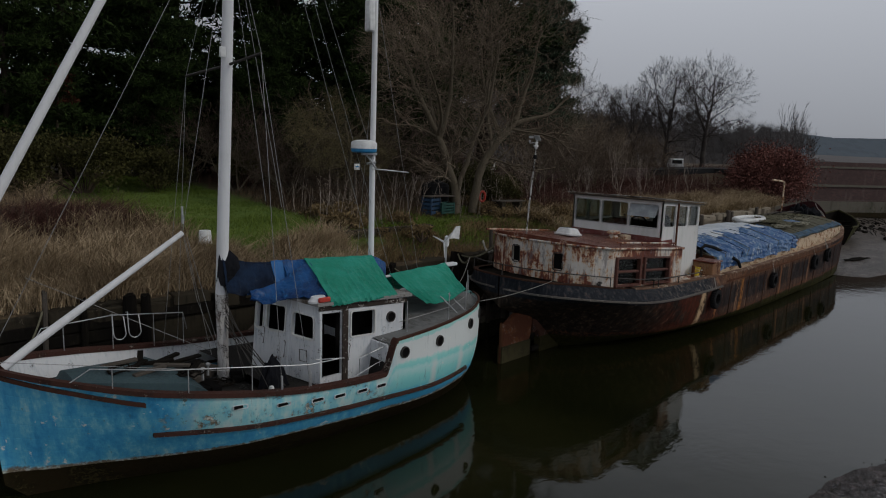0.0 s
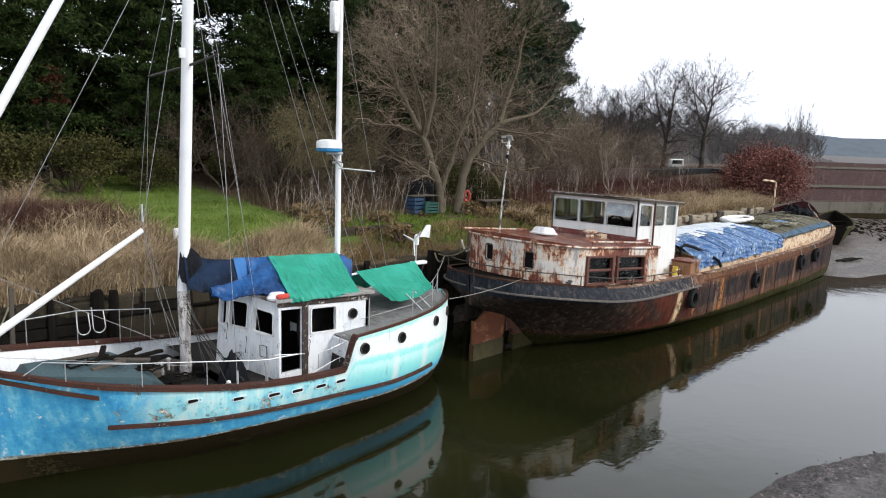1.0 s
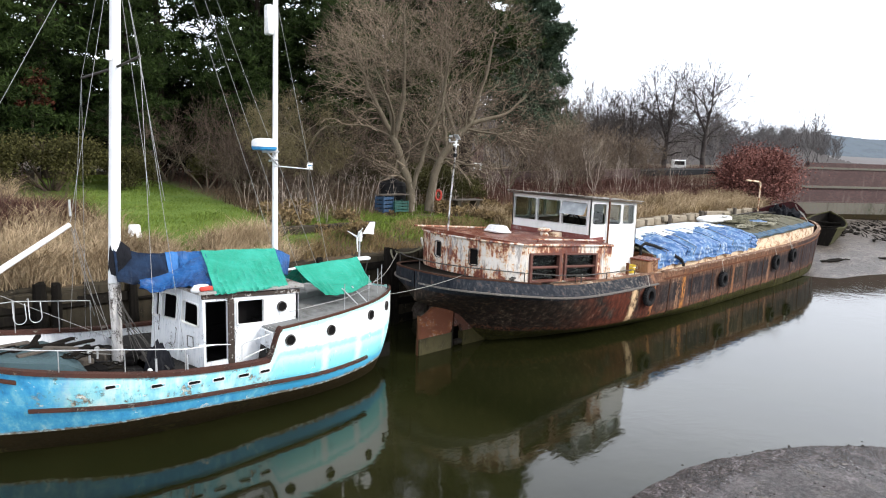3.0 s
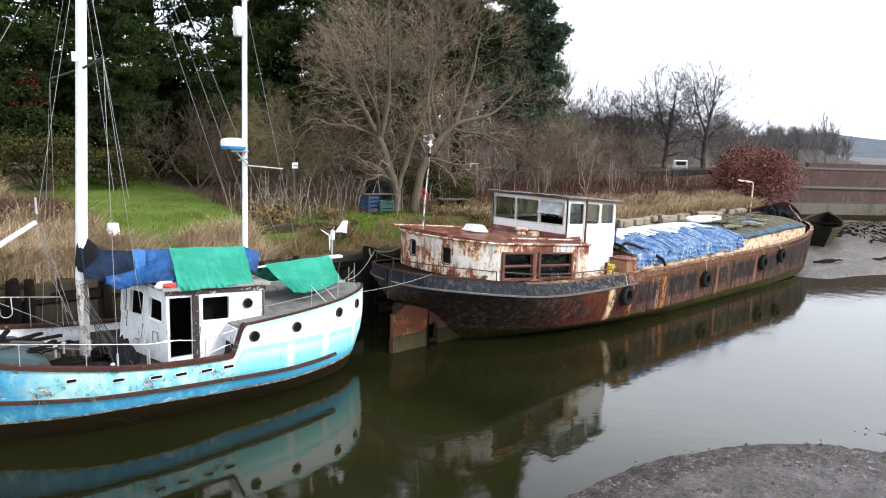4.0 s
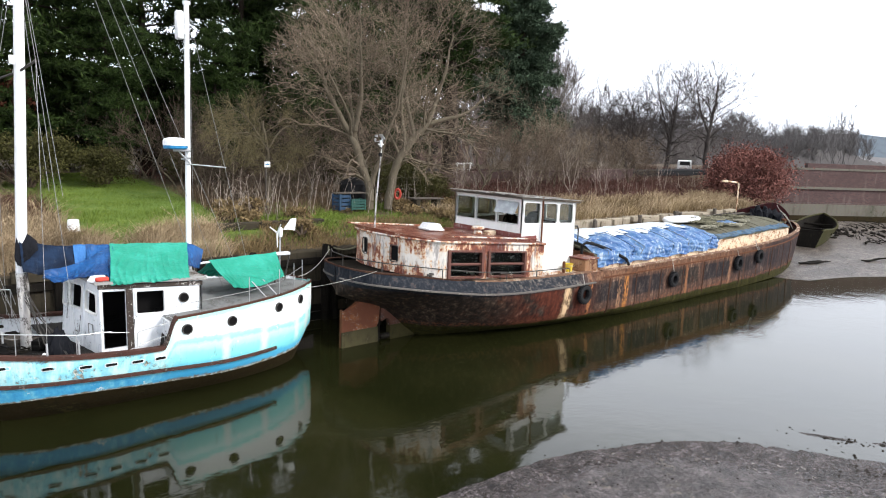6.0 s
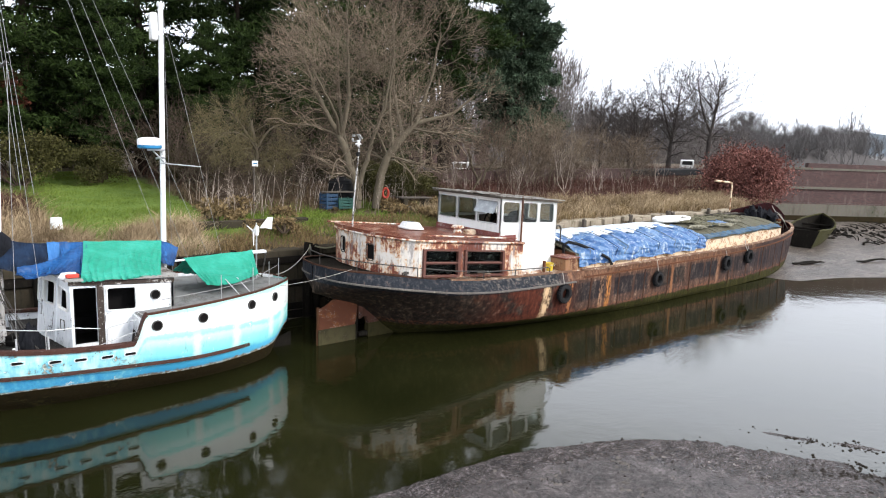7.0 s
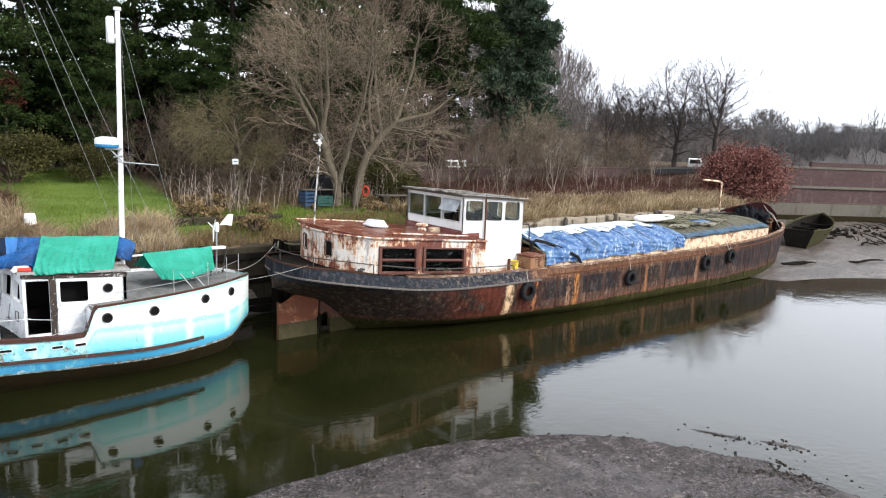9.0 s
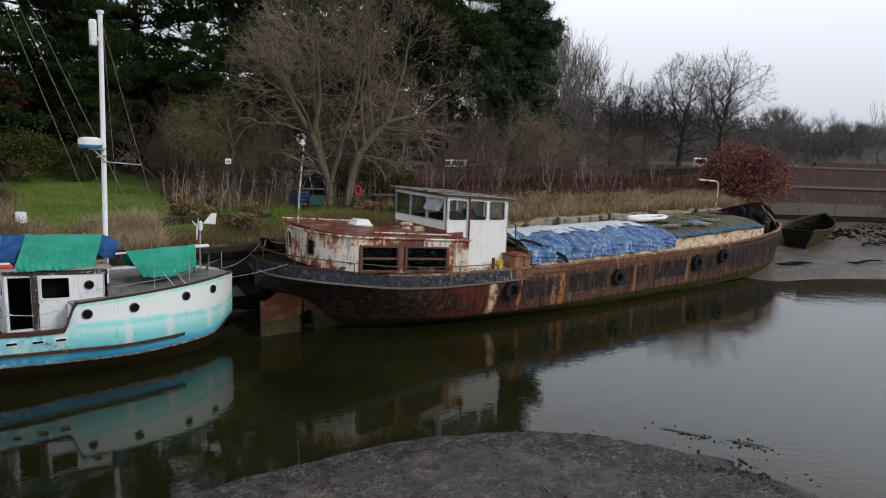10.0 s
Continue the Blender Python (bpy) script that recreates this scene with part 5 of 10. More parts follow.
    for k, (x, y, a) in enumerate(((4.6, 12.2, 0.3), (4.9, 12.7, -0.2), (5.2, 12.9, 0.5), (4.3, 12.9, 0.1), (5.4, 12.1, 0.9), (4.8, 13.2, 1.2), (5.1, 12.4, -0.7), (5.5, 12.7, 0.2), (4.5, 12.6, 0.7))):
        bm = bmesh.new()
        box(bm, x - 0.34, x + 0.34, y - 0.055, y + 0.055, 1.88 - 0.1 * (x - 4.3), 1.94 - 0.1 * (x - 4.3), 0.01, Matrix.Rotation(a, 4, "Z"))
        part("loose_board", bm, M_WOODBK if k % 3 else M_WOODGY, boat, "loose weathered board")
    for x, y in ((5.55, 12.05), (5.75, 12.25), (5.3, 13.1)):
        bm = bmesh.new()
        lathe(bm, (x, y, 1.52), [(0.025, 0), (0.025, 0.2), (0.05, 0.21), (0.05, 0.24), (0.03, 0.26), (0.0, 0.27)], 14)
        part("deck_vent", bm, M_STEEL, boat, "grey mushroom vent")
    # masts, spars and rigging
    bm = bmesh.new()
    tube(bm, [(6.26, 12.62, 1.15), (6.26, 12.62, 2.6), (6.25, 12.62, 3.05)], [0.135, 0.13, 0.125], 16)
    part("mast_foot", bm, M_MASTOLD, boat, "flaking lower mast")
    bm = bmesh.new()
    tube(bm, [(6.25, 12.62, 3.05), (6.42, 12.63, 6.9), (6.60, 12.64, 11.4), (6.70, 12.64, 14.3)], [0.122, 0.115, 0.095, 0.075], 16)
    mast = part("main_mast", bm, M_MAST, boat, "tall white main mast")
    bm = bmesh.new()
    tube(bm, [(10.03, 12.48, 2.1), (10.12, 12.60, 5.6), (10.20, 12.68, 9.66)], [0.072, 0.068, 0.062], 14)
    tube(bm, [(10.20, 12.68, 9.64), (10.20, 12.68, 9.72)], [0.10, 0.10], 14)
    miz = part("mizzen_mast", bm, M_MAST, boat, "slender white mizzen mast")
    bm = bmesh.new()
    box(bm, 9.90, 10.08, 12.52, 12.72, 8.75, 9.45, 0.03)
    box(bm, 10.06, 10.14, 12.6, 12.66, 8.9, 9.0)
    part("mast_box", bm, M_PLASTIC, miz, "white radar reflector box")
    bm = bmesh.new()
    lathe(bm, (9.78, 12.50, 5.98), [(0.0, 0.0), (0.27, 0.0), (0.30, 0.03), (0.30, 0.09)], 28)
    rad = part("radome", bm, M_BLUEPAINT, miz, "blue lower band of the radar dome")
    bm = bmesh.new()
    lathe(bm, (9.78, 12.50, 6.07), [(0.305, 0.0), (0.305, 0.12), (0.27, 0.17), (0.15, 0.20), (0.0, 0.205)], 28)
    part("cover", bm, M_PLASTIC, rad, "white radar dome cover")
    bm = bmesh.new()
    box(bm, 9.72, 10.16, 12.46, 12.54, 5.92, 5.98, 0.01)
    tube(bm, [(10.14, 12.5, 5.62), (9.85, 12.5, 5.93)], 0.02, 6)
    part("bracket", bm, M_STEEL, rad, "white radar bracket")
    bm = bmesh.new()
    tube(bm, [(10.05, 12.52, 5.60), (11.05, 12.35, 5.52)], 0.016, 6)
    tube(bm, [(10.16, 12.52, 5.75), (9.95, 12.6, 5.72)], 0.03, 6)
    part("spreader", bm, M_STEEL, miz, "thin steel spreader")
    bm = bmesh.new()
    tube(bm, [(6.03, 13.55, 7.42), (6.45, 12.63, 7.62), (6.62, 11.60, 7.80)], 0.028, 8)
    part("spreader", bm, M_DKSTEEL, mast, "dark steel spreader")
    bm = bmesh.new()
    box(bm, 6.24, 6.36, 12.48, 12.53, 7.75, 7.95, 0.01)
    part("mast_light", bm, M_PLASTIC, mast, "white steaming light")
    bm = bmesh.new()
    tube(bm, [(2.35, 12.45, 2.36), (3.0, 12.48, 2.80), (5.42, 12.5, 4.38)], [0.075, 0.075, 0.05], 12)
    part("derrick_spar", bm, M_MAST, boat, "white spar slanting up from the bow")
    bm = bmesh.new()
    tube(bm, [(2.0, 12.48, 4.35), (3.18, 12.5, 6.62), (5.0, 12.55, 10.1)], [0.085, 0.08, 0.07], 12)
    tube(bm, [(2.0, 12.48, 4.35), (2.2, 12.46, 2.3)], [0.085, 0.06], 12)
    part("gaff_spar", bm, M_MAST, boat, "long white spar leaning over the bow")
    bm = bmesh.new()
    tube(bm, [(6.3, 12.55, 3.47), (10.05, 12.35, 3.40)], 0.055, 10)
    part("main_boom", bm, M_MASTOLD, boat, "main boom under the covers")
    bm = bmesh.new()
    tube(bm, [(10.1, 12.40, 2.95), (12.72, 12.42, 3.02)], 0.03, 10)
    part("mizzen_boom", bm, M_MAST, boat, "white mizzen boom")
    wires = [((6.55, 12.64, 10.4), (5.42, 12.5, 4.40)), ((6.5, 12.6, 10.6), (6.62, 11.60, 7.80)), ((6.62, 11.60, 7.80), (6.35, 10.46, 1.52)), ((6.62, 11.62, 7.8), (6.95, 10.42, 1.50)),
             ((6.50, 12.5, 9.9), (6.75, 11.7, 5.0)), ((6.55, 12.5, 10.2), (6.98, 11.5, 4.9)), ((6.03, 13.55, 7.42), (6.1, 14.5, 1.6)), ((6.03, 13.55, 7.42), (5.75, 14.4, 1.65)), ((6.5, 12.7, 10.6), (6.03, 13.55, 7.42)),
             ((6.67, 12.64, 14.0), (10.98, 12.5, 2.2)), ((6.67, 12.64, 14.2), (11.6, 12.5, 2.2)), ((6.66, 12.60, 13.6), (9.95, 12.4, 3.55)), ((10.24, 12.58, 9.3), (11.87, 12.6, 2.2)), ((10.24, 12.60, 9.4), (10.75, 14.1, 2.2)),
             ((6.55, 12.64, 11.0), (2.25, 12.5, 2.7)), ((5.42, 12.5, 4.38), (5.7, 12.55, 3.0)), ((5.7, 12.55, 3.0), (6.25, 12.62, 1.6)), ((5.5, 12.5, 4.3), (6.1, 12.3, 1.7)), ((5.46, 12.5, 4.3), (6.0, 12.6, 1.8)),
             ((2.2, 12.4, 2.5), (6.0, 11.9, 1.65)), ((3.0, 13.6, 3.6), (6.1, 12.9, 1.8))]
    for a, b in wires:
        bm = bmesh.new()
        tube(bm, [a, b], 0.0052, 5)
        part("stay", bm, M_WIRE, boat, "thin rigging wire")
    rw = random.Random(3)
    for k in range(9):
        bm = bmesh.new()
        z = rw.uniform(2.1, 3.4)
        e = Vector((6.25 + rw.uniform(0.15, 0.75), 12.6 - rw.uniform(0.3, 1.6), 1.35))
        p = Vector((6.26, 12.5, z))
        tube(bm, [p.lerp(e, q) - Vector((0, 0, 0.12 * math.sin(math.pi * q) * rw.random())) for q in np.linspace(0, 1, 6)], 0.008, 5)
        part("halyard", bm, M_DKSTEEL, boat, "slack dark halyard led down the mast")
    for p in ((6.35, 10.46, 1.52), (6.95, 10.42, 1.50), (5.43, 12.5, 4.55)):
        bm = bmesh.new()
        tube(bm, [p, (p[0], p[1] + 0.02, p[2] + 0.34)], 0.022, 8)
        part("turnbuckle", bm, M_STEEL, boat, "pale rigging screw")
    # pulpit rails
    rails = [[(3.05, 11.45, 2.22), (3.3, 11.25, 2.45), (4.4, 10.85, 2.30), (6.9, 10.40, 1.98), (7.6, 10.42, 1.95)],
             [(2.9, 13.4, 2.25), (3.2, 13.6, 2.62), (4.6, 14.1, 2.55), (6.2, 14.4, 2.30), (6.3, 14.45, 1.9)],
             [(8.15, 10.45, 1.42), (8.15, 10.45, 1.82), (8.2, 10.44, 1.86), (9.0, 10.50, 1.98), (9.25, 10.55, 2.02)],
             [(7.8, 10.42, 1.42), (8.6, 10.48, 1.62), (9.1, 10.5, 1.70)], [(8.8, 10.60, 1.5), (8.78, 10.60, 2.0), (8.88, 10.6, 2.10), (9.0, 10.6, 2.02), (9.0, 10.6, 1.5)]]
    for r in rails:
        bm = bmesh.new()
        tube(bm, r, 0.011 if r[0][0] < 7 else 0.008, 7)
        part("hand_rail", bm, M_STEEL, boat, "pale bent tubular rail")
    for x, y, top in ((3.6, 11.15, 2.42), (4.7, 10.76, 2.26), (5.8, 10.58, 2.12), (6.9, 10.40, 1.98), (3.6, 13.75, 2.6), (4.6, 14.1, 2.55), (5.5, 14.28, 2.42), (6.2, 14.4, 2.3)):
        bm = bmesh.new()
        tube(bm, [(x, y, b_rail(x)), (x, y, top)], 0.010, 6)
        part("stanchion", bm, M_STEEL, boat)
    for x in (4.55, 4.85):
        bm = bmesh.new()
        tube(bm, [(x, 14.05, 2.58), (x, 13.95, 2.62), (x, 13.9, 2.22)] + [(x + 0.12 - 0.12 * math.cos(q), 13.88, 2.20 - 0.13 * math.sin(q)) for q in np.linspace(0.2, 2.94, 8)] + [(x + 0.24, 13.9, 2.22), (x + 0.24, 14.0, 2.5)], 0.011, 6)
        part("rail_hook", bm, M_STEEL, boat, "hanging steel hoop")
    for x, y in ((10.95, 10.68), (12.0, 11.12), (12.75, 11.75), (13.3, 12.3), (12.75, 13.2), (9.7, 10.75)):
        z = along(x, B_QUART)
        bm = bmesh.new()
        tube(bm, [(x, y, z - 0.1), (x, y, z + 0.62)], 0.011, 6)
        part("stanchion", bm, M_STEEL, boat)
    bm = bmesh.new()
    tube(bm, [(9.5, 10.8, 2.3), (10.95, 10.68, 2.45), (12.0, 11.12, 2.5), (12.75, 11.75, 2.6), (13.3, 12.3, 2.62)], 0.008, 5)
    part("life_line", bm, M_WIRE, boat)
    for x, y in ((11.55, 10.98), (11.9, 11.05)):
        bm = bmesh.new()
        tube(bm, [(x, y, 2.16), (x - 0.25, y + 0.35, 2.55)], 0.014, 6)
        part("strut", bm, M_STEEL, boat)
    # stern gallows with the wind generator
    bm = bmesh.new()
    tube(bm, [(12.72, 12.62, 2.0), (12.74, 12.62, 3.0), (12.75, 12.62, 3.62)], 0.025, 8)
    gen = part("wind_generator", bm, M_STEEL, boat, "small white wind generator on a pole")
    bm = bmesh.new()
    lathe(bm, (12.76, 12.62, 3.62), [(0.0, -0.14), (0.055, -0.12), (0.07, 0.0), (0.06, 0.14), (0.0, 0.18)], 14)
    part("hub", bm, M_PLASTIC, gen)
    bm = bmesh.new()
    q = [(12.84, 3.70), (13.02, 3.70), (13.22, 3.66), (13.26, 4.02), (13.10, 4.02)]
    a = [bm.verts.new((x, 12.60, z)) for x, z in q]
    b = [bm.verts.new((x, 12.635, z)) for x, z in q]
    bm.faces.new(a)
    bm.faces.new(b[::-1])
    for i in range(5):
        bm.faces.new((a[i], a[(i + 1) % 5], b[(i + 1) % 5], b[i]))
    part("tail_vane", bm, M_PLASTIC, gen, "white tail vane")
    bm = bmesh.new()
    for t in (0.3, 2.4, 4.5):
        tube(bm, [(12.66, 12.62, 3.62), (12.62, 12.62 + 0.42 * math.cos(t), 3.62 + 0.42 * math.sin(t))], [0.03, 0.012], 5)
    part("rotor", bm, M_PLASTIC, gen)
    bm = bmesh.new()
    box(bm, 12.45, 12.95, 12.35, 12.55, 2.99, 3.07, 0.02)
    part("gallows", bm, M_WHITE, boat, "white boom gallows plank")
    bm = bmesh.new()
    tube(bm, [(12.5, 12.45, 2.05), (12.5, 12.45, 2.99)], 0.03, 8)
    tube(bm, [(12.95, 12.8, 2.05), (13.05, 12.6, 3.0)], 0.02, 8)
    part("gallows_post", bm, M_DKSTEEL, boat)
    # rudder under the stern
    bm = bmesh.new()
    slab(bm, [(13.1, 12.46), (13.78, 12.46), (13.78, 12.54), (13.1, 12.54)], -0.8, lambda x, y: 0.22 + 0.30 * (x - 13.1))
    part("rudder", bm, M_WOODBK, boat, "dark weeded rudder")
    return boat


BOAT = build_blue_boat()


# covers and tarpaulins on the boat: each a thing that lies on a boom
def drape(name, ridge, near, far, mat, label, fold=0.05, seed=1, nu=48, nv=30, slack=0.0, pleats=5.0, drop=0.0):
    """A sheet laid over a line: the ridge, and the edges that hang on the near and the far side, each a few points along it.
    Folds run down from the ridge and grow towards the hem."""
    def curve(pts, u):
        keys = [k / (len(pts) - 1) for k in range(len(pts))]
        return Vector([along(u, [(k, p[i]) for k, p in zip(keys, pts)]) for i in range(3)])

    def fn(u, v):
        s = v * 2 - 1
        k = abs(s)
        top, hem = curve(ridge, u), curve(near if s < 0 else far, u)
        cut = 0.88 if drop and s < 0 else 1.0
        p = top.lerp(hem, min(1.0, k / cut)) + Vector((0, 0, -slack * math.sin(math.pi * k) - 0.012 * k * k * math.sin(u * 17 + seed)))
        if k > cut:
            p += Vector((0, -0.015, -drop * (1 - 0.5 * u))) * ((k - cut) / (1 - cut))
        drift = 1.6 * noise.noise(Vector((u * 2.0, k * 0.8, seed)))
        pleat = math.sin(2 * math.pi * (pleats * u + 0.9 * drift + 0.35 * k * math.sin(u * 9 + seed)))
        w = fold * (0.10 + k) * (0.6 * (1 - abs(pleat)) ** 2 * (0.3 + abs(noise.noise(Vector((u * 5, seed, 1))))) * 2.0 - 0.2)
        w += fold * 0.9 * (0.35 - abs(noise.noise(Vector((u * 7 - k * 3.0, k * 2.6 + u * 2, seed + 9))))) * (0.3 + 0.7 * k)
        w += fold * 0.12 * (0.3 - abs(noise.noise(Vector((u * 15 + k * 6, k * 8 - u * 3, seed + 3)))))
        w += fold * 0.5 * noise.noise(Vector((u * 3, k * 2, seed + 5)))
        side = -1 if s < 0 else 1
        return p + Vector((0.25 * w, side * 0.75 * w, 0.65 * w))
    bm = bmesh.new()
    sheet(bm, fn, nu, nv, 0.012)
    return solo(name, bm, mat, ridge[len(ridge) // 2], label, "tarpaulin", "covers on the motor sailer")


drape("sail_cover", [(6.22, 12.55, 3.95), (6.60, 12.54, 3.72), (7.0, 12.52, 3.64), (7.36, 12.50, 3.62)], [(6.24, 12.36, 3.10), (6.60, 12.30, 3.03), (7.0, 12.30, 3.06), (7.34, 12.30, 3.15)],
      [(6.24, 12.72, 3.1), (6.8, 12.74, 3.08), (7.1, 12.72, 3.1), (7.36, 12.70, 3.12)], M_NAVY, "faded navy canvas sail cover over the boom", 0.05, 3, 44, 26, 0.0, 3.0)
drape("blue_sail_cover", [(7.31, 12.50, 3.645), (7.46, 12.49, 3.64), (7.62, 12.48, 3.63)], [(7.30, 12.26, 3.20), (7.45, 12.25, 3.17), (7.60, 12.25, 3.18)], [(7.31, 12.72, 3.1), (7.46, 12.72, 3.1), (7.62, 12.72, 3.1)],
      M_BLUEBAND, "faded bright blue canvas panel on the boom", 0.02, 4, 14, 20, 0.0, 1.0)
drape("blue_tarpaulin", [(7.58, 12.48, 3.635), (7.85, 12.46, 3.62), (8.16, 12.43, 3.60)], [(7.56, 12.20, 3.22), (7.82, 12.12, 3.16), (8.06, 11.8, 3.16)], [(7.58, 12.74, 3.1), (7.85, 12.75, 3.1), (8.16, 12.76, 3.1)],
      M_BLUETARP, "crumpled blue tarpaulin over the boom", 0.07, 5, 30, 28, 0.0, 3.0)
drape("blue_tarpaulin", [(6.62, 12.12, 3.14), (6.95, 12.18, 3.15), (7.40, 12.22, 3.28), (7.80, 12.24, 3.44), (8.14, 12.28, 3.57)], [(6.58, 12.00, 3.02), (6.80, 11.84, 2.90), (7.12, 11.70, 2.97), (7.46, 11.25, 3.07), (7.88, 11.02, 3.04)],
      [(6.66, 12.35, 3.08), (7.0, 12.40, 3.06), (7.4, 12.45, 3.10), (7.8, 12.50, 3.15), (8.14, 12.5, 3.3)], M_BLUETARP, "loose crumpled blue tarpaulin on the deckhouse roof", 0.10, 8, 60, 34, 0.05, 6.0)
drape("cover_hood", [(6.12, 12.52, 3.46), (6.19, 12.56, 3.88), (6.34, 12.56, 3.98), (6.58, 12.55, 3.78)], [(6.15, 12.45, 3.26), (6.22, 12.42, 3.24), (6.38, 12.40, 3.40), (6.58, 12.44, 3.58)], [(6.14, 12.62, 3.3), (6.22, 12.68, 3.3), (6.38, 12.70, 3.4), (6.58, 12.66, 3.6)],
      M_BLACKCLOTH, "black canvas hood of the sail cover at the mast", 0.02, 21, 26, 20, 0.0, 2.0)
drape("green_tarpaulin", [(8.10, 12.42, 3.63), (8.70, 12.41, 3.60), (9.30, 12.39, 3.57), (9.96, 12.36, 3.54)], [(7.74, 10.85, 3.04), (8.30, 10.83, 3.02), (8.95, 10.84, 2.99), (9.52, 10.90, 2.97)], [(8.1, 12.95, 3.05), (8.7, 12.96, 3.0), (9.3, 12.95, 2.98), (9.9, 12.94, 2.96)],
      M_GREEN, "bright green tarpaulin draped over the boom and roof", 0.075, 11, 84, 44, 0.03, 6.0, 0.13)
drape("blue_tarpaulin", [(9.84, 12.38, 3.55), (10.12, 12.38, 3.47), (10.40, 12.38, 3.32)], [(9.62, 11.75, 3.20), (9.90, 11.85, 3.00), (10.18, 12.08, 2.88)], [(9.9, 12.7, 3.1), (10.05, 12.7, 3.0), (10.2, 12.66, 3.0)],
      M_BLUETARP, "blue tarpaulin end tied round the boom", 0.05, 14, 24, 22, 0.0, 3.0)
drape("green_tarpaulin", [(10.56, 12.41, 3.01), (11.2, 12.42, 3.03), (11.9, 12.42, 3.06), (12.52, 12.42, 3.10)], [(10.80, 11.30, 2.43), (11.25, 11.22, 2.42), (11.75, 11.26, 2.47), (12.28, 11.40, 2.60)], [(10.42, 12.95, 2.58), (11.0, 13.0, 2.42), (11.7, 13.02, 2.42), (12.4, 13.0, 2.5)],
      M_GREEN, "green tarpaulin slung over the mizzen boom", 0.07, 17, 70, 36, 0.05, 5.0)

# clutter on deck
rc = random.Random(8)
for k in range(9):
    x, y = rc.uniform(3.6, 6.4), rc.uniform(11.2, 13.6)
    bm = bmesh.new()
    z = along(x, B_SHEER) - 0.36
    pts = [(x + 0.25 * math.cos(a * 1.0) * rc.uniform(0.5, 1.2), y + 0.22 * math.sin(a) * rc.uniform(0.5, 1.2), z + 0.03 + 0.06 * rc.random() + (0.34 if abs(y - BY) < 0.8 and x < 5.3 else 0)) for a in np.linspace(0, 9 + 4 * rc.random(), 26)]
    tube(bm, pts, 0.018, 5)
    solo("deck_line", bm, M_WOODBK if k % 2 else M_RUBBER, (x, y, z), "tangled dark line on the foredeck", "rope", "lines on the foredeck")
for k in range(8):
    x, y = rc.uniform(5.2, 6.7), rc.uniform(11.1, 13.9)
    bm = bmesh.new()
    z = along(x, B_SHEER) - 0.36
    w, d, h = rc.uniform(0.08, 0.25), rc.uniform(0.08, 0.2), rc.uniform(0.06, 0.25)
    box(bm, x - w, x + w, y - d, y + d, z, z + h, 0.02, Matrix.Rotation(rc.uniform(0, 3), 4, "Z"))
    solo("deck_box", bm, M_BLACK if k % 3 else M_WOODGY, (x, y, z), "dark battered box among the deck clutter", "box", "boxes on the foredeck")
bm = bmesh.new()
def heap(u, v):
    a, r = u * 2 * math.pi, v
    w = 0.5 + 0.25 * noise.noise(Vector((math.cos(a) * 2, math.sin(a) * 2, 4)))
    return (6.75 + 0.38 * r * w * math.cos(a) * 1.7, 11.45 + 0.5 * r * w * math.sin(a), 1.28 + (0.62 * (1 - r**1.6) + 0.26 * noise.noise(Vector((math.cos(a) * r * 4, math.sin(a) * r * 4, 1)))))
sheet(bm, heap, 24, 10, 0.012)
solo("black_sheet", bm, M_BLACKCLOTH, (6.5, 11.2, 1.3), "heap of black plastic sheeting on the side deck", "sheet")
bm = bmesh.new()
lathe(bm, (6.35, 10.85, 1.30), [(0.0, 0), (0.06, 0.0), (0.07, 0.08), (0.035, 0.14), (0.055, 0.20), (0.04, 0.25), (0.0, 0.27)], 14)
solo("deck_buoy", bm, M_PLASTIC, (6.15, 10.95, 1.34), "small white and red buoy on deck", "buoy")
bm = bmesh.new()
lathe(bm, (7.50, 11.0, 3.0), [(0.0, 0.0), (0.16, 0.0), (0.17, 0.04), (0.13, 0.10), (0.12, 0.13), (0.0, 0.14)], 20, "z", (1.3, 0.8))
hn = solo("roof_lamp", bm, M_WHITE, (7.50, 11.0, 3.0), "white and red lamp housing on the deckhouse roof", "lamp")
bm = bmesh.new()
box(bm, 7.42, 7.70, 10.83, 10.90, 3.02, 3.12, 0.02)
part("red_lens", bm, M_RED, hn, "dull red lens")
# ---- the rusting steel barge ----
GX0, GX1, GY = 14.25, 47.7, 12.0
G_HALF = [(14.25, 0.02), (14.38, 0.85), (14.75, 1.5), (15.4, 2.05), (16.4, 2.46), (18.0, 2.70), (21.0, 2.78), (30.0, 2.78), (36.5, 2.78), (39.5, 2.70), (42.0, 2.36), (43.5, 2.02), (45.0, 1.66), (46.2, 1.18), (47.1, 0.66), (47.5, 0.3), (47.7, 0.02)]
G_RAIL = [(14.25, 2.62), (15.4, 2.50), (16.6, 2.34), (18.2, 2.12), (20.0, 1.99), (23.0, 1.93), (27.0, 1.92), (31.8, 1.92), (36.0, 1.95), (39.0, 2.03), (42.0, 2.08), (45.0, 2.15), (47.7, 2.35)]
G_KEEL = [(14.25, 1.72), (15.0, 1.42), (15.9, 1.10), (16.6, 0.55), (17.2, 0.0), (18.4, -0.45), (20.5, -0.7), (40.0, -0.6), (44.0, -0.4), (46.6, 0.0), (47.2, 0.6), (47.7, 1.4)]


def g_lean(bm):
    """The barge lies a little askew to the quay."""
    for v in bm.verts:
        v.co.y += 0.03 * (v.co.x - 15.5)
    return bm


def gpart(name, bm, mat, parent, label="", smooth=True):
    return part(name, g_lean(bm), mat, parent, label, smooth)


def gy(x, y):
    return y + 0.03 * (x - 15.5)


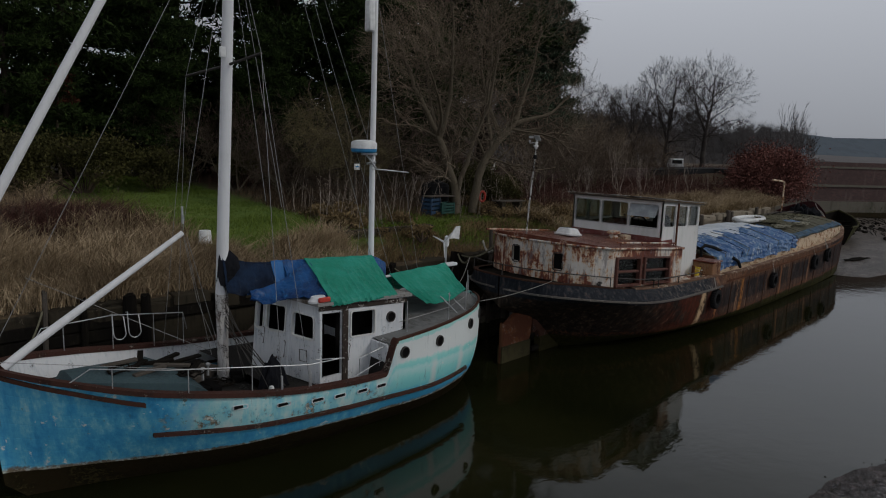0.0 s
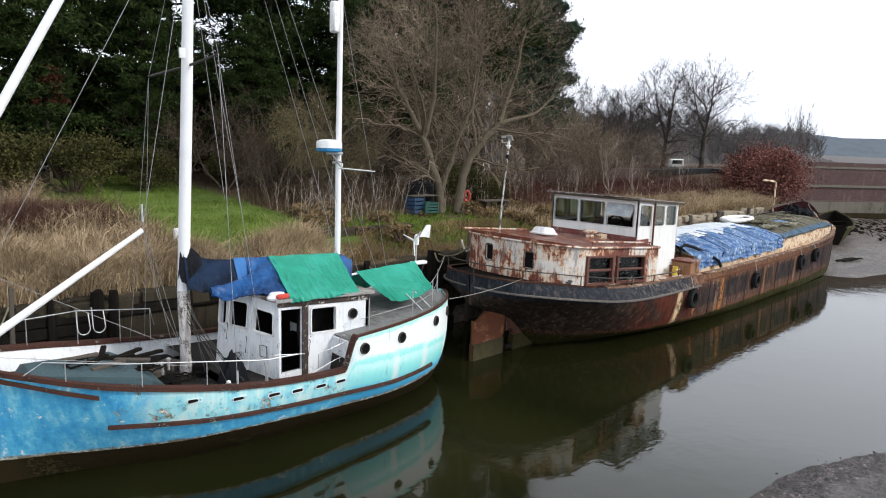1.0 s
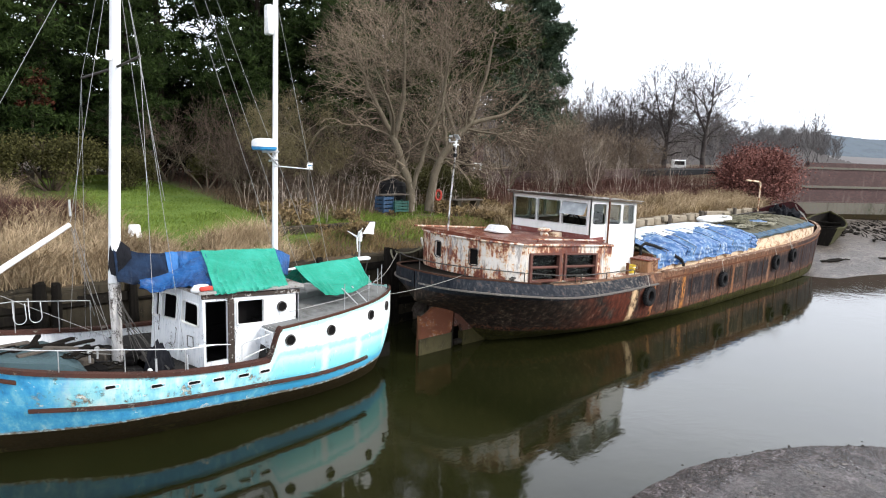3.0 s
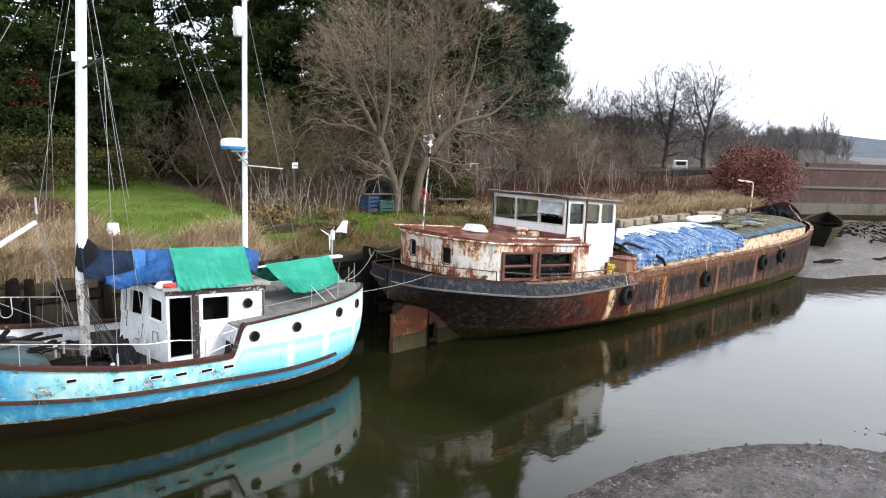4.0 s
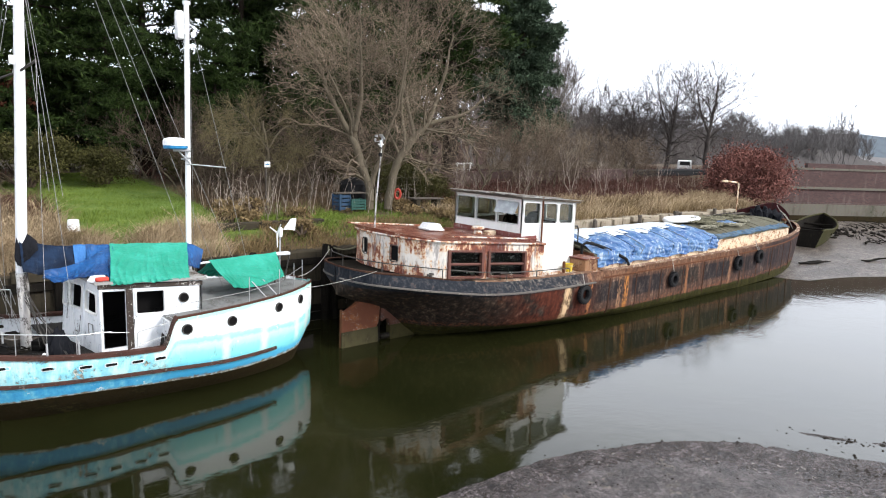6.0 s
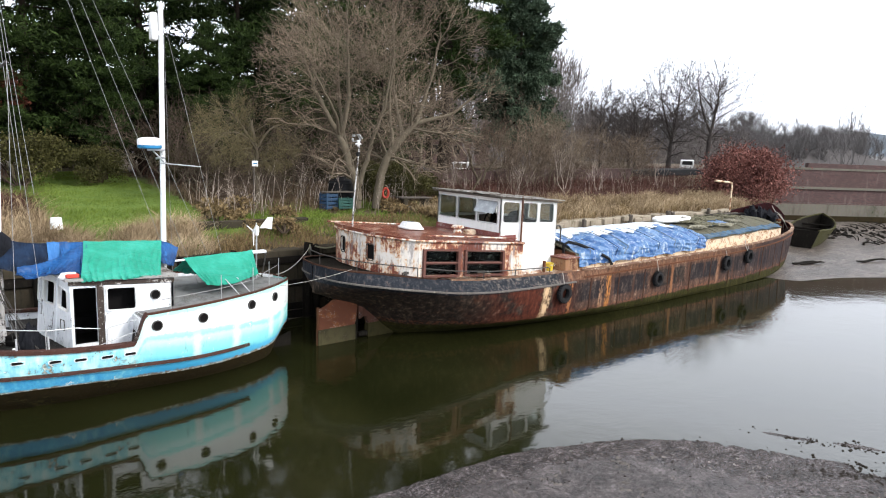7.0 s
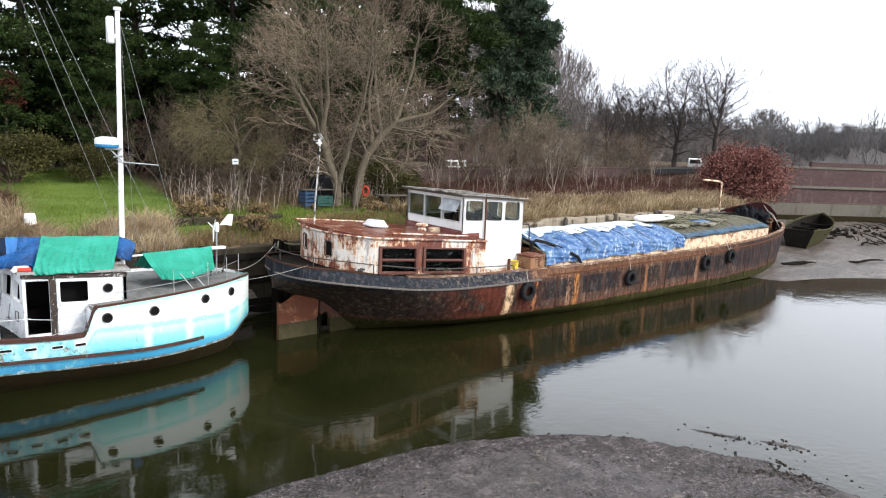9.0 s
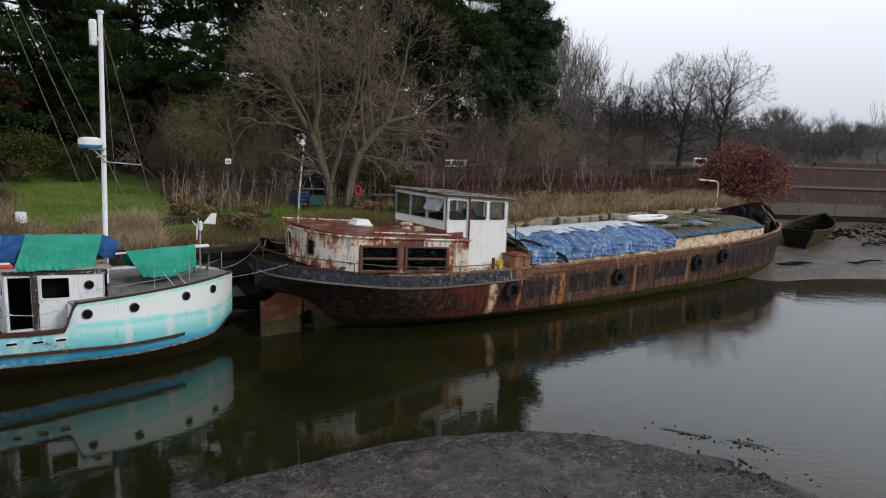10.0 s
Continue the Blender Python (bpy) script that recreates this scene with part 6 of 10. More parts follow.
G_FLARE = [(14.25, 0.92), (15.5, 0.85), (17.0, 0.62), (19.0, 0.33), (21.0, 0.13), (23.0, 0.04), (25.0, 0.0), (41.0, 0.0), (44.0, 0.05), (46.5, 0.22), (47.7, 0.4)]
G_WATER = [(14.25, 0.0), (16.6, 0.0), (17.2, 0.15), (19.3, 1.0), (22.7, 1.95), (27.7, 2.6), (34.0, 2.66), (40.0, 2.6), (42.5, 2.15), (44.5, 1.5), (46.0, 0.6), (46.7, 0.0), (47.7, 0.0)]


def g_side(x, z):
    """Half-breadth at a height: a fine run aft under a broad counter, wall sides amidships, bluff bow."""
    top, keel, w = along(x, G_RAIL) - 0.38 * (1 - smooth(22, 27, x)), along(x, G_KEEL), along(x, G_HALF)
    zc = 0.35
    t = min(1.0, max(0.0, (z - zc) / (top - zc)))
    high = w * (1 - along(x, G_FLARE) * (1 - t) ** 1.5) * (0.975 + 0.025 * t)
    wl = min(high, max(0.0, along(x, G_WATER)))
    full = high if z >= zc else wl + (high - wl) * (max(0.0, z) / zc) ** 0.8 if z >= 0 else wl * max(0.0, 1 + 0.9 * z)
    v = min(1.0, max(0.0, (z - keel) / (top - keel)))
    k = max(smooth(19.5, 16.6, x), smooth(46.2, 47.3, x))
    rail = along(x, G_RAIL)
    lean = 0.36 * smooth(26, 21, x) * smooth(14.3, 15.6, x) * min(1.0, max(0.0, (z - rail + 0.36) / 0.36))
    return max(0.0, full * (1 - k) + k * w * v**0.85 - lean)


def build_barge():
    barge = thing("barge", (30.0, 12.4, -0.7), "old steel barge, rust-streaked black and red, moored at the quay", "barge")
    xs = sorted({*[GX0 + (GX1 - GX0) * k / 64 for k in range(65)], *[GX0 + 2.5 * (k / 14) ** 2 for k in range(15)], *[GX1 - 4.0 * (k / 14) ** 2 for k in range(15)]})
    n = 16
    bm = bmesh.new()
    for side in (1, -1):
        rows = []
        for x in xs:
            a, b = along(x, G_KEEL), along(x, G_RAIL)
            dent = 0.03 * noise.noise(Vector((x * 0.9, side, 0)))
            rows.append([Vector((x, GY - side * (g_side(x, a + (b - a) * j / n) + dent * math.sin(math.pi * j / n)), a + (b - a) * j / n)) for j in range(n + 1)])
        loft(bm, rows, uv=lambda i, j: ((xs[i] - GX0) / (GX1 - GX0), (rows[i][j].z + 0.7) / (rows[i][n].z + 0.7)))
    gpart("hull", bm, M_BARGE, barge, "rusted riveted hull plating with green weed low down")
    # rubbing bands and the rail
    for side in (1, -1):
        for drop, proud, h, x0, x1, mat, name in ((0.0, 0.03, 0.028, 14.25, 17.6, M_RIB, "gunwale"), (0.0, 0.03, 0.028, 17.6, 24.0, M_GUNWALE, "gunwale"), (0.0, 0.04, 0.032, 24.0, 47.7, M_GUNWALE, "gunwale"), (0.36, 0.06, 0.030, 14.26, 24.0, M_BAND, "rubbing_band"), (0.24, 0.045, 0.03, 24.0, 47.6, M_RUST, "rubbing_band")):
            bm = bmesh.new()
            rows = []
            for x in xs:
                if not x0 <= x <= x1:
                    continue
                z = along(x, G_RAIL) - drop
                y = GY - side * g_side(x, z)
                rows.append([Vector((x, y + side * 0.02, z - h)), Vector((x, y - side * proud, z - h * 0.7)), Vector((x, y - side * proud, z + h * 0.7)), Vector((x, y + side * (0.16 if drop == 0 else 0.02), z + h))])
            loft(bm, rows, close=True)
            gpart(name, bm, mat, barge, "rusty steel edge band" if mat is not M_BAND else "worn grey rubbing band")
    # plating seams on the near side
    for x in (24.6, 26.4, 28.2, 30.0, 31.8, 33.6, 35.4, 37.2, 39.0, 40.8, 42.4):
        bm = bmesh.new()
        rows = []
        for k in range(9):
            z = 0.25 + (along(x, G_RAIL) - 0.30 - 0.25) * k / 8
            y = GY - g_side(x, z)
            rows.append([Vector((x - 0.035, y, z)), Vector((x - 0.03, y - 0.014, z)), Vector((x + 0.03, y - 0.014, z)), Vector((x + 0.035, y, z))])
        loft(bm, rows)
        gpart("plate_seam", bm, M_RIB, barge)
    # decks
    for name, x0, x1, drop, mat, lab in (("stern_deck", 14.4, 17.6, 0.06, M_WOODBK, "dark littered stern deck"), ("aft_deck", 17.6, 24.2, 0.02, M_RUSTWHITE, "pale rust-stained aft deck"), ("side_deck", 24.2, 42.5, 0.14, M_ORANGE, "rusty side deck"), ("fore_deck", 42.5, 47.3, 0.75, M_WOODBK, "dark littered foredeck")):
        bm = bmesh.new()
        rows = []
        for k in range(30):
            x = x0 + (x1 - x0) * k / 29
            w = max(0.02, g_side(x, along(x, G_RAIL)) - 0.06)
            rows.append([Vector((x, GY + w * q, along(x, G_RAIL) - drop)) for q in (-1, -0.5, 0, 0.5, 1)])
        loft(bm, rows)
        gpart(name, bm, mat, barge, lab)
    rise = [(42.3, 0.0), (43.4, 0.55), (44.5, 0.88), (46.0, 1.10), (47.0, 1.16), (47.45, 0.8), (47.7, 0.3)]
    for side in (1, -1):
        bm = bmesh.new()
        rows = []
        for x in [v for v in xs if v > 42.3]:
            w = max(0.01, g_side(x, along(x, G_RAIL)) - 0.06)
            z = along(x, G_RAIL)
            up = along(x, rise) if side < 0 else 0.02
            rows.append([Vector((x, GY - side * w, z - 0.8)), Vector((x, GY - side * w, z + up)), Vector((x, GY - side * (w + 0.09), z + up)), Vector((x, GY - side * (w + 0.07), z - 0.02))])
        loft(bm, rows)
        gpart("bow_bulwark", bm, M_MAROON, barge, "dark maroon inner face of the bow bulwark")
    # rudder and stern frame
    bm = bmesh.new()
    q = [(14.46, -0.7), (15.78, -0.7), (15.78, 0.50), (15.84, 0.62), (15.90, 1.36), (15.60, 1.42), (15.25, 1.44), (14.98, 1.38), (14.72, 1.22), (14.58, 1.16), (14.46, 1.17)]

    def blade(q, half):
        """A plate with softened edges, its outline in the plane of the keel."""
        bm = bmesh.new()
        mid = Vector((sum(x for x, z in q) / len(q), 0, sum(z for x, z in q) / len(q)))
        rows = [[Vector((x, 12.0 + o, z)).lerp(Vector((mid.x, 12.0 + o, mid.z)), f) for x, z in q] for o, f in ((-half, 0.05), (-half * 0.6, 0.0), (half * 0.6, 0.0), (half, 0.05))]
        vs = loft(bm, rows, close=True)
        bm.faces.new(vs[0])
        bm.faces.new(vs[-1][::-1])
        return bm

    rud = gpart("rudder", blade(q, 0.08), M_RUDDER, barge, "big rust-orange rudder blade with a rounded top")
    bm = bmesh.new()
    tube(bm, [(14.46, 12.0, -0.7), (14.46, 12.0, 1.20)], 0.05, 8)
    gpart("edge_bar", bm, M_RUST, rud, "rusty bar along the rudder edge")
    bm = bmesh.new()
    box(bm, 14.44, 15.80, 11.905, 12.095, -0.7, 0.50, 0.01)
    gpart("weed_foot", bm, M_WEEDFOOT, rud, "olive weed on the rudder foot")
    # deadwood that carries the propeller aperture and runs into the hull
    gpart("deadwood", blade([(15.92, 0.66), (16.05, 0.74), (16.22, 0.66), (16.28, 0.46), (19.6, 0.46), (19.6, 1.1), (17.6, 1.35), (15.92, 1.50)], 0.11), M_DEADWOOD, barge, "rust and black plating above the propeller opening")
    bm = bmesh.new()
    rows = []
    for i in range(15):
        x = 16.28 + 2.6 * i / 14
        w = 0.10 + 0.05 * i / 14
        rows.append([Vector((x, 12.0 + e * (w + o), z)) for e, o, z in ((-1, -0.05, -0.8), (-1, 0.0, -0.1), (-1, 0.02, 0.38), (-1, -0.02, 0.47), (1, -0.02, 0.47), (1, 0.02, 0.38), (1, -0.05, -0.8))])
    vs = loft(bm, rows, close=True)
    bm.faces.new(vs[0])
    gpart("skeg", bm, M_SKEG, barge, "olive weeded skeg at the waterline")
    bm = bmesh.new()
    tube(bm, [(15.86, 12.0, -0.6), (15.88, 12.0, 0.7)], 0.05, 8)
    lathe(bm, (16.10, 12.0, 0.12), [(0.0, -0.2), (0.08, -0.16), (0.10, 0.0), (0.09, 0.2)], 10, "x")
    gpart("stern_frame", bm, M_WOODBK, barge, "dark stern post and propeller boss")
    # deckhouse aft: a bowed stern face, flat sides, sloping with the sheer
    rz = lambda x: 3.52 - 0.085 * (x - 15.7)
    bz = lambda x: along(x, G_RAIL) - 0.03
    half = 2.2
    curve = [(15.60, 0.0), (15.66, 0.75), (15.86, 1.35), (16.22, 1.85), (16.72, half)]
    plan = [(x, GY + w) for x, w in curve[::-1]] + [(x, GY - w) for x, w in curve[1:]]
    plan = [(21.35, GY + half)] + plan + [(21.35, GY - half)]
    holes = {}
    for i in range(len(plan) - 1):
        a, b = plan[i], plan[i + 1]
        length = math.dist(a, b)
        hs = []
        mid_y = (a[1] + b[1]) / 2
        if i == len(plan) - 2:
            hs = [(0.22, 1.56, 0.10, 0.86), (1.93, 3.58, 0.10, 0.86)]
        elif abs(mid_y - 12.37) < 0.2:
            hs = [(0.12, 0.38, 0.40, 0.86)]
        elif abs(mid_y - 10.95) < 0.2:
            hs = [(0.10, 0.36, 0.36, 0.82)]
        bm = bmesh.new()
        panel(bm, b, a, (bz(b[0]), bz(a[0])), (rz(b[0]), rz(a[0])), -0.06, [(length - h[1], length - h[0], h[2], h[3]) for h in hs])
        wallp = gpart("deckhouse_wall", bm, M_RUSTWHITE, barge, "white paint bleeding rust on the deckhouse wall")
        d = (Vector(b) - Vector(a)) / length
        for h in hs:
            c = Vector(a) + d * (h[0] + h[1]) / 2
            k = (h[0] + h[1]) / 2 / length
            zz = bz(a[0]) * (1 - k) + bz(b[0]) * k
            span = (rz(a[0]) - bz(a[0])) * (1 - k) + (rz(b[0]) - bz(b[0])) * k
            top = max(rz(a[0]) - bz(a[0]), rz(b[0]) - bz(b[0]))
            h0, h1 = h[2] / top * span + zz, h[3] / top * span + zz
            d3 = Vector((d.x, d.y, (rz(b[0]) - rz(a[0])) / length))
            out = Vector((d.y, -d.x, 0))
            big = h[1] - h[0] > 1
            bm = bmesh.new()
            hoop(bm, Vector((c.x, c.y, (h0 + h1) / 2)), d3, (0, 0, 1), (h[1] - h[0]) / 2 + 0.02, (h1 - h0) / 2 + 0.02, 0.02 if big else 0.09, 0.075 if big else 0.02)
            fr = gpart("window_frame", bm, M_FRAMEBR if big else M_DKSTEEL, wallp, "brown wooden window frame" if big else "dark rounded window rim")
            bm = bmesh.new()
            ctr = Vector((c.x, c.y, (h0 + h1) / 2)) - Vector((-out.x, -out.y, 0)) * -0.045
            w2, hh = (h[1] - h[0]) / 2, (h1 - h0) / 2
            loft(bm, [[ctr + d3.normalized() * p * w2 + Vector((0, 0, r * hh)) + out * o for p, r in ((-1, -1), (1, -1), (1, 1), (-1, 1))] for o in (0.0, 0.006)], close=True)
            bmesh.ops.holes_fill(bm, edges=bm.edges)
            gpart("pane", bm, M_PANE if big else M_BLACK, fr)
            if big:
                bm = bmesh.new()
                p0, p1 = Vector((c.x, c.y, (h0 + h1) / 2)) - d3.normalized() * w2, Vector((c.x, c.y, (h0 + h1) / 2)) + d3.normalized() * w2
                tube(bm, [p0, p1], 0.045, 6)
                gpart("glazing_bar", bm, M_FRAMEBR, fr, "brown cross bar")
    bm = bmesh.new()
    over = [(x - 0.06 if x < 21 else x + 0.02, GY + (y - GY) * 1.025) for x, y in plan]
    cx = [(21.37, y) for y in np.linspace(GY - half, GY + half, 5)[1:-1]]
    slab(bm, over + cx, lambda x, y: rz(x) + 0.004, lambda x, y: rz(x) + 0.07 + 0.10 * (1 - ((y - GY) / half) ** 2))
    roof = gpart("deckhouse_roof", bm, M_RUSTROOF, barge, "flaking rust-red deckhouse roof")
    for i in range(len(plan) - 1):
        a, b = plan[i], plan[i + 1]
        bm = bmesh.new()
        tube(bm, [(a[0] - 0.04, GY + (a[1] - GY) * 1.02, rz(a[0]) + 0.03), (b[0] - 0.04, GY + (b[1] - GY) * 1.02, rz(b[0]) + 0.03)], 0.038, 6)
        gpart("roof_edge", bm, M_RUSTWHITE, roof, "white and rust roof edge moulding")
    bm = bmesh.new()
    box(bm, 17.4, 21.2, GY - 1.75, GY + 1.75, 1.80, 1.86)
    gpart("cabin_floor", bm, M_BLACK, barge, "dark cabin interior floor")
    bm = bmesh.new()
    box(bm, 17.5, 20.5, GY - 0.4, GY - 0.3, 1.86, 3.0)
    gpart("cabin_partition", bm, M_WOODBK, barge, "added dark panel inside the cabin")
    # black panels added behind the windows, painting the cabin as unlit
    for x0, x1, y0, y1 in ((16.8, 21.25, GY - 1.815, GY - 1.785), (16.75, 16.8, GY - 2.1, GY - 1.82), (21.22, 21.28, GY - 2.12, GY - 1.82)):
        bm = bmesh.new()
        box(bm, x0, x1, y0, y1, 1.9, 3.0)
        gpart("lining", bm, M_BLACK, barge, "added black panel behind the windows, for an unlit inside")
    # rail on the roof edge
    bm = bmesh.new()
    tube(bm, [(17.3, GY - 1.98, rz(17.3) + 0.17), (21.2, GY - 1.98, rz(21.2) + 0.17)], 0.025, 7)
    for x in (17.5, 18.9, 20.2, 21.1):
        tube(bm, [(x, GY - 1.98, rz(x) + 0.05), (x, GY - 1.98, rz(x) + 0.17)], 0.015, 6)
    gpart("roof_rail", bm, M_RUSTWHITE, barge, "low pale rail along the roof")
    bm = bmesh.new()
    tube(bm, [(15.85, GY + 1.9, rz(15.8) + 0.12), (19.5, GY + 2.0, rz(19.5) + 0.13)], 0.03, 7)
    gpart("roof_rail", bm, M_RUSTWHITE, barge, "low pale rail along the roof")
    # wheelhouse
    wx0, wx1, hw = 20.60, 23.54, 1.76
    top = lambda x: 4.60 - 0.075 * (x - wx0)
    sill = lambda x: 3.66 - 0.06 * (x - wx0)
    zl = 1.86

    def band(a, b, hs, ta, tb, base, name="wheelhouse_wall"):
        bm = bmesh.new()
        panel(bm, a, b, base, (ta, tb), 0.06, hs)
        return gpart(name, bm, M_WHITE2, barge, "chalky white wheelhouse wall with windows")

    near_lights = [(0.10, 0.92, 1.92, 2.64), (1.06, 1.86, 1.93, 2.655), (1.99, 2.76, 1.945, 2.68)]
    fall = lambda u: (top(wx0 + u) - zl) / (top(wx0) - zl)
    near = band((wx0, GY - hw), (wx1, GY - hw), near_lights, top(wx0), top(wx1), zl)
    far = band((wx1, GY + hw), (wx0, GY + hw), [(wx1 - wx0 - u1, wx1 - wx0 - u0, h0, h1) for u0, u1, h0, h1 in near_lights[::-1]], top(wx1), top(wx0), zl)
    front = band((wx0, GY + hw), (wx0, GY - hw), [(0.12, 1.12, 0.52, 1.30), (1.22, 2.22, 0.53, 1.30), (2.32, 3.34, 0.54, 1.30)], top(wx0), top(wx0), 3.18)
    back = band((wx1, GY - hw), (wx1, GY + hw), [(0.3, 1.4, 1.83, 2.44), (1.9, 3.2, 1.83, 2.44)], top(wx1), top(wx1), zl)
    for par, items, y in ((near, near_lights, GY - hw), (far, near_lights, GY + hw)):
        for u0, u1, h0, h1 in items:
            bm = bmesh.new()
            f = fall((u0 + u1) / 2)
            h0, h1 = h0 * f, h1 * f
            hoop(bm, (wx0 + (u0 + u1) / 2, y, zl + (h0 + h1) / 2), (1, 0, -0.065), (0, 0, 1), (u1 - u0) / 2 + 0.004, (h1 - h0) / 2 + 0.004, 0.10, 0.018)
            fr = gpart("window_frame", bm, M_WHITE2, par, "white rounded window frame")
            bm = bmesh.new()
            box(bm, wx0 + u0, wx0 + u1, y + 0.03, y + 0.036, zl + h0 - 0.02, zl + h1)
            gpart("pane", bm, M_GLASS, fr)
    for y0, y1 in ((GY + hw - 1.12, GY + hw - 0.12), (GY + hw - 2.22, GY + hw - 1.22), (GY + hw - 3.34, GY + hw - 2.32)):
        bm = bmesh.new()
        hoop(bm, (wx0, (y0 + y1) / 2, 3.18 + 0.915), (0, -1, 0), (0, 0, 1), (y1 - y0) / 2 + 0.006, 0.39, 0.06, 0.022)
        fr = gpart("window_frame", bm, M_STEEL, front, "grey front window frame")
        bm = bmesh.new()
        if y0 < 11.0:
            loft(bm, [[Vector((wx0 + 0.02 - 0.20 * k + o, y, z)) for y, z, k in ((y0, 4.47, 0), (y1, 4.47, 0), (y1, 4.08, 1.2), (y0, 4.08, 1.2))] for o in (0.0, 0.006)], close=True)
            bmesh.ops.holes_fill(bm, edges=bm.edges)
        else:
            box(bm, wx0 + 0.03, wx0 + 0.036, y0, y1, 3.70, 4.48)
        gpart("pane", bm, M_GREYPANE if y0 < 11.0 else M_GLASS, fr)
    bm = bmesh.new()
    slab(bm, [(wx0 - 0.16, GY - hw - 0.10), (wx1 + 0.16, GY - hw - 0.10), (wx1 + 0.16, GY + hw + 0.10), (wx0 - 0.16, GY + hw + 0.10)], lambda x, y: top(x) + 0.004, lambda x, y: top(x) + 0.05)
    roof2 = gpart("wheelhouse_roof", bm, M_WOODGY, barge, "grey mossy wheelhouse roof")
    rr = random.Random(8)
    for k in range(13):
        y = GY - hw + 0.02 + k * 0.295
        bm = bmesh.new()
        v = box(bm, wx0 - 0.14 - 0.12 * rr.random(), wx1 + 0.08 + 0.22 * rr.random(), y - 0.14, y + rr.uniform(0.09, 0.15), 0.0, 0.025)
        lift = rr.uniform(0.0, 0.035)
        for q in v:
            q.co.z += top(q.co.x) + 0.054 + lift + 0.02 * rr.random()
        gpart("roof_board", bm, M_ROOFGY if k % 3 == 0 else M_WOODGY, roof2)
    bm = bmesh.new()
    box(bm, wx0 + 0.1, wx1 - 0.1, GY - hw + 0.1, GY + hw - 0.1, 2.5, 2.56)
    gpart("wheelhouse_floor", bm, M_BLACK, barge)
    # panels added below the windows so the inside reads as unlit
    for x0, x1, y0, y1 in ((wx0 + 0.09, wx1 - 0.09, GY + hw - 0.10, GY + hw - 0.075), (wx1 - 0.10, wx1 - 0.075, GY - hw + 0.09, GY + hw - 0.11), (wx0 + 0.09, wx0 + 0.11, GY - hw + 0.09, GY + hw - 0.11)):
        bm = bmesh.new()
        box(bm, x0, x1, y0, y1, 2.56, 3.62)
        gpart("wheelhouse_lining", bm, M_DARKINSIDE, barge, "added dark panel for the unlit inside of the wheelhouse")
    bm = bmesh.new()
    box(bm, wx0 + 0.12, wx0 + 0.50, GY - 1.2, GY + 1.2, 3.30, 3.46, 0.02)
    gpart("dashboard", bm, M_DARKINSIDE, barge, "dark wheelhouse shelf")
    for dx, dy, w in ((0.28, -0.7, 0.10), (0.30, 0.35, 0.08), (0.26, 0.9, 0.12)):
        bm = bmesh.new()
        box(bm, wx0 + dx - w, wx0 + dx + w, GY + dy - w, GY + dy + w, 3.464, 3.58, 0.02, Matrix.Rotation(dy, 4, "Z"))
        gpart("shelf_clutter", bm, M_PLASTIC, barge, "pale clutter on the wheelhouse shelf")
    bm = bmesh.new()
    hoop(bm, (22.2, GY - 0.95, 3.62), (0.35, -0.94, 0), (0, 0, 1), 0.16, 0.28, 0.15, 0.16)
    gpart("helm_seat_back", bm, M_BLACKCLOTH, barge, "dark padded helm seat back")
    bm = bmesh.new()
    lathe(bm, (21.35, GY - 0.5, 3.62), [(0.34, -0.025), (0.39, -0.02), (0.39, 0.02), (0.34, 0.025), (0.33, 0.0), (0.34, -0.025)], 22, "x")
    for k in range(4):
        a = k * math.pi / 4
        tube(bm, [(21.35, GY - 0.5 + 0.36 * math.cos(a), 3.62 + 0.36 * math.sin(a)), (21.35, GY - 0.5 - 0.36 * math.cos(a), 3.62 - 0.36 * math.sin(a))], 0.014, 5)
    gpart("steering_wheel", bm, M_BLACK, barge, "dark steering wheel")
    bm = bmesh.new()
    tube(bm, [(21.59, GY - hw - 0.07, 3.02), (21.59, GY - hw - 0.07, 4.66)], 0.035, 8)
    gpart("exhaust_pipe", bm, M_RUST, barge, "rust-brown upright pipe")
    bm = bmesh.new()
    box(bm, wx0 - 0.05, 21.36, GY - hw - 0.045, GY - hw - 0.004, 3.10, 3.32, 0.01)
    gpart("kick_board", bm, M_KICK, barge, "red painted base board")
    bm = bmesh.new()
    box(bm, wx0 - 0.05, wx0 - 0.004, GY - hw, GY + hw, 3.12, 3.42, 0.01)
    gpart("kick_board", bm, M_KICK, barge, "red painted base board")
    bm = bmesh.new()
    slab(bm, [(21.36, GY - half), (22.1, GY - half + 0.2), (22.1, GY - hw), (21.36, GY - hw)], 1.9, 1.98)
    gpart("step", bm, M_RUSTWHITE, barge)
    # things fixed on the roof
    bm = bmesh.new()
    rows = []
    for h, w, l in ((0.0, 0.36, 0.38), (0.05, 0.37, 0.39), (0.07, 0.32, 0.34), (0.20, 0.26, 0.27), (0.23, 0.22, 0.24), (0.235, 0.0, 0.0)):
        ring = [(math.copysign(abs(math.cos(a)) ** 0.35, math.cos(a)), math.copysign(abs(math.sin(a)) ** 0.35, math.sin(a))) for a in np.linspace(0, 2 * math.pi, 33)[:-1]]
        rows.append([Vector((18.35 + l * c, 12.45 + w * s, rz(18.35 + l * c) + 0.13 + h)) for c, s in ring])
    loft(bm, rows, close=True)
    sky_hatch = gpart("skylight", bm, M_PLASTIC, barge, "white moulded roof hatch")
    bm = bmesh.new()
    v = box(bm, 18.19, 18.51, 12.30, 12.60, 0, 0.012, 0.004)
    for q in v:
        q.co.z += rz(q.co.x) + 0.366
    gpart("pane", bm, M_GREYPANE, sky_hatch, "grey roof light")
    bm = bmesh.new()
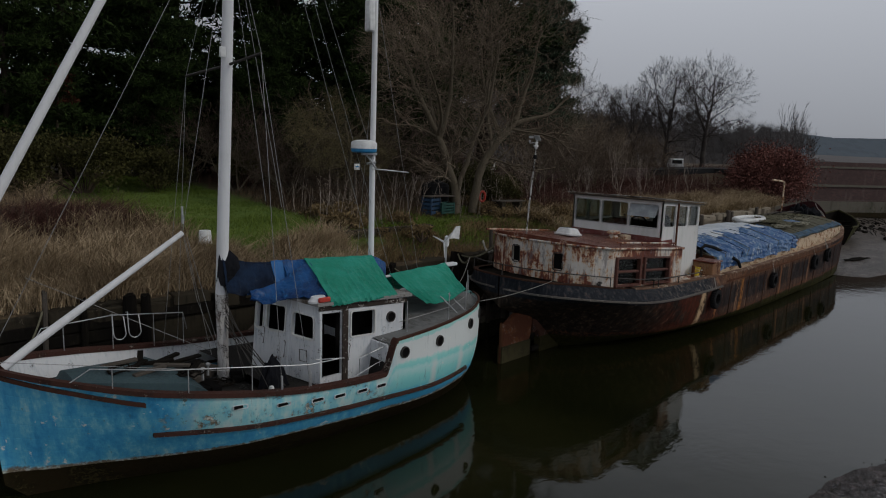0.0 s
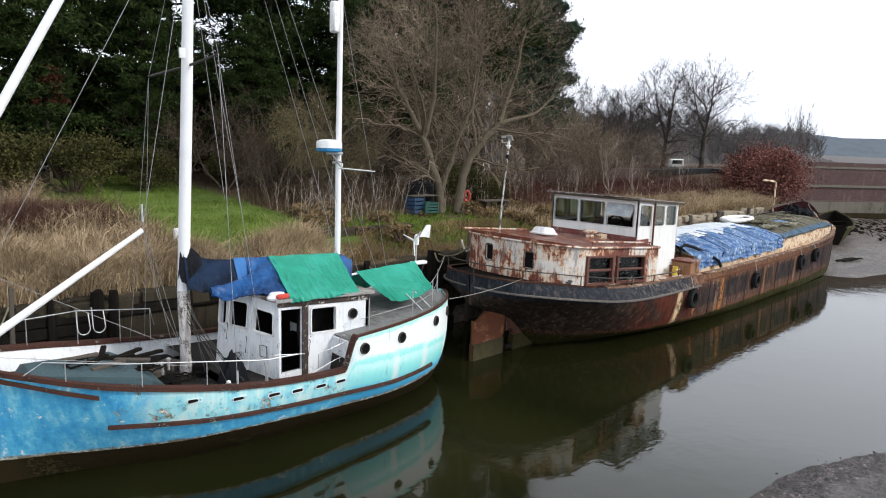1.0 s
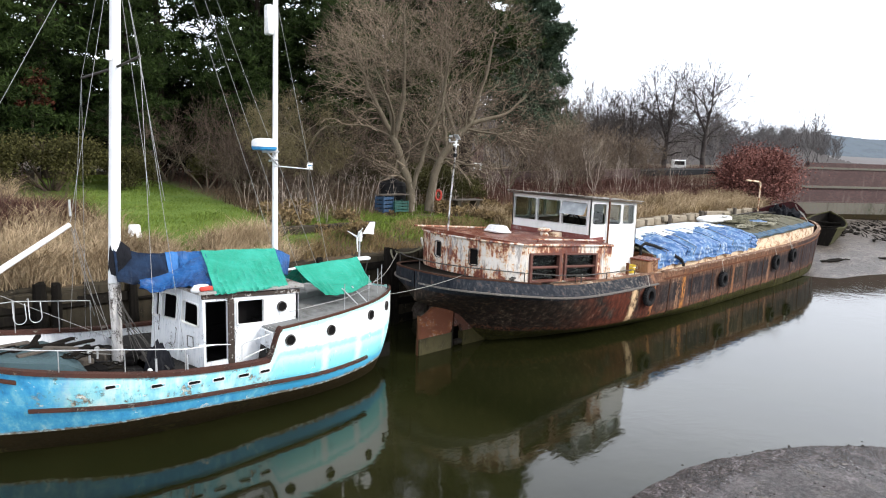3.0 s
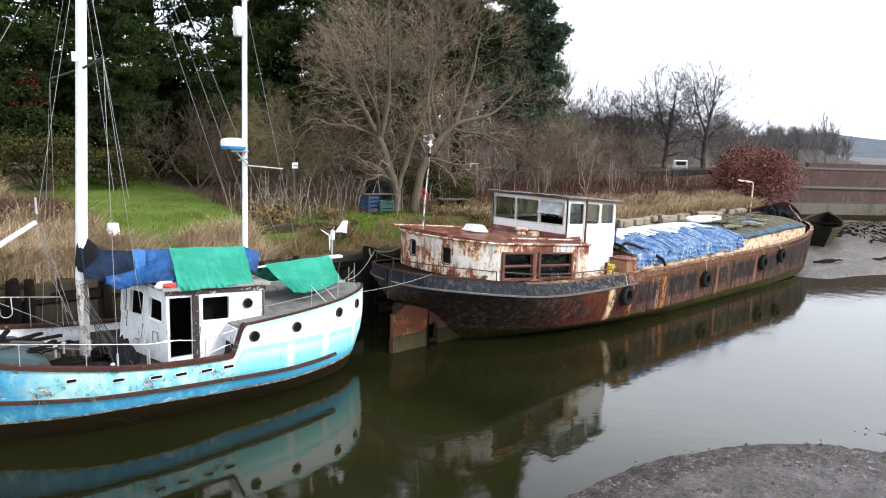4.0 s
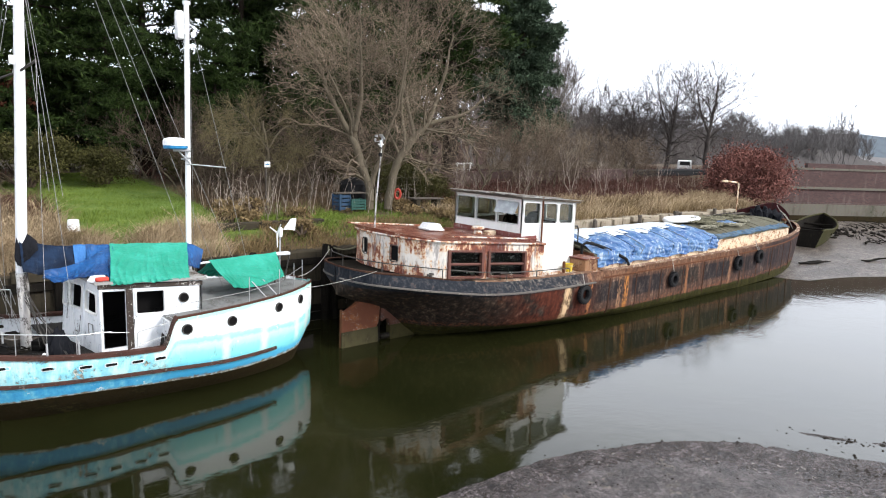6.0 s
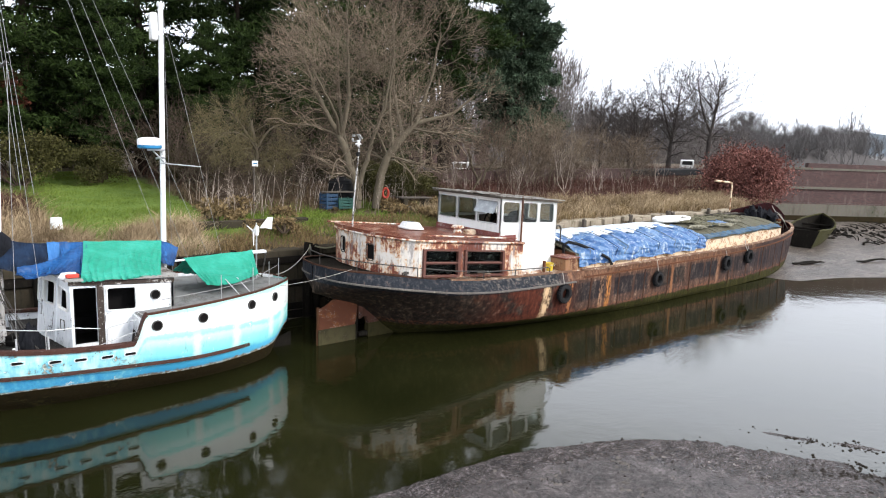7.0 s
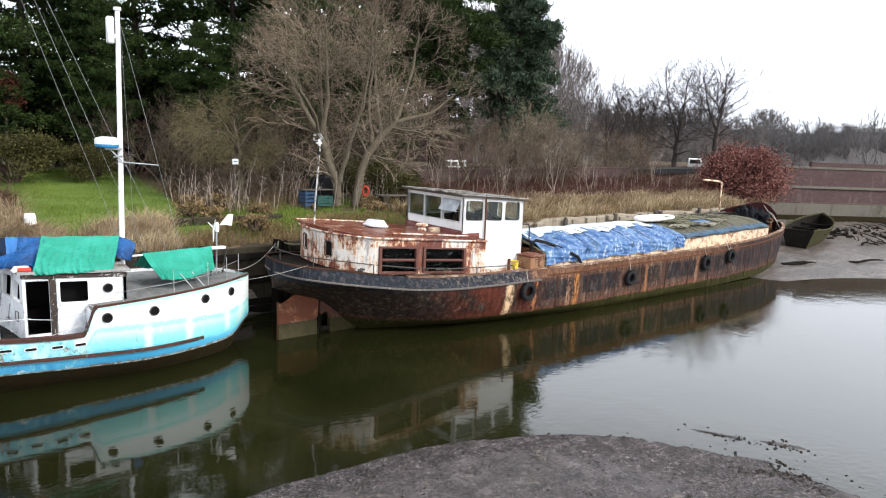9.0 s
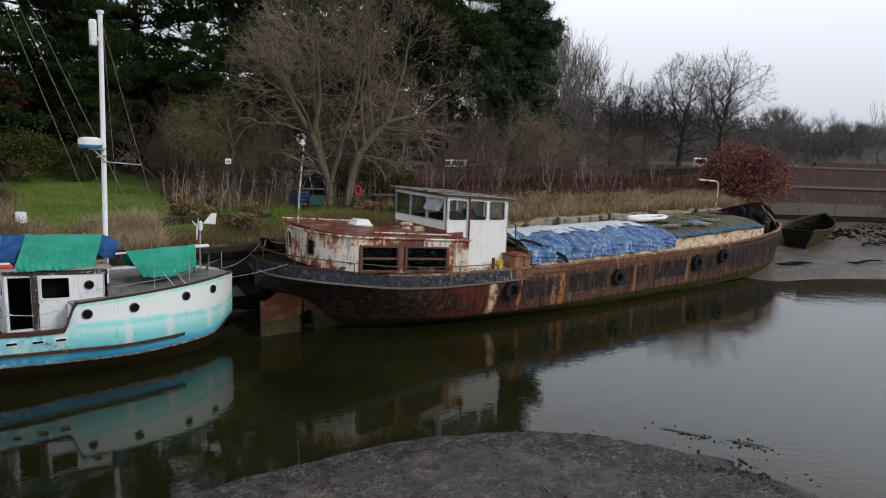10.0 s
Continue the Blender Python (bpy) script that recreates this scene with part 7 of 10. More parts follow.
    lathe(bm, (19.75, 11.55, rz(19.75) + 0.12), [(0.0, 0.0), (0.16, 0.0), (0.17, 0.06), (0.12, 0.12), (0.16, 0.16), (0.24, 0.20), (0.20, 0.27), (0.0, 0.30)], 16)
    gpart("roof_vent", bm, M_RUSTWHITE, barge, "cream mushroom vent")
    bm = bmesh.new()
    box(bm, 19.95, 20.35, 11.2, 11.5, rz(20.1) + 0.10, rz(20.1) + 0.28, 0.03)
    gpart("roof_box", bm, M_ORANGE, barge, "dull brown box")
    # railings
    pts = []
    for x, w in ((15.0, -1.9), (14.62, -1.1), (14.5, -0.2), (14.58, 0.7), (14.95, 1.45), (15.6, 2.0), (16.6, 2.42), (18.0, 2.62), (19.2, 2.68)):
        pts.append((x + 0.10, GY - w * 0.90, along(x, G_RAIL) + 0.28))
    bm = bmesh.new()
    tube(bm, pts, 0.018, 6)
    gpart("stern_rail", bm, M_DKSTEEL, barge, "dark bent stern railing")
    for p in pts[::2]:
        bm = bmesh.new()
        tube(bm, [(p[0], p[1], p[2] - 0.32), p], 0.018, 6)
        gpart("rail_post", bm, M_DKSTEEL, barge)
    bm = bmesh.new()
    tube(bm, [(19.0, GY - 2.40, 2.02), (19.0, GY - 2.40, 2.30), (20.6, GY - 2.40, 2.22), (22.5, GY - 2.40, 2.14), (22.6, GY - 2.40, 2.1), (22.62, GY - 2.40, 1.9)], 0.02, 6)
    tube(bm, [(20.8, GY - 2.40, 1.95), (20.8, GY - 2.40, 2.2)], 0.018, 6)
    gpart("side_rail", bm, M_DKSTEEL, barge, "dark low side rail")
    for x in (16.35, 16.9):
        bm = bmesh.new()
        tube(bm, [(x, GY - 2.02, 2.28), (x, GY - 2.02, 2.52)], 0.05, 8)
        tube(bm, [(x - 0.12, GY - 2.02, 2.47), (x + 0.12, GY - 2.02, 2.47)], 0.03, 8)
        gpart("bollard", bm, M_DKSTEEL, barge, "dark cross bollard")
    # hatch: coaming and covers
    hx0, hx1, hh = 24.35, 42.3, 2.12
    deck = lambda x: along(x, G_RAIL) - 0.14
    crown = lambda x, q: deck(x) + 0.62 + 0.40 * (1 - q * q) + 0.05 * noise.noise(Vector((x, q * 2, 0)))
    for side in (1, -1):
        bm = bmesh.new()
        rows = []
        for k in range(40):
            x = hx0 + (hx1 - hx0) * k / 39
            y = GY - side * hh
            rows.append([Vector((x, y, deck(x) - 0.02)), Vector((x, y, deck(x) + 0.60)), Vector((x, y + side * 0.06, deck(x) + 0.60)), Vector((x, y + side * 0.06, deck(x) - 0.02))])
        loft(bm, rows)
        gpart("hatch_coaming", bm, M_ORANGE, barge, "flaking cream and orange rust coaming")
    for x in (hx0, hx1):
        bm = bmesh.new()
        box(bm, x - 0.03, x + 0.03, GY - hh, GY + hh, deck(x) - 0.02, deck(x) + 0.70)
        gpart("hatch_end", bm, M_RUST, barge, "rusty hatch end plate")
    for k in range(30):
        x0 = hx0 + (hx1 - hx0) * k / 30
        x1 = hx0 + (hx1 - hx0) * (k + 1) / 30 - 0.02
        bm = bmesh.new()
        rows = []
        jit = 0.02 * math.sin(k * 5.1)
        for x in (x0, x1):
            rows.append([Vector((x, GY + q * (hh + 0.05), crown(x, q) + jit)) for q in np.linspace(-1, 1, 11)] + [Vector((x, GY + q * (hh + 0.05), crown(x, q) + jit - 0.06)) for q in np.linspace(1, -1, 11)])
        vs = loft(bm, rows, close=True)
        bm.faces.new(vs[0])
        bm.faces.new(vs[-1][::-1])
        gpart("hatch_board", bm, M_MOSS, barge, "mossy curved hatch board", False)
    # davit post at the bow, lashed to the far side
    bm = bmesh.new()
    dx = 43.0
    tube(bm, [(dx, 13.3, 1.4), (dx, 13.3, 4.52), (dx - 0.05, 13.3, 4.68), (dx - 0.25, 13.3, 4.75), (dx - 1.9, 13.4, 4.86)], 0.055, 8)
    gpart("davit", bm, M_ORANGE, barge, "rusty bent davit post")
    # bow gear
    for x, y, r, h in ((45.2, 11.5, 0.14, 0.8), (45.2, 12.5, 0.14, 0.8), (46.6, 11.9, 0.12, 0.95)):
        bm = bmesh.new()
        lathe(bm, (x, y, along(x, G_RAIL) - 0.75), [(r, 0), (r, h), (r * 1.4, h + 0.02), (r * 1.4, h + 0.1), (0, h + 0.12)], 14)
        gpart("bitt", bm, M_RUST, barge, "dark rusty bow bitt")
    bm = bmesh.new()
    lathe(bm, (44.2, 12.0, along(44.2, G_RAIL) - 0.30), [(0.0, -0.6), (0.12, -0.6), (0.12, -0.5), (0.34, -0.48), (0.34, -0.4), (0.2, -0.38), (0.2, 0.38), (0.34, 0.4), (0.34, 0.48), (0.12, 0.5), (0.0, 0.6)], 16, "y")
    gpart("windlass", bm, M_RUST, barge, "rusty anchor windlass")
    # pipes and gear forward of the wheelhouse
    for pts, r, m in (([(23.95, GY - 1.2, 1.95), (23.95, GY - 1.2, 3.30), (24.05, GY - 1.2, 3.42), (24.4, GY - 1.2, 3.42), (24.5, GY - 1.2, 3.3), (24.5, GY - 1.2, 2.6)], 0.035, M_DKSTEEL),
                      ([(24.15, GY - 1.7, 1.9), (24.15, GY - 1.7, 2.75), (24.35, GY - 1.75, 2.85), (24.8, GY - 1.9, 2.75), (25.5, GY - 2.1, 2.5), (26.2, GY - 2.35, 2.15), (26.35, GY - 2.4, 1.9)], 0.06, M_RUBBER),
                      ([(23.9, GY - 0.4, 2.0), (23.9, GY - 0.4, 3.15), (24.2, GY - 0.6, 3.2)], 0.03, M_DKSTEEL),
                      ([(23.8, GY + 1.4, 2.0), (23.8, GY + 1.4, 3.75), (24.6, GY + 1.6, 3.75)], 0.03, M_WOODGY)):
        bm = bmesh.new()
        tube(bm, pts, r, 8)
        gpart("pipe", bm, m, barge, "bent dark pipe")
    bm = bmesh.new()
    box(bm, 23.35, 24.1, GY - 2.5, GY - 1.75, 1.82, 2.36, 0.03)
    gpart("locker", bm, M_LOCKER, barge, "rust-streaked steel locker")
    bm = bmesh.new()
    box(bm, 23.30, 24.15, GY - 2.55, GY - 1.70, 2.365, 2.42, 0.02)
    gpart("locker_lid", bm, M_RUSTROOF, barge, "red rusty locker lid")
    bm = bmesh.new()
    tube(bm, [(22.62, GY - 2.1, 1.9), (22.62, GY - 2.1, 2.32)], 0.06, 10)
    gpart("deck_pipe", bm, M_RUST, barge, "short rusty pipe stub")
    # mast at the stern with wind gear
    bm = bmesh.new()
    tube(bm, [(15.82, 12.35, 2.45), (15.9, 12.30, 4.5), (16.05, 12.25, 6.35)], [0.028, 0.026, 0.02], 8)
    pole = gpart("stern_pole", bm, M_MASTOLD, barge, "thin grey pole at the stern")
    bm = bmesh.new()
    tube(bm, [(15.86, 12.38, 6.36), (16.08, 12.22, 6.38)], 0.014, 6)
    lathe(bm, (15.87, 12.38, 6.38), [(0.0, 0.0), (0.03, 0.0), (0.035, 0.06), (0.0, 0.08)], 10)
    lathe(bm, (16.05, 12.25, 6.40), [(0.0, 0.0), (0.03, 0.0), (0.03, 0.10), (0.0, 0.16)], 10)
    box(bm, 15.87, 15.89, 12.26, 12.42, 6.5, 6.57, 0.005)
    gpart("wind_sensor", bm, M_STEEL, pole, "small white wind sensor")
    bm = bmesh.new()
    box(bm, 15.94, 16.00, 12.17, 12.24, 6.20, 6.40, 0.012)
    box(bm, 15.86, 16.08, 12.19, 12.23, 6.26, 6.30, 0.008)
    gpart("sensor_body", bm, M_PLASTIC, pole, "white instrument housing")
    bm = bmesh.new()
    box(bm, 15.92, 16.10, 12.10, 12.30, 6.50, 6.52, 0.004, Matrix.Rotation(0.9, 4, "Y"))
    gpart("solar_panel", bm, M_STEEL, pole, "small tilted grey panel")
    bm = bmesh.new()
    box(bm, 15.93, 16.03, 12.18, 12.28, 5.90, 6.02, 0.015)
    gpart("control_box", bm, M_RUBBER, pole, "small black box on the pole")
    return barge


BARGE = build_barge()


def gsolo(name, bm, mat, at, label, category, group="", smooth=True):
    return solo(name, g_lean(bm), mat, (at[0], gy(at[0], at[1]), at[2]), label, category, group, smooth=smooth)


# tyres that hang as fenders
def tyre(x, z, r=0.30, tilt=0.0):
    bm = bmesh.new()
    y = GY - g_side(x, z) - 0.12
    lathe(bm, (x, y, z), [(r * 0.58, -0.08), (r * 0.80, -0.10), (r * 0.96, -0.08), (r, -0.03), (r, 0.03), (r * 0.96, 0.08), (r * 0.80, 0.10), (r * 0.58, 0.08), (r * 0.54, 0.0), (r * 0.58, -0.08)], 26, "y")
    for k in range(0, 360, 15):
        a = radians(k)
        box(bm, x + (r + 0.004) * math.cos(a) - 0.02, x + (r + 0.004) * math.cos(a) + 0.02, y - 0.07, y + 0.07, z + (r + 0.004) * math.sin(a) - 0.02, z + (r + 0.004) * math.sin(a) + 0.02)
    t = gsolo("tyre_fender", bm, M_RUBBER, (x, y, z - r), "black car tyre hung as a fender on the barge side", "tyre", "tyre fenders on the barge")
    bm = bmesh.new()
    top = along(x, G_RAIL) + 0.03
    tube(bm, [(x, y, z + r * 0.9), (x - 0.02, y + 0.02, (z + top) / 2), (x - 0.03, y + 0.12, top)], 0.012, 5)
    gpart("rope", bm, M_ROPE, t, "pale rope")
    return t


tyre(22.95, 1.22, 0.33)
tyre(29.05, 1.12, 0.30)
tyre(34.9, 1.28, 0.33)
tyre(37.15, 1.42, 0.32)

# sheets over the hatch
def over_hatch(name, x0, x1, q0, q1, mat, label, lift=0.05, fold=0.05, seed=1, ragged=0.0):
    deck = lambda x: along(x, G_RAIL) - 0.14
    def fn(u, v):
        x = x0 + (x1 - x0) * u + 0.08 * noise.noise(Vector((v * 4, u, seed)))
        q = q0 + (q1 - q0) * v + (1 - v) * ragged * (noise.noise(Vector((x * 0.7, 3.1, seed))) + 0.5 * noise.noise(Vector((x * 2.3, 8.0, seed))))
        w = fold * (noise.noise(Vector((x * 1.8, q * 1.1, seed))) + 0.6 * noise.noise(Vector((x * 4.5, q * 3, seed + 4))))
        w += (0.35 - abs(noise.noise(Vector((x * 1.1 + q * 2.4, q * 1.5, seed + 2))))) * fold * 0.8
        w += (0.25 - abs(noise.noise(Vector((x * 3.2 - q * 2.0, q * 3.5 + x * 0.6, seed + 6))))) * fold * 0.7 * (0.4 + min(1.2, abs(q)))
        if q < -1:
            k = (-1 - q)
            return x, GY - 2.20 - 0.05 * k - w * 0.8, deck(x) + 0.66 + lift - k * 0.62 + 0.03 * math.sin(x * 4)
        return x, GY + q * 2.18, deck(x) + 0.64 + lift + 0.40 * (1 - q * q) + w
    bm = bmesh.new()
    sheet(bm, fn, 110, 40, 0.014)
    return gsolo(name, bm, mat, ((x0 + x1) / 2, GY, 2.6), label, "tarpaulin", "sheets over the barge hatch")


over_hatch("blue_hatch_sheet", 24.5, 33.9, -1.85, -0.15, M_BLUEHATCH, "scuffed blue tarpaulin over the hatch side", 0.06, 0.12, 2)
over_hatch("pale_hatch_sheet", 24.7, 33.3, -0.42, 0.9, M_PALEHATCH, "bleached pale tarpaulin over the hatch crown", 0.10, 0.07, 5, 0.30)
over_hatch("blue_hatch_sheet", 34.0, 42.0, -1.09, -0.86, M_BLUEDULL, "torn blue sheet along the hatch edge", 0.03, 0.06, 8)
over_hatch("blue_hatch_sheet", 36.2, 38.0, -0.55, -0.05, M_BLUEHATCH, "small faded blue sheet on the hatch", 0.05, 0.05, 12)
# battens and lines over the sheets
rb = random.Random(4)
for k, x in enumerate((25.1, 26.9, 27.6, 29.9, 31.2, 33.3)):
    bm = bmesh.new()
    pts = []
    for q in np.linspace(-1.5, -0.2, 12):
        z = along(x, G_RAIL) - 0.14 + 0.72 + (0.40 * (1 - q * q) if q > -1 else -(-1 - q) * 0.62) + 0.05
        pts.append((x + 0.5 * (q + 1) * (0.3 + 0.4 * (k % 3)), GY + (q * 2.18 if q > -1 else -2.27), z))
    tube(bm, pts, 0.011, 5)
    gsolo("lashing", bm, M_NAVY if k % 2 else M_ROPEDK, (x, GY - 1.5, 2.5), "dark lashing line across the hatch sheet", "rope", "lashings over the hatch")


def coil(x, y, z, r, turns, mat, label, name="rope_coil", seed=0, squash=0.6):
    rg = random.Random(seed)
    bm = bmesh.new()
    pts = []
    a = ox = oy = 0.0
    for k in range(turns * 30):
        a += rg.uniform(0.25, 0.62)
        ox, oy = ox * 0.93 + rg.gauss(0, 0.16) * r, oy * 0.93 + rg.gauss(0, 0.14) * r
        rr = r * (0.30 + 0.18 * rg.random())
        pts.append((x + ox + rr * math.cos(a) * 1.3, y + (oy + rr * math.sin(a)) * squash, z + 0.02 + 0.11 * rg.random()))
    tube(bm, pts, 0.019, 4)
    return gsolo(name, bm, mat, (x, y, z), label, "rope")


hz = lambda x, q: along(x, G_RAIL) - 0.14 + 0.64 + 0.40 * (1 - q * q) + 0.05
coil(37.0, 12.0, hz(37, 0), 0.9, 9, M_ROPEDK, "tangled heap of grey-green rope on the hatch", "rope_coil", 3, 0.9)
coil(35.6, 11.6, hz(35.6, -0.2), 0.7, 6, M_ROPEDK, "tangled heap of grey-green rope on the hatch", "rope_coil", 4, 0.9)
M_ROPENET = plain("bleached_net_rope", (0.30, 0.285, 0.215), 0.9, 0, 0.25, 20)
for k, (x, q, r) in enumerate(((35.0, -0.55, 0.6), (36.3, -0.45, 0.7), (37.4, -0.6, 0.55), (38.3, -0.15, 0.7), (38.9, -0.5, 0.5))):
    coil(x, GY + q * 2.18, hz(x, q) - 0.02, r, 7, M_ROPENET if k % 2 == 0 else M_ROPEDK, "bleached net rope in a loose heap on the hatch", "rope_coil", 20 + k, 0.8)
coil(39.6, 11.8, hz(39.6, -0.1), 0.8, 5, M_ROPEDK, "flat coil of dark rope on the hatch", "rope_coil", 6, 0.9)
coil(45.6, 12.9, 1.9, 0.5, 5, M_RUBBER, "dark rope heaped in the bow", "rope_coil", 9, 0.9)
coil(46.6, 12.0, 2.3, 0.28, 5, M_ROPEDK, "weedy rope wound on the bow bitt", "rope_coil", 10, 0.9)
for k, (x, y, z, r) in enumerate(((44.5, 13.25, 2.05, 0.55), (45.3, 13.05, 2.30, 0.60), (46.0, 12.75, 2.40, 0.55), (46.6, 12.35, 2.35, 0.50), (45.0, 12.3, 1.95, 0.45), (43.8, 13.5, 1.90, 0.45))):
    bm = bmesh.new()
    bmesh.ops.create_icosphere(bm, subdivisions=3, radius=1)
    for v in bm.verts:
        q = 1 + 0.55 * noise.noise(v.co * 1.8 + Vector((k * 3, 0, 0))) + 0.45 * noise.noise(v.co * 4.5 + Vector((k, 5, 0)))
        v.co = Vector((v.co.x * r * q * 1.2, v.co.y * r * q * 0.7, v.co.z * r * q * 1.35)) + Vector((x, y, z))
    gsolo("black_bundle", bm, M_BLACKCLOTH, (x, y, z), "black crumpled sheeting heaped in the barge bow", "bundle", "bundles in the bow")
# white folded bundle (an inflated dinghy ring)
bm = bmesh.new()
pts = [(35.4 + 1.5 * math.cos(a) + 0.08 * math.sin(3 * a), 12.55 + 0.55 * math.sin(a), hz(35.4, 0.25) + 0.12) for a in np.linspace(0, 2 * math.pi, 33)]
tube(bm, pts, 0.11, 10)
dg = gsolo("deflated_dinghy", bm, M_PLASTIC, (35.4, 12.55, hz(35.4, 0.25)), "slack white inflatable dinghy on the hatch", "dinghy")
bm = bmesh.new()
box(bm, 34.5, 36.2, 12.15, 12.95, hz(35.4, 0.25) + 0.02, hz(35.4, 0.25) + 0.08, 0.02)
gpart("floor", bm, M_PALEHATCH, dg, "grey dinghy floor")
for k in range(4):
    bm = bmesh.new()
    x0, x1, q = 39.2, 42.1, 0.55 - 0.18 * k
    v = box(bm, x0, x1, GY + q * 2.18 - 0.09, GY + q * 2.18 + 0.09, 0, 0.06, 0.01)
    for w in v:
        w.co.z += hz(w.co.x, q) + 0.02
    gsolo("loose_plank", bm, M_WOODBK if k % 2 else M_WOODGY, (40.6, GY, 3.2), "long dark plank lying on the hatch", "plank", "planks on the hatch")
# yellow bucket by the locker
bm = bmesh.new()
lathe(bm, (22.98, GY - 2.05, 1.93), [(0.0, 0.0), (0.11, 0.0), (0.15, 0.27), (0.16, 0.28), (0.145, 0.27), (0.105, 0.02), (0.0, 0.02)], 20)
bk = gsolo("bucket", bm, M_YELLOW, (22.98, GY - 2.05, 1.93), "yellow plastic bucket on the barge deck", "bucket")
bm = bmesh.new()
tube(bm, [(22.83, GY - 2.05, 2.20), (22.84, GY - 2.2, 2.16), (22.98, GY - 2.28, 2.13), (23.12, GY - 2.2, 2.16), (23.13, GY - 2.05, 2.20)], 0.006, 5)
gpart("handle", bm, M_STEEL, bk, "wire handle")
# fuzzy rope over the bow and white lines
for pts in ([(45.6, 13.25, 3.30), (45.9, 12.95, 2.95), (46.6, 12.5, 2.75), (47.2, 12.2, 2.8), (47.4, 11.9, 2.4), (47.3, 11.55, 1.9), (47.2, 11.5, 1.3)], [(45.4, 13.2, 3.28), (45.5, 13.1, 2.7), (45.9, 12.9, 2.5)], [(46.6, 12.4, 3.34), (46.9, 12.3, 3.0), (47.3, 12.1, 2.75), (47.5, 11.9, 2.35)], [(36.9, 9.3, 2.25), (36.8, 9.17, 1.95), (37.0, 9.15, 1.7)]):
    bm = bmesh.new()
    tube(bm, pts, 0.022, 6)
    gsolo("mooring_rope", bm, M_ROPE, pts[0], "pale mooring rope slung over the bow", "rope")
# mooring lines between barge, boat and quay
for a, b, sag, r, m in (((15.2, 14.0, 2.75), (13.3, 12.9, 2.2), 0.25, 0.011, M_ROPE), ((14.78, 10.52, 2.64), (12.95, 11.47, 2.16), 0.06, 0.007, M_ROPE), ((15.2, 14.0, 2.75), (15.8, 15.1, 2.7), 0.25, 0.03, M_ROPEDK), ((16.0, 15.1, 2.6), (17.2, 14.7, 2.9), 0.2, 0.03, M_ROPEDK),
                        ((13.1, 13.0, 2.15), (13.0, 15.1, 2.5), 0.1, 0.02, M_ROPEDK), ((2.9, 13.6, 2.2), (3.6, 15.1, 2.6), 0.1, 0.02, M_ROPEDK), ((17.2, 14.8, 2.7), (17.6, 15.6, 2.9), 0.2, 0.04, M_ROPE)):
    bm = bmesh.new()
    a, b = Vector(a), Vector(b)
    tube(bm, [a.lerp(b, k / 12) - Vector((0, 0, sag * 4 * (k / 12) * (1 - k / 12))) for k in range(13)], r, 6)
    solo("mooring_line", bm, m, a, "slack mooring line between the vessels and the quay", "rope", "mooring lines")
# ---- trees and plants ----
class Sticks:
    """Gathers tapered bars into one mesh."""

    def __init__(self):
        self.v, self.f = [], []

    def bar(self, p, q, r0, r1, n=4):
        s, t = ring_frame(p, q)
        base = len(self.v)
        for c, r in ((p, r0), (q, r1)):
            for j in range(n):
                a = 2 * math.pi * j / n
                w = c + s * (r * math.cos(a)) + t * (r * math.sin(a))
                self.v.append((w.x, w.y, w.z))
        for j in range(n):
            self.f.append((base + j, base + (j + 1) % n, base + n + (j + 1) % n, base + n + j))


def grow(wood, twigs, rng, p, d, length, r, level, deep, droop=0.0, spread=0.7, tips=None, splits=(3, 5), wander=0.22, up=0.12, rmin=0.006):
    """One limb and all that it bears."""
    steps = 5 if level == 0 else 4 if level < 3 else 2
    sink = wood if level < 3 else twigs
    pts, dirs = [p.copy()], [d.copy()]
    q = p.copy()
    for k in range(steps):
        d = (d + Vector((rng.gauss(0, wander), rng.gauss(0, wander), rng.gauss(0, wander) + up - droop * level * 0.1))).normalized()
        nq = q + d * (length / steps)
        r0, r1 = r * (1 - 0.55 * k / steps), r * (1 - 0.55 * (k + 1) / steps)
        sink.bar(q, nq, r0, r1, 7 if level == 0 else 5 if level < 2 else 3)
        q = nq
        pts.append(q.copy())
        dirs.append(d.copy())
    if level >= deep:
        if tips is not None:
            tips.append((q.x, q.y, q.z))
        return
    n = rng.randint(*splits)
    for k in range(n):
        t = 1.0 if k == 0 else rng.uniform(0.35, 1.0)
        i = min(steps, max(1, round(t * steps)))
        axis = Vector((rng.gauss(0, 1), rng.gauss(0, 1), rng.gauss(0, 0.7))).normalized()
        nd = (dirs[i] * (1.0 if k == 0 else 0.75) + axis * spread * (0.5 if k == 0 else 1.0)).normalized()
        grow(wood, twigs, rng, pts[i], nd, length * rng.uniform(0.58, 0.82), max(rmin, r * (0.45 if k else 0.42)), level + 1, deep, droop, spread, tips, splits, wander, up, rmin)


def bare_tree(name, at, stems, label, seed, deep=5, spread=0.7, splits=(3, 5), mat_wood=None, mat_twig=None, droop=0.0, category="tree", wander=0.2, group="", up=0.12, rmin=0.006):
    """A leafless tree: stems of (offset, direction, length, radius)."""
    rng = random.Random(seed)
    twigs = Sticks()
    tree = thing(name, at, label, category, group)
    for off, d, length, r in stems:
        wood = Sticks()
        grow(wood, twigs, rng, Vector(off), Vector(d).normalized(), length, r, 0, deep, droop, spread, None, splits, wander, up, rmin)
        raw("limb" if off[2] > 0.5 else "trunk", wood.v, wood.f, mat_wood or M_BARK, parent=tree, smooth=True)
    raw("crown", twigs.v, twigs.f, mat_twig or M_TWIG, parent=tree, label="crown of fine bare twigs")
    return tree


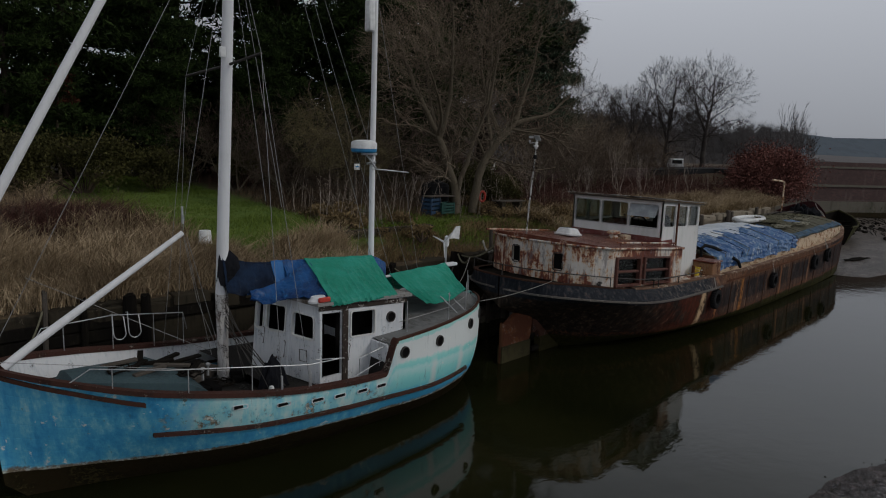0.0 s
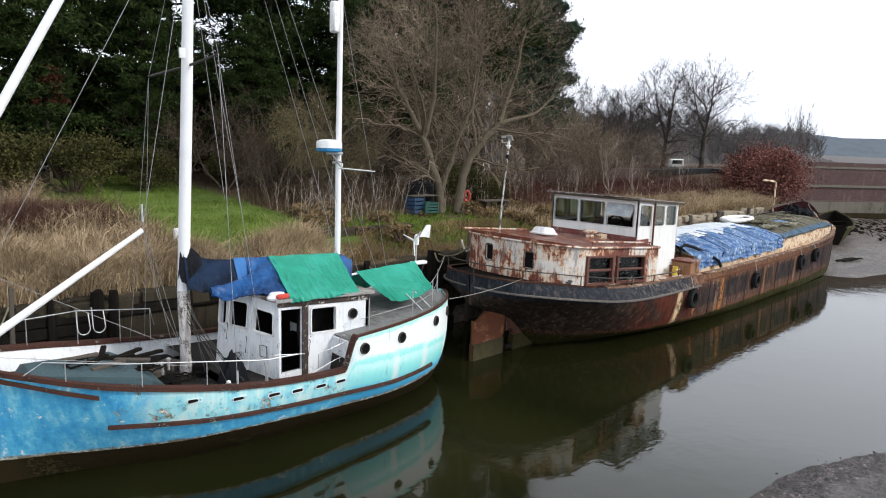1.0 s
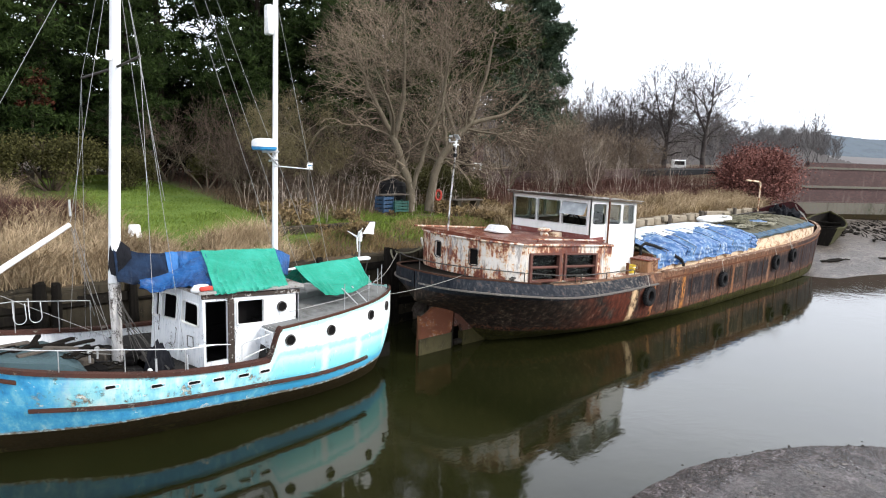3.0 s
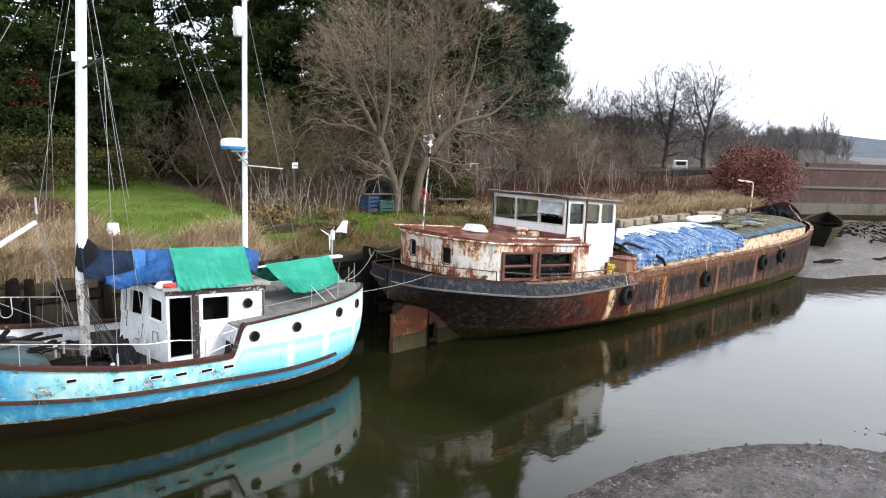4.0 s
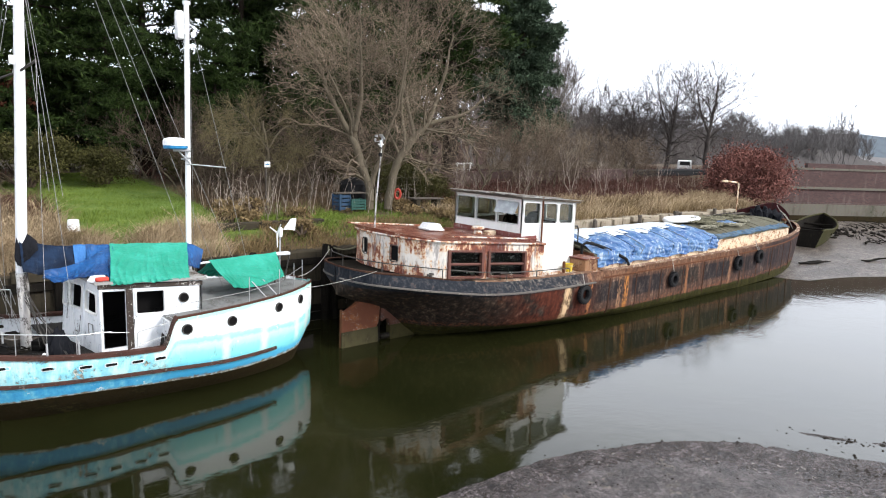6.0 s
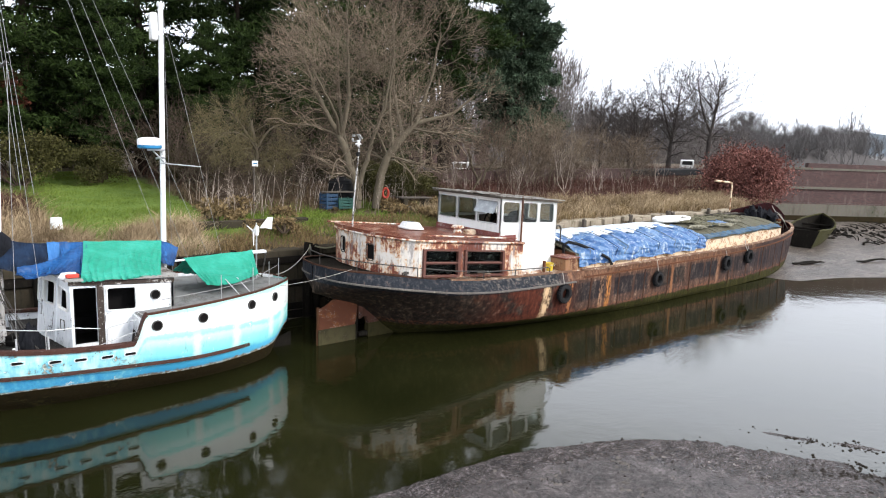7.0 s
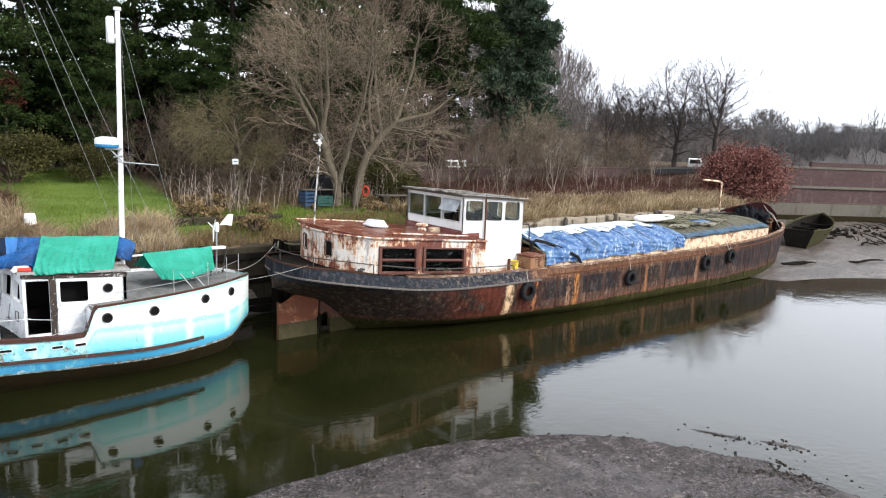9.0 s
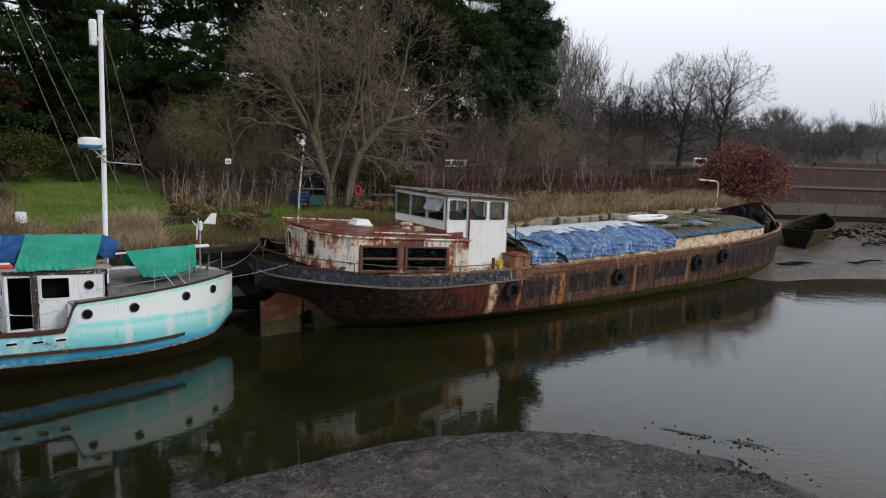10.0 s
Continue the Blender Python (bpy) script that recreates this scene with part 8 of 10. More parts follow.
def sprout(wood, twigs, rng, p, d, length, r, level, crown, gaps, rmin, rise=0.05):
    """A branch that grows outwards inside an egg-shaped crown and bears finer ones, down to the last twigs."""
    centre, radii = crown
    steps = 4 if level < 2 else 3 if level < 4 else 2
    sink = wood if level < 2 else twigs
    pts, q = [(p.copy(), d.copy())], p.copy()
    for k in range(steps):
        out = Vector([(q[i] - centre[i]) / radii[i] for i in range(3)])
        if out.length > 1.0 + 0.10 * rng.random():
            break
        w = 0.16 + 0.05 * level
        d = (d + out * 0.16 + Vector((rng.gauss(0, w), rng.gauss(0, w), rng.gauss(0, w) + rise))).normalized()
        nq = q + d * (length / steps)
        sink.bar(q, nq, max(rmin, r * (1 - 0.6 * k / steps)), max(rmin * 0.7, r * (1 - 0.6 * (k + 1) / steps)), 6 if level == 0 else 4 if level < 2 else 3)
        q = nq
        pts.append((q.copy(), d.copy()))
    if level >= len(gaps) or len(pts) < 2:
        return
    n = max(2, int(length * (len(pts) - 1) / steps / gaps[level] + rng.random()))
    for k in range(n):
        t = 1.0 if k == 0 else rng.uniform(0.18, 1.0)
        a, e = pts[min(len(pts) - 1, int(t * (len(pts) - 1)))], pts[min(len(pts) - 1, int(t * (len(pts) - 1)) + 1)]
        f = t * (len(pts) - 1) % 1.0
        at = a[0].lerp(e[0], f)
        side = a[1].cross(Vector((rng.gauss(0, 1), rng.gauss(0, 1), rng.gauss(0, 1)))).normalized()
        nd = (a[1] * rng.uniform(0.5, 1.0) + side * rng.uniform(0.45, 1.0)).normalized()
        sprout(wood, twigs, rng, at, nd, length * rng.uniform(0.40, 0.68), r * rng.uniform(0.34, 0.5), level + 1, crown, gaps, rmin, rise)


def crown_tree(name, at, limbs, crown, label, seed, gaps, mat_wood, mat_twig, rmin=0.005, side=1.9, first=0.3, rise=0.05, group=""):
    """A leafless tree on given main limbs of (points, radius at the foot, radius at the tip)."""
    rng = random.Random(seed)
    tree = thing(name, at, label, "tree", group)
    twigs, branch = Sticks(), Sticks()
    crown = (Vector(crown[0]), crown[1])
    for pts, r0, r1 in limbs:
        pts = [Vector(p) for p in pts]
        m = len(pts) - 1
        fine = []
        for i in range(m):
            for k in range(4):
                t = k / 4
                a, b = pts[max(0, i - 1)], pts[min(m, i + 2)]
                p, q = pts[i], pts[i + 1]
                fine.append(0.5 * ((2 * p) + (q - a) * t + (2 * a - 5 * p + 4 * q - b) * t**2 + (3 * p - a - 3 * q + b) * t**3) + Vector((rng.gauss(0, 0.025), rng.gauss(0, 0.025), 0)))
        fine.append(pts[-1])
        limb = Sticks()
        n = len(fine) - 1
        for k in range(n):
            limb.bar(fine[k], fine[k + 1], r0 + (r1 - r0) * k / n, r0 + (r1 - r0) * (k + 1) / n, 8)
        raw("trunk" if pts[0].z < 0.3 else "limb", limb.v, limb.f, mat_wood, parent=tree, smooth=True)
        total = sum((q - p).length for p, q in zip(pts, pts[1:]))
        for k in range(max(3, int(total / gaps[0]))):
            t = 1.0 if k == 0 else rng.uniform(first, 1.0)
            i = min(n - 1, int(t * n))
            d = (fine[i + 1] - fine[i]).normalized()
            away = d.cross(Vector((rng.gauss(0, 1), rng.gauss(0, 1), rng.gauss(0, 1)))).normalized()
            r = (r0 + (r1 - r0) * t) * rng.uniform(0.28, 0.45)
            sprout(branch, twigs, rng, fine[i], (d * rng.uniform(0.4, 0.9) + away * (0.3 if k == 0 else 0.9)).normalized(), side * rng.uniform(0.7, 1.25), max(rmin * 2, r), 1, crown, gaps, rmin, rise)
    raw("branchwork", branch.v, branch.f, mat_wood, parent=tree, label="branching grey boughs", kind="stuff", smooth=True)
    raw("crown", twigs.v, twigs.f, mat_twig, parent=tree, label="crown of fine bare twigs")
    return tree


def slivers(rng, centres, per, length, width, outward=0.6, up=0.2, origin=None):
    """Narrow pointed leaves or needle sprays round centres, as triangles."""
    c = np.repeat(np.asarray(centres, float), per, axis=0)
    n = len(c)
    d = rng.normal(size=(n, 3))
    d /= np.linalg.norm(d, axis=1)[:, None]
    if origin is not None:
        o = c - np.asarray(origin)
        o[:, 2] *= 0.3
        o /= np.linalg.norm(o, axis=1)[:, None] + 1e-6
        d = d + o * outward
    d[:, 2] += up
    d /= np.linalg.norm(d, axis=1)[:, None]
    s = np.cross(d, rng.normal(size=(n, 3)))
    s /= np.linalg.norm(s, axis=1)[:, None] + 1e-9
    ln = length * rng.uniform(0.6, 1.3, (n, 1))
    w = width * rng.uniform(0.7, 1.3, (n, 1))
    v = np.stack([c - s * w * 0.5, c + d * ln * 0.55 + s * w * 0.6, c + d * ln, c + d * ln * 0.45 - s * w * 0.6], 1).reshape(-1, 3)
    f = np.arange(n * 4).reshape(-1, 4)
    return v, f


def conifer(name, at, height, label, seed, mat, bare=0.18, width=0.24, tufts=2600, top=0.25, clump=0.55, stout=1.0):
    """A pine: bare trunk below, tiers of limbs, clumps of needle sprays with gaps between them."""
    rng = random.Random(seed)
    nr = np.random.default_rng(seed)
    wood = Sticks()
    p = Vector((0, 0, 0))
    for k in range(10):
        q = Vector((0.15 * rng.uniform(-1, 1), 0.15 * rng.uniform(-1, 1), height * (k + 1) / 10))
        wood.bar(p, q, height * 0.018 * stout * (1 - k / 11), height * 0.018 * stout * (1 - (k + 1) / 11), 8)
        p = q
    centres = []
    limbs = 80 if tufts > 10000 else 52
    for k in range(limbs):
        t = bare + (1 - bare) * (k / limbs) ** 0.9
        reach = height * width * (math.sin(math.pi * min(1, (t - bare) / (1 - bare) * 0.85 + 0.15)) ** 0.7 * (1 - top) + top * (1 - t)) * rng.uniform(0.55, 1.2)
        a = k * 2.4 + rng.uniform(-0.4, 0.4)
        d = Vector((math.cos(a), math.sin(a), rng.uniform(-0.10, 0.28)))
        s = Vector((0, 0, height * t))
        e = s + d * reach
        mid = s.lerp(e, 0.5) + Vector((0, 0, -0.1 * reach * rng.random()))
        wood.bar(s, mid, 0.07, 0.045, 4)
        wood.bar(mid, e, 0.045, 0.015, 4)
        m = max(3, int(reach * 2.4))
        for j in range(m):
            f = 0.3 + 0.7 * j / m
            c = s.lerp(e, f) + Vector((rng.gauss(0, 0.22), rng.gauss(0, 0.22), rng.gauss(0, 0.12))) * reach * 0.5
            centres.append((c.x, c.y, c.z, clump * rng.uniform(0.6, 1.25)))
    cs = np.array(centres)
    pick = nr.integers(0, len(cs), tufts)
    off = nr.normal(size=(tufts, 3)) * cs[pick, 3:4] * (np.array([0.62, 0.62, 0.40]) if top > 0.4 else np.array([0.80, 0.80, 0.26]))
    pts = cs[pick, :3] + off
    tree = thing(name, at, label, "tree", "evergreens behind the lawn")
    raw("trunk", wood.v, wood.f, M_PINEBARK, parent=tree, smooth=True)
    v, f = slivers(nr, pts, 5, 0.40, 0.075, 0.8, 0.30, (0, 0, height * 0.4))
    raw("crown", v, f, mat, parent=tree, label="clumps of dark needles with gaps between")
    return tree


def shrub(name, at, size, label, seed, mat, leaves=3000, leaf=(0.12, 0.07), stems=14, category="bush", wood=None, lumps=26, group=""):
    """A leafy bush: stems, and leaves in uneven lumps."""
    rng = random.Random(seed)
    nr = np.random.default_rng(seed)
    st = Sticks()
    sx, sy, sz = size
    centres = []
    for k in range(lumps):
        a, h = rng.uniform(0, 2 * math.pi), rng.random() ** 0.7
        rr = math.sqrt(max(0.05, 1 - (h * 0.95) ** 2.2)) * rng.uniform(0.45, 1.0)
        centres.append((sx * rr * math.cos(a), sy * rr * math.sin(a), sz * (0.12 + 0.80 * h), rng.uniform(0.5, 1.2)))
    for k in range(stems):
        c = centres[k % lumps]
        p, q = Vector((c[0] * 0.15, c[1] * 0.15, -0.1)), Vector(c[:3]) * 1.05
        m = p.lerp(q, 0.5) + Vector((rng.gauss(0, 0.1), rng.gauss(0, 0.1), 0.1))
        st.bar(p, m, 0.035, 0.025, 4)
        st.bar(m, q, 0.025, 0.01, 4)
    for k in range(stems * 8):
        c = rng.choice(centres)
        q = Vector(c[:3])
        e = q + Vector((rng.gauss(0, 0.3), rng.gauss(0, 0.3), rng.gauss(0.15, 0.25))) * min(size)* 0.45
        st.bar(q, e, 0.012, 0.006, 3)
    cs = np.array(centres)
    pick = nr.integers(0, lumps, leaves)
    scale = min(size) * 0.20
    pts = cs[pick, :3] + nr.normal(size=(leaves, 3)) * cs[pick, 3:4] * scale * np.array([1, 1, 0.75])
    pts[:, 2] = np.maximum(pts[:, 2], 0.03)
    bush = thing(name, at, label, category, group)
    raw("branchwork", st.v, st.f, wood or M_TWIG, parent=bush, kind="stuff")
    v, f = slivers(nr, pts, 1, leaf[0], leaf[1], 0.4, 0.1, (0, 0, sz * 0.3))
    raw("foliage", v, f, mat, parent=bush)
    return bush


def blades(name, spots, mat, label, seed, height=0.6, width=0.016, lean=0.35, category="grass"):
    """Many bent blades of grass; spots are (x, y, scale)."""
    nr = np.random.default_rng(seed)
    s = np.asarray(spots, float)
    n = len(s)
    z = np.array([ground_z(x, y) for x, y in s[:, :2]]) - 0.03
    p = np.column_stack([s[:, :2], z])
    h = height * s[:, 2:3] * nr.uniform(0.5, 1.25, (n, 1))
    a = nr.uniform(0, 2 * math.pi, n)
    side = np.column_stack([np.cos(a), np.sin(a), np.zeros(n)]) * width * nr.uniform(0.6, 1.4, (n, 1))
    b = nr.normal(size=(n, 2)) * lean + np.array([0.12, -0.10])
    bend = np.column_stack([b, np.zeros(n)])
    m = p + np.column_stack([np.zeros((n, 2)), h * 0.6]) + bend * h * 0.35
    t = p + np.column_stack([np.zeros((n, 2)), h * 0.92]) + bend * h * 1.05
    v = np.stack([p - side * 0.5, p + side * 0.5, m + side * 0.4, m - side * 0.4, t], 1).reshape(-1, 3)
    k = np.arange(n)[:, None] * 5
    faces = [tuple(q) for q in (k + np.array([0, 1, 2, 3])).tolist()] + [tuple(q) for q in (k + np.array([3, 2, 4])).tolist()]
    return raw(name, v.tolist(), faces, mat, label=label, category=category, kind="stuff")


def scatter(seed, n, x0, x1, y0, y1, keep=None, rough=0.6, scale=0.4):
    """Spots in a strip behind the shore, thicker in clumps; y0 and y1 are from the shore line."""
    rng = random.Random(seed)
    out = []
    while len(out) < n:
        x, s = rng.uniform(x0, x1), rng.uniform(y0, y1)
        y = shore(x) + s
        w = 0.5 + noise.noise(Vector((x * scale, y * scale, seed)))
        if rng.random() > rough * w + (1 - rough) or (keep and not keep(x, y, rng)):
            continue
        out.append((x, y, 0.6 + 0.7 * max(0.0, w)))
    return out


def lawn_here(x, y):
    return 16.9 < y < 38.5 and x < 14.3 - 0.5 * smooth(17.6, 19.5, y) * smooth(24, 21, y) and x > 8.3 - 0.28 * max(0.0, min(y, 26) - 21) + 0.34 * max(0.0, y - 28)


# grass of the bank
blades("straw_grass", scatter(1, 14000, 0.5, 12.5, 0.2, 2.1, None, 0.95, 0.9), M_STRAW, "tall dead straw grass on the bank", 1, 0.68, 0.018, 0.55)
blades("straw_grass", scatter(2, 7000, 12.0, 24, 0.3, 2.5, lambda x, y, r: not lawn_here(x, y), 0.9, 0.6), M_MIXGRASS, "half-dead tufted grass along the quay", 2, 0.30, 0.018, 0.45)
blades("straw_grass", scatter(3, 9000, 23, 50, 0.3, 3.4, None, 0.95, 0.9), M_STRAW, "pale dead grass along the quay", 3, 0.66, 0.022, 0.55)
blades("tussock_grass", scatter(13, 9000, 23, 50, 0.2, 3.6, None, 0.95, 1.1), M_MIXGRASS, "greenish half-dead tussocks along the quay", 13, 0.5, 0.022, 0.6)
blades("straw_grass", scatter(4, 8000, -3, 8.3, 1.8, 5.6, None, 0.7, 0.5), M_STRAW, "tall dead straw grass beside the lawn", 4, 0.8, 0.022, 0.5)
blades("lawn_grass", scatter(5, 48000, 7.5, 15, 1.6, 23.5, lambda x, y, r: lawn_here(x, y), 0.25, 0.5), M_GRASS, "short green lawn grass", 5, 0.10, 0.016, 0.5)
blades("green_tufts", scatter(6, 5500, 9, 26, 0.6, 7.0, None, 0.95, 0.8), M_GRASS, "green tufts among dead grass", 6, 0.26, 0.018, 0.5)
blades("green_tufts", scatter(16, 10500, 14.6, 25, 1.0, 5.8, None, 1.0, 0.9), M_GRASS, "mossy short grass on the bank", 16, 0.22, 0.020, 0.6)
blades("rough_grass", scatter(7, 14000, 8, 30, 4.4, 13, lambda x, y, r: not lawn_here(x, y), 0.7, 0.35), M_UNDER, "rough grass and litter under the trees", 7, 0.40, 0.018, 0.5)
blades("rough_grass", scatter(8, 12000, 26, 60, 2.6, 12, None, 0.6, 0.3), M_BRAMBLE, "red-brown dead bracken and bramble", 8, 0.60, 0.024, 0.9)
blades("rough_grass", scatter(9, 5000, 44, 60, 0.1, 3.0, None, 0.5, 0.3), M_STRAW, "pale grass at the shore", 9, 0.6, 0.024, 0.4)
blades("bramble_stems", scatter(10, 9000, 1.0, 8.2, 5.0, 9.5, None, 0.4, 0.5), M_BRAMBLE, "low red-brown bramble tangle", 10, 0.72, 0.014, 0.8)
blades("straw_grass", scatter(14, 6000, 1.0, 8.6, 8.5, 13.5, lambda x, y, r: not lawn_here(x, y), 0.8, 0.6), M_STRAW, "dead straw grass behind the bramble", 14, 0.7, 0.02, 0.55)


def stalks(name, n, x0, x1, s0, s1, h, mat, label, seed):
    rng = random.Random(seed)
    st = Sticks()
    for x, y, w in scatter(seed, n, x0, x1, s0, s1, lambda x, y, r: not lawn_here(x, y), 0.8, 0.6):
        z = ground_z(x, y)
        p = Vector((x, y, z - 0.05))
        hh = h * rng.uniform(0.45, 1.2)
        d = Vector((rng.gauss(0, 0.13), rng.gauss(0, 0.13), 1)).normalized()
        m, t = p + d * hh * 0.6, p + d * hh * 0.95 + Vector((rng.gauss(0, 0.12), rng.gauss(0, 0.12), hh * 0.05))
        st.bar(p, m, 0.010, 0.007, 3)
        st.bar(m, t, 0.007, 0.003, 3)
        for k in range(rng.randint(1, 4)):
            q = p.lerp(t, rng.uniform(0.4, 0.95))
            st.bar(q, q + Vector((rng.gauss(0, 0.22), rng.gauss(0, 0.22), rng.uniform(0.08, 0.32))), 0.006, 0.003, 3)
    raw(name, st.v, st.f, mat, label=label, category="stalks", kind="stuff")


stalks("dead_stalks", 130, 13.0, 24.5, 3.6, 8.0, 1.9, M_STEM, "pale dead willowherb stalks on the bank", 21)
stalks("dead_stalks", 70, 25, 52, 4.5, 9.0, 1.6, M_STEM, "pale dead stalks among bramble", 22)
stalks("dead_stalks", 300, 24, 56, 3.5, 9.5, 1.0, M_BRAMBLE, "red-brown bramble canes", 23)
stalks("dead_stalks", 260, 1.5, 13, 4.0, 16.5, 1.2, M_TWIG, "thin dry weeds by the lawn", 24)
stalks("dead_stalks", 240, 26, 52, 8.0, 16.0, 1.5, M_TWIG, "brown dead stems and saplings by the road", 26)
blades("rough_grass", scatter(12, 9000, 36, 80, 9, 19, None, 0.6, 0.25), M_BRAMBLE, "red-brown dead bracken by the road", 12, 0.75, 0.03, 0.9)
stalks("dead_stalks", 500, 8, 34, 13.5, 19.5, 1.0, M_BRAMBLE, "dark undergrowth below the evergreens", 25)

# the big twin-stemmed tree over the bank
crown_tree("bare_tree", (20.8, 20.1, 3.3),
           [([(0, 0, 0), (0.0, 0.03, 0.95), (-0.40, 0.30, 2.35), (-0.72, 0.50, 3.4)], 0.21, 0.13),
            ([(-0.72, 0.50, 3.4), (-1.45, 0.70, 4.5), (-1.85, 1.25, 6.0), (-2.3, 1.5, 7.5)], 0.13, 0.035),
            ([(-0.62, 0.45, 3.2), (-0.50, 0.10, 4.9), (-0.75, -0.2, 6.6), (-0.85, -0.3, 8.6)], 0.12, 0.03),
            ([(0.02, 0.03, 0.9), (0.28, -0.3, 2.2), (0.45, -0.6, 3.4), (0.75, -1.1, 5.0), (1.0, -1.2, 7.2)], 0.12, 0.03),
            ([(-0.72, 0.5, 3.3), (-1.4, -0.3, 4.2), (-2.2, -0.9, 5.0), (-3.0, -1.1, 6.0)], 0.08, 0.02),
            ([(-0.1, 0.1, 1.5), (0.0, 1.4, 3.6), (0.2, 2.2, 5.8), (0.3, 2.5, 8.2)], 0.11, 0.03),
            ([(0.88, -0.2, 0), (1.05, -0.3, 1.6), (1.45, -0.55, 2.7), (2.35, -1.1, 3.95)], 0.21, 0.13),
            ([(2.35, -1.1, 3.95), (3.1, -1.5, 4.2), (3.9, -1.9, 4.5), (4.9, -2.2, 5.3)], 0.12, 0.03),
            ([(2.35, -1.1, 3.95), (2.65, -1.2, 4.8), (2.95, -1.5, 6.3), (3.2, -1.7, 8.0)], 0.13, 0.03),
            ([(1.9, -0.8, 3.3), (2.3, 0.4, 4.8), (2.6, 1.2, 6.4), (2.8, 1.4, 8.4)], 0.11, 0.03),
            ([(1.5, -0.6, 2.8), (1.4, -0.4, 4.4), (1.55, -0.3, 6.2), (1.6, -0.2, 8.8)], 0.09, 0.025)],
           ((1.1, -0.25, 5.7), (5.6, 4.6, 4.3)), "large leafless tree with twin grey trunks on the bank", 31, (0.44, 0.37, 0.28, 0.23), M_BARK, M_TWIGPALE, 0.0055, 2.3, 0.42)
bare_tree("bare_tree", (26.2, 23.8, 3.8), [((0, 0, 0), (0.05, 0, 1), 2.9, 0.13), ((0.3, 0.2, 0), (0.4, 0.1, 1), 2.4, 0.10)], "leafless brown tree behind the barge", 32, 5, 0.80, (3, 4), None, M_TWIGPALE, up=0.06, wander=0.24, rmin=0.009)
crown_tree("bare_tree", (17.2, 22.9, 3.5),
           [([(0, 0, 0), (0.0, 0.0, 1.3), (-0.05, 0, 2.4), (-0.2, 0.1, 3.6)], 0.12, 0.05), ([(0, 0, 2.2), (-0.7, -0.3, 2.9), (-1.6, -0.5, 3.0), (-2.3, -0.6, 2.3)], 0.05, 0.015),
            ([(0, 0, 2.3), (-0.5, 0.4, 3.3), (-1.1, 0.7, 4.0), (-1.7, 0.8, 3.9)], 0.05, 0.015), ([(0, 0, 2.4), (0.5, -0.2, 3.2), (1.0, -0.3, 3.4), (1.5, -0.4, 2.7)], 0.05, 0.015)],
           ((-0.35, 0, 3.0), (2.6, 1.6, 1.9)), "small lichen-grey leafless tree by the lawn", 33, (0.16, 0.15, 0.12, 0.10), M_BARK, M_LICHENTWIG, 0.0045, 1.2, 0.35, -0.07)
bare_tree("bare_tree", (33.0, 25.5, 3.9), [((0, 0, 0), (-0.2, 0, 1), 2.4, 0.09), ((0.4, 0.2, 0), (0.5, 0, 1), 2.2, 0.08)], "leafless brown scrub tree", 34, 5, 0.8, (3, 5))
thicket = bare_tree("bare_shrub", (30.0, 22.6, 3.7), [((0, 0, 0), (-0.5, 0, 1), 1.5, 0.04), ((0.2, 0.2, 0), (0.5, 0.1, 1), 1.6, 0.04), ((0, 0.1, 0), (0, -0.3, 1), 1.7, 0.04), ((-0.4, 0, 0), (-0.9, 0.2, 1), 1.3, 0.03)],
                    "leafless brown thicket shrub", 35, 4, 0.8, (3, 5), category="bush", group="thicket shrubs")
rngv = random.Random(77)
for x, y, s in ((24.6, 24.2, 1.0), (26.4, 27.5, 1.3), (34.5, 23.2, 0.8), (38.5, 24.6, 0.9), (44.0, 26.5, 0.8), (50.5, 27.0, 1.0), (41.5, 28.5, 1.0), (47.0, 30.0, 1.1), (55.0, 31.5, 1.1),
                (22.6, 28.5, 1.3), (60.0, 34.0, 1.2), (15.4, 25.2, 0.9), (17.2, 27.2, 1.1), (19.0, 25.4, 1.0), (15.6, 29.6, 1.2), (18.6, 29.6, 1.3), (20.6, 26.6, 1.2), (14.9, 33.5, 1.2), (16.2, 22.0, 0.55), (19.0, 22.6, 0.7)):
    copy_thing(thicket, pose(x, y, ground_z(x, y) - 0.05, 0, 0, rngv.uniform(0, 360)) @ Matrix.Scale(s * rngv.uniform(0.9, 1.1), 4))

tan = bare_tree("tan_shrub", (38.2, 25.6, 3.7), [((0, 0, 0), (-0.45, 0, 1), 2.0, 0.04), ((0.3, 0.2, 0), (0.5, 0.1, 1), 2.1, 0.04), ((0, 0.2, 0), (0, -0.35, 1), 2.2, 0.04), ((-0.5, 0, 0), (-0.9, 0.2, 1), 1.7, 0.035), ((0.6, 0, 0), (1.0, -0.1, 1), 1.6, 0.035)],
                "tall leafless shrub of pale tan twigs by the road", 37, 5, 0.75, (3, 4), M_TWIGPALE, M_TWIGPALE, category="bush", group="tan shrubs", rmin=0.007)
for x, y, s in ((40.6, 26.0, 0.95), (42.6, 26.6, 0.80), (36.2, 26.3, 0.85), (52.0, 28.5, 0.8)):
    copy_thing(tan, pose(x, y, ground_z(x, y) - 0.05, 0, 0, rngv.uniform(0, 360)) @ Matrix.Scale(s, 4))

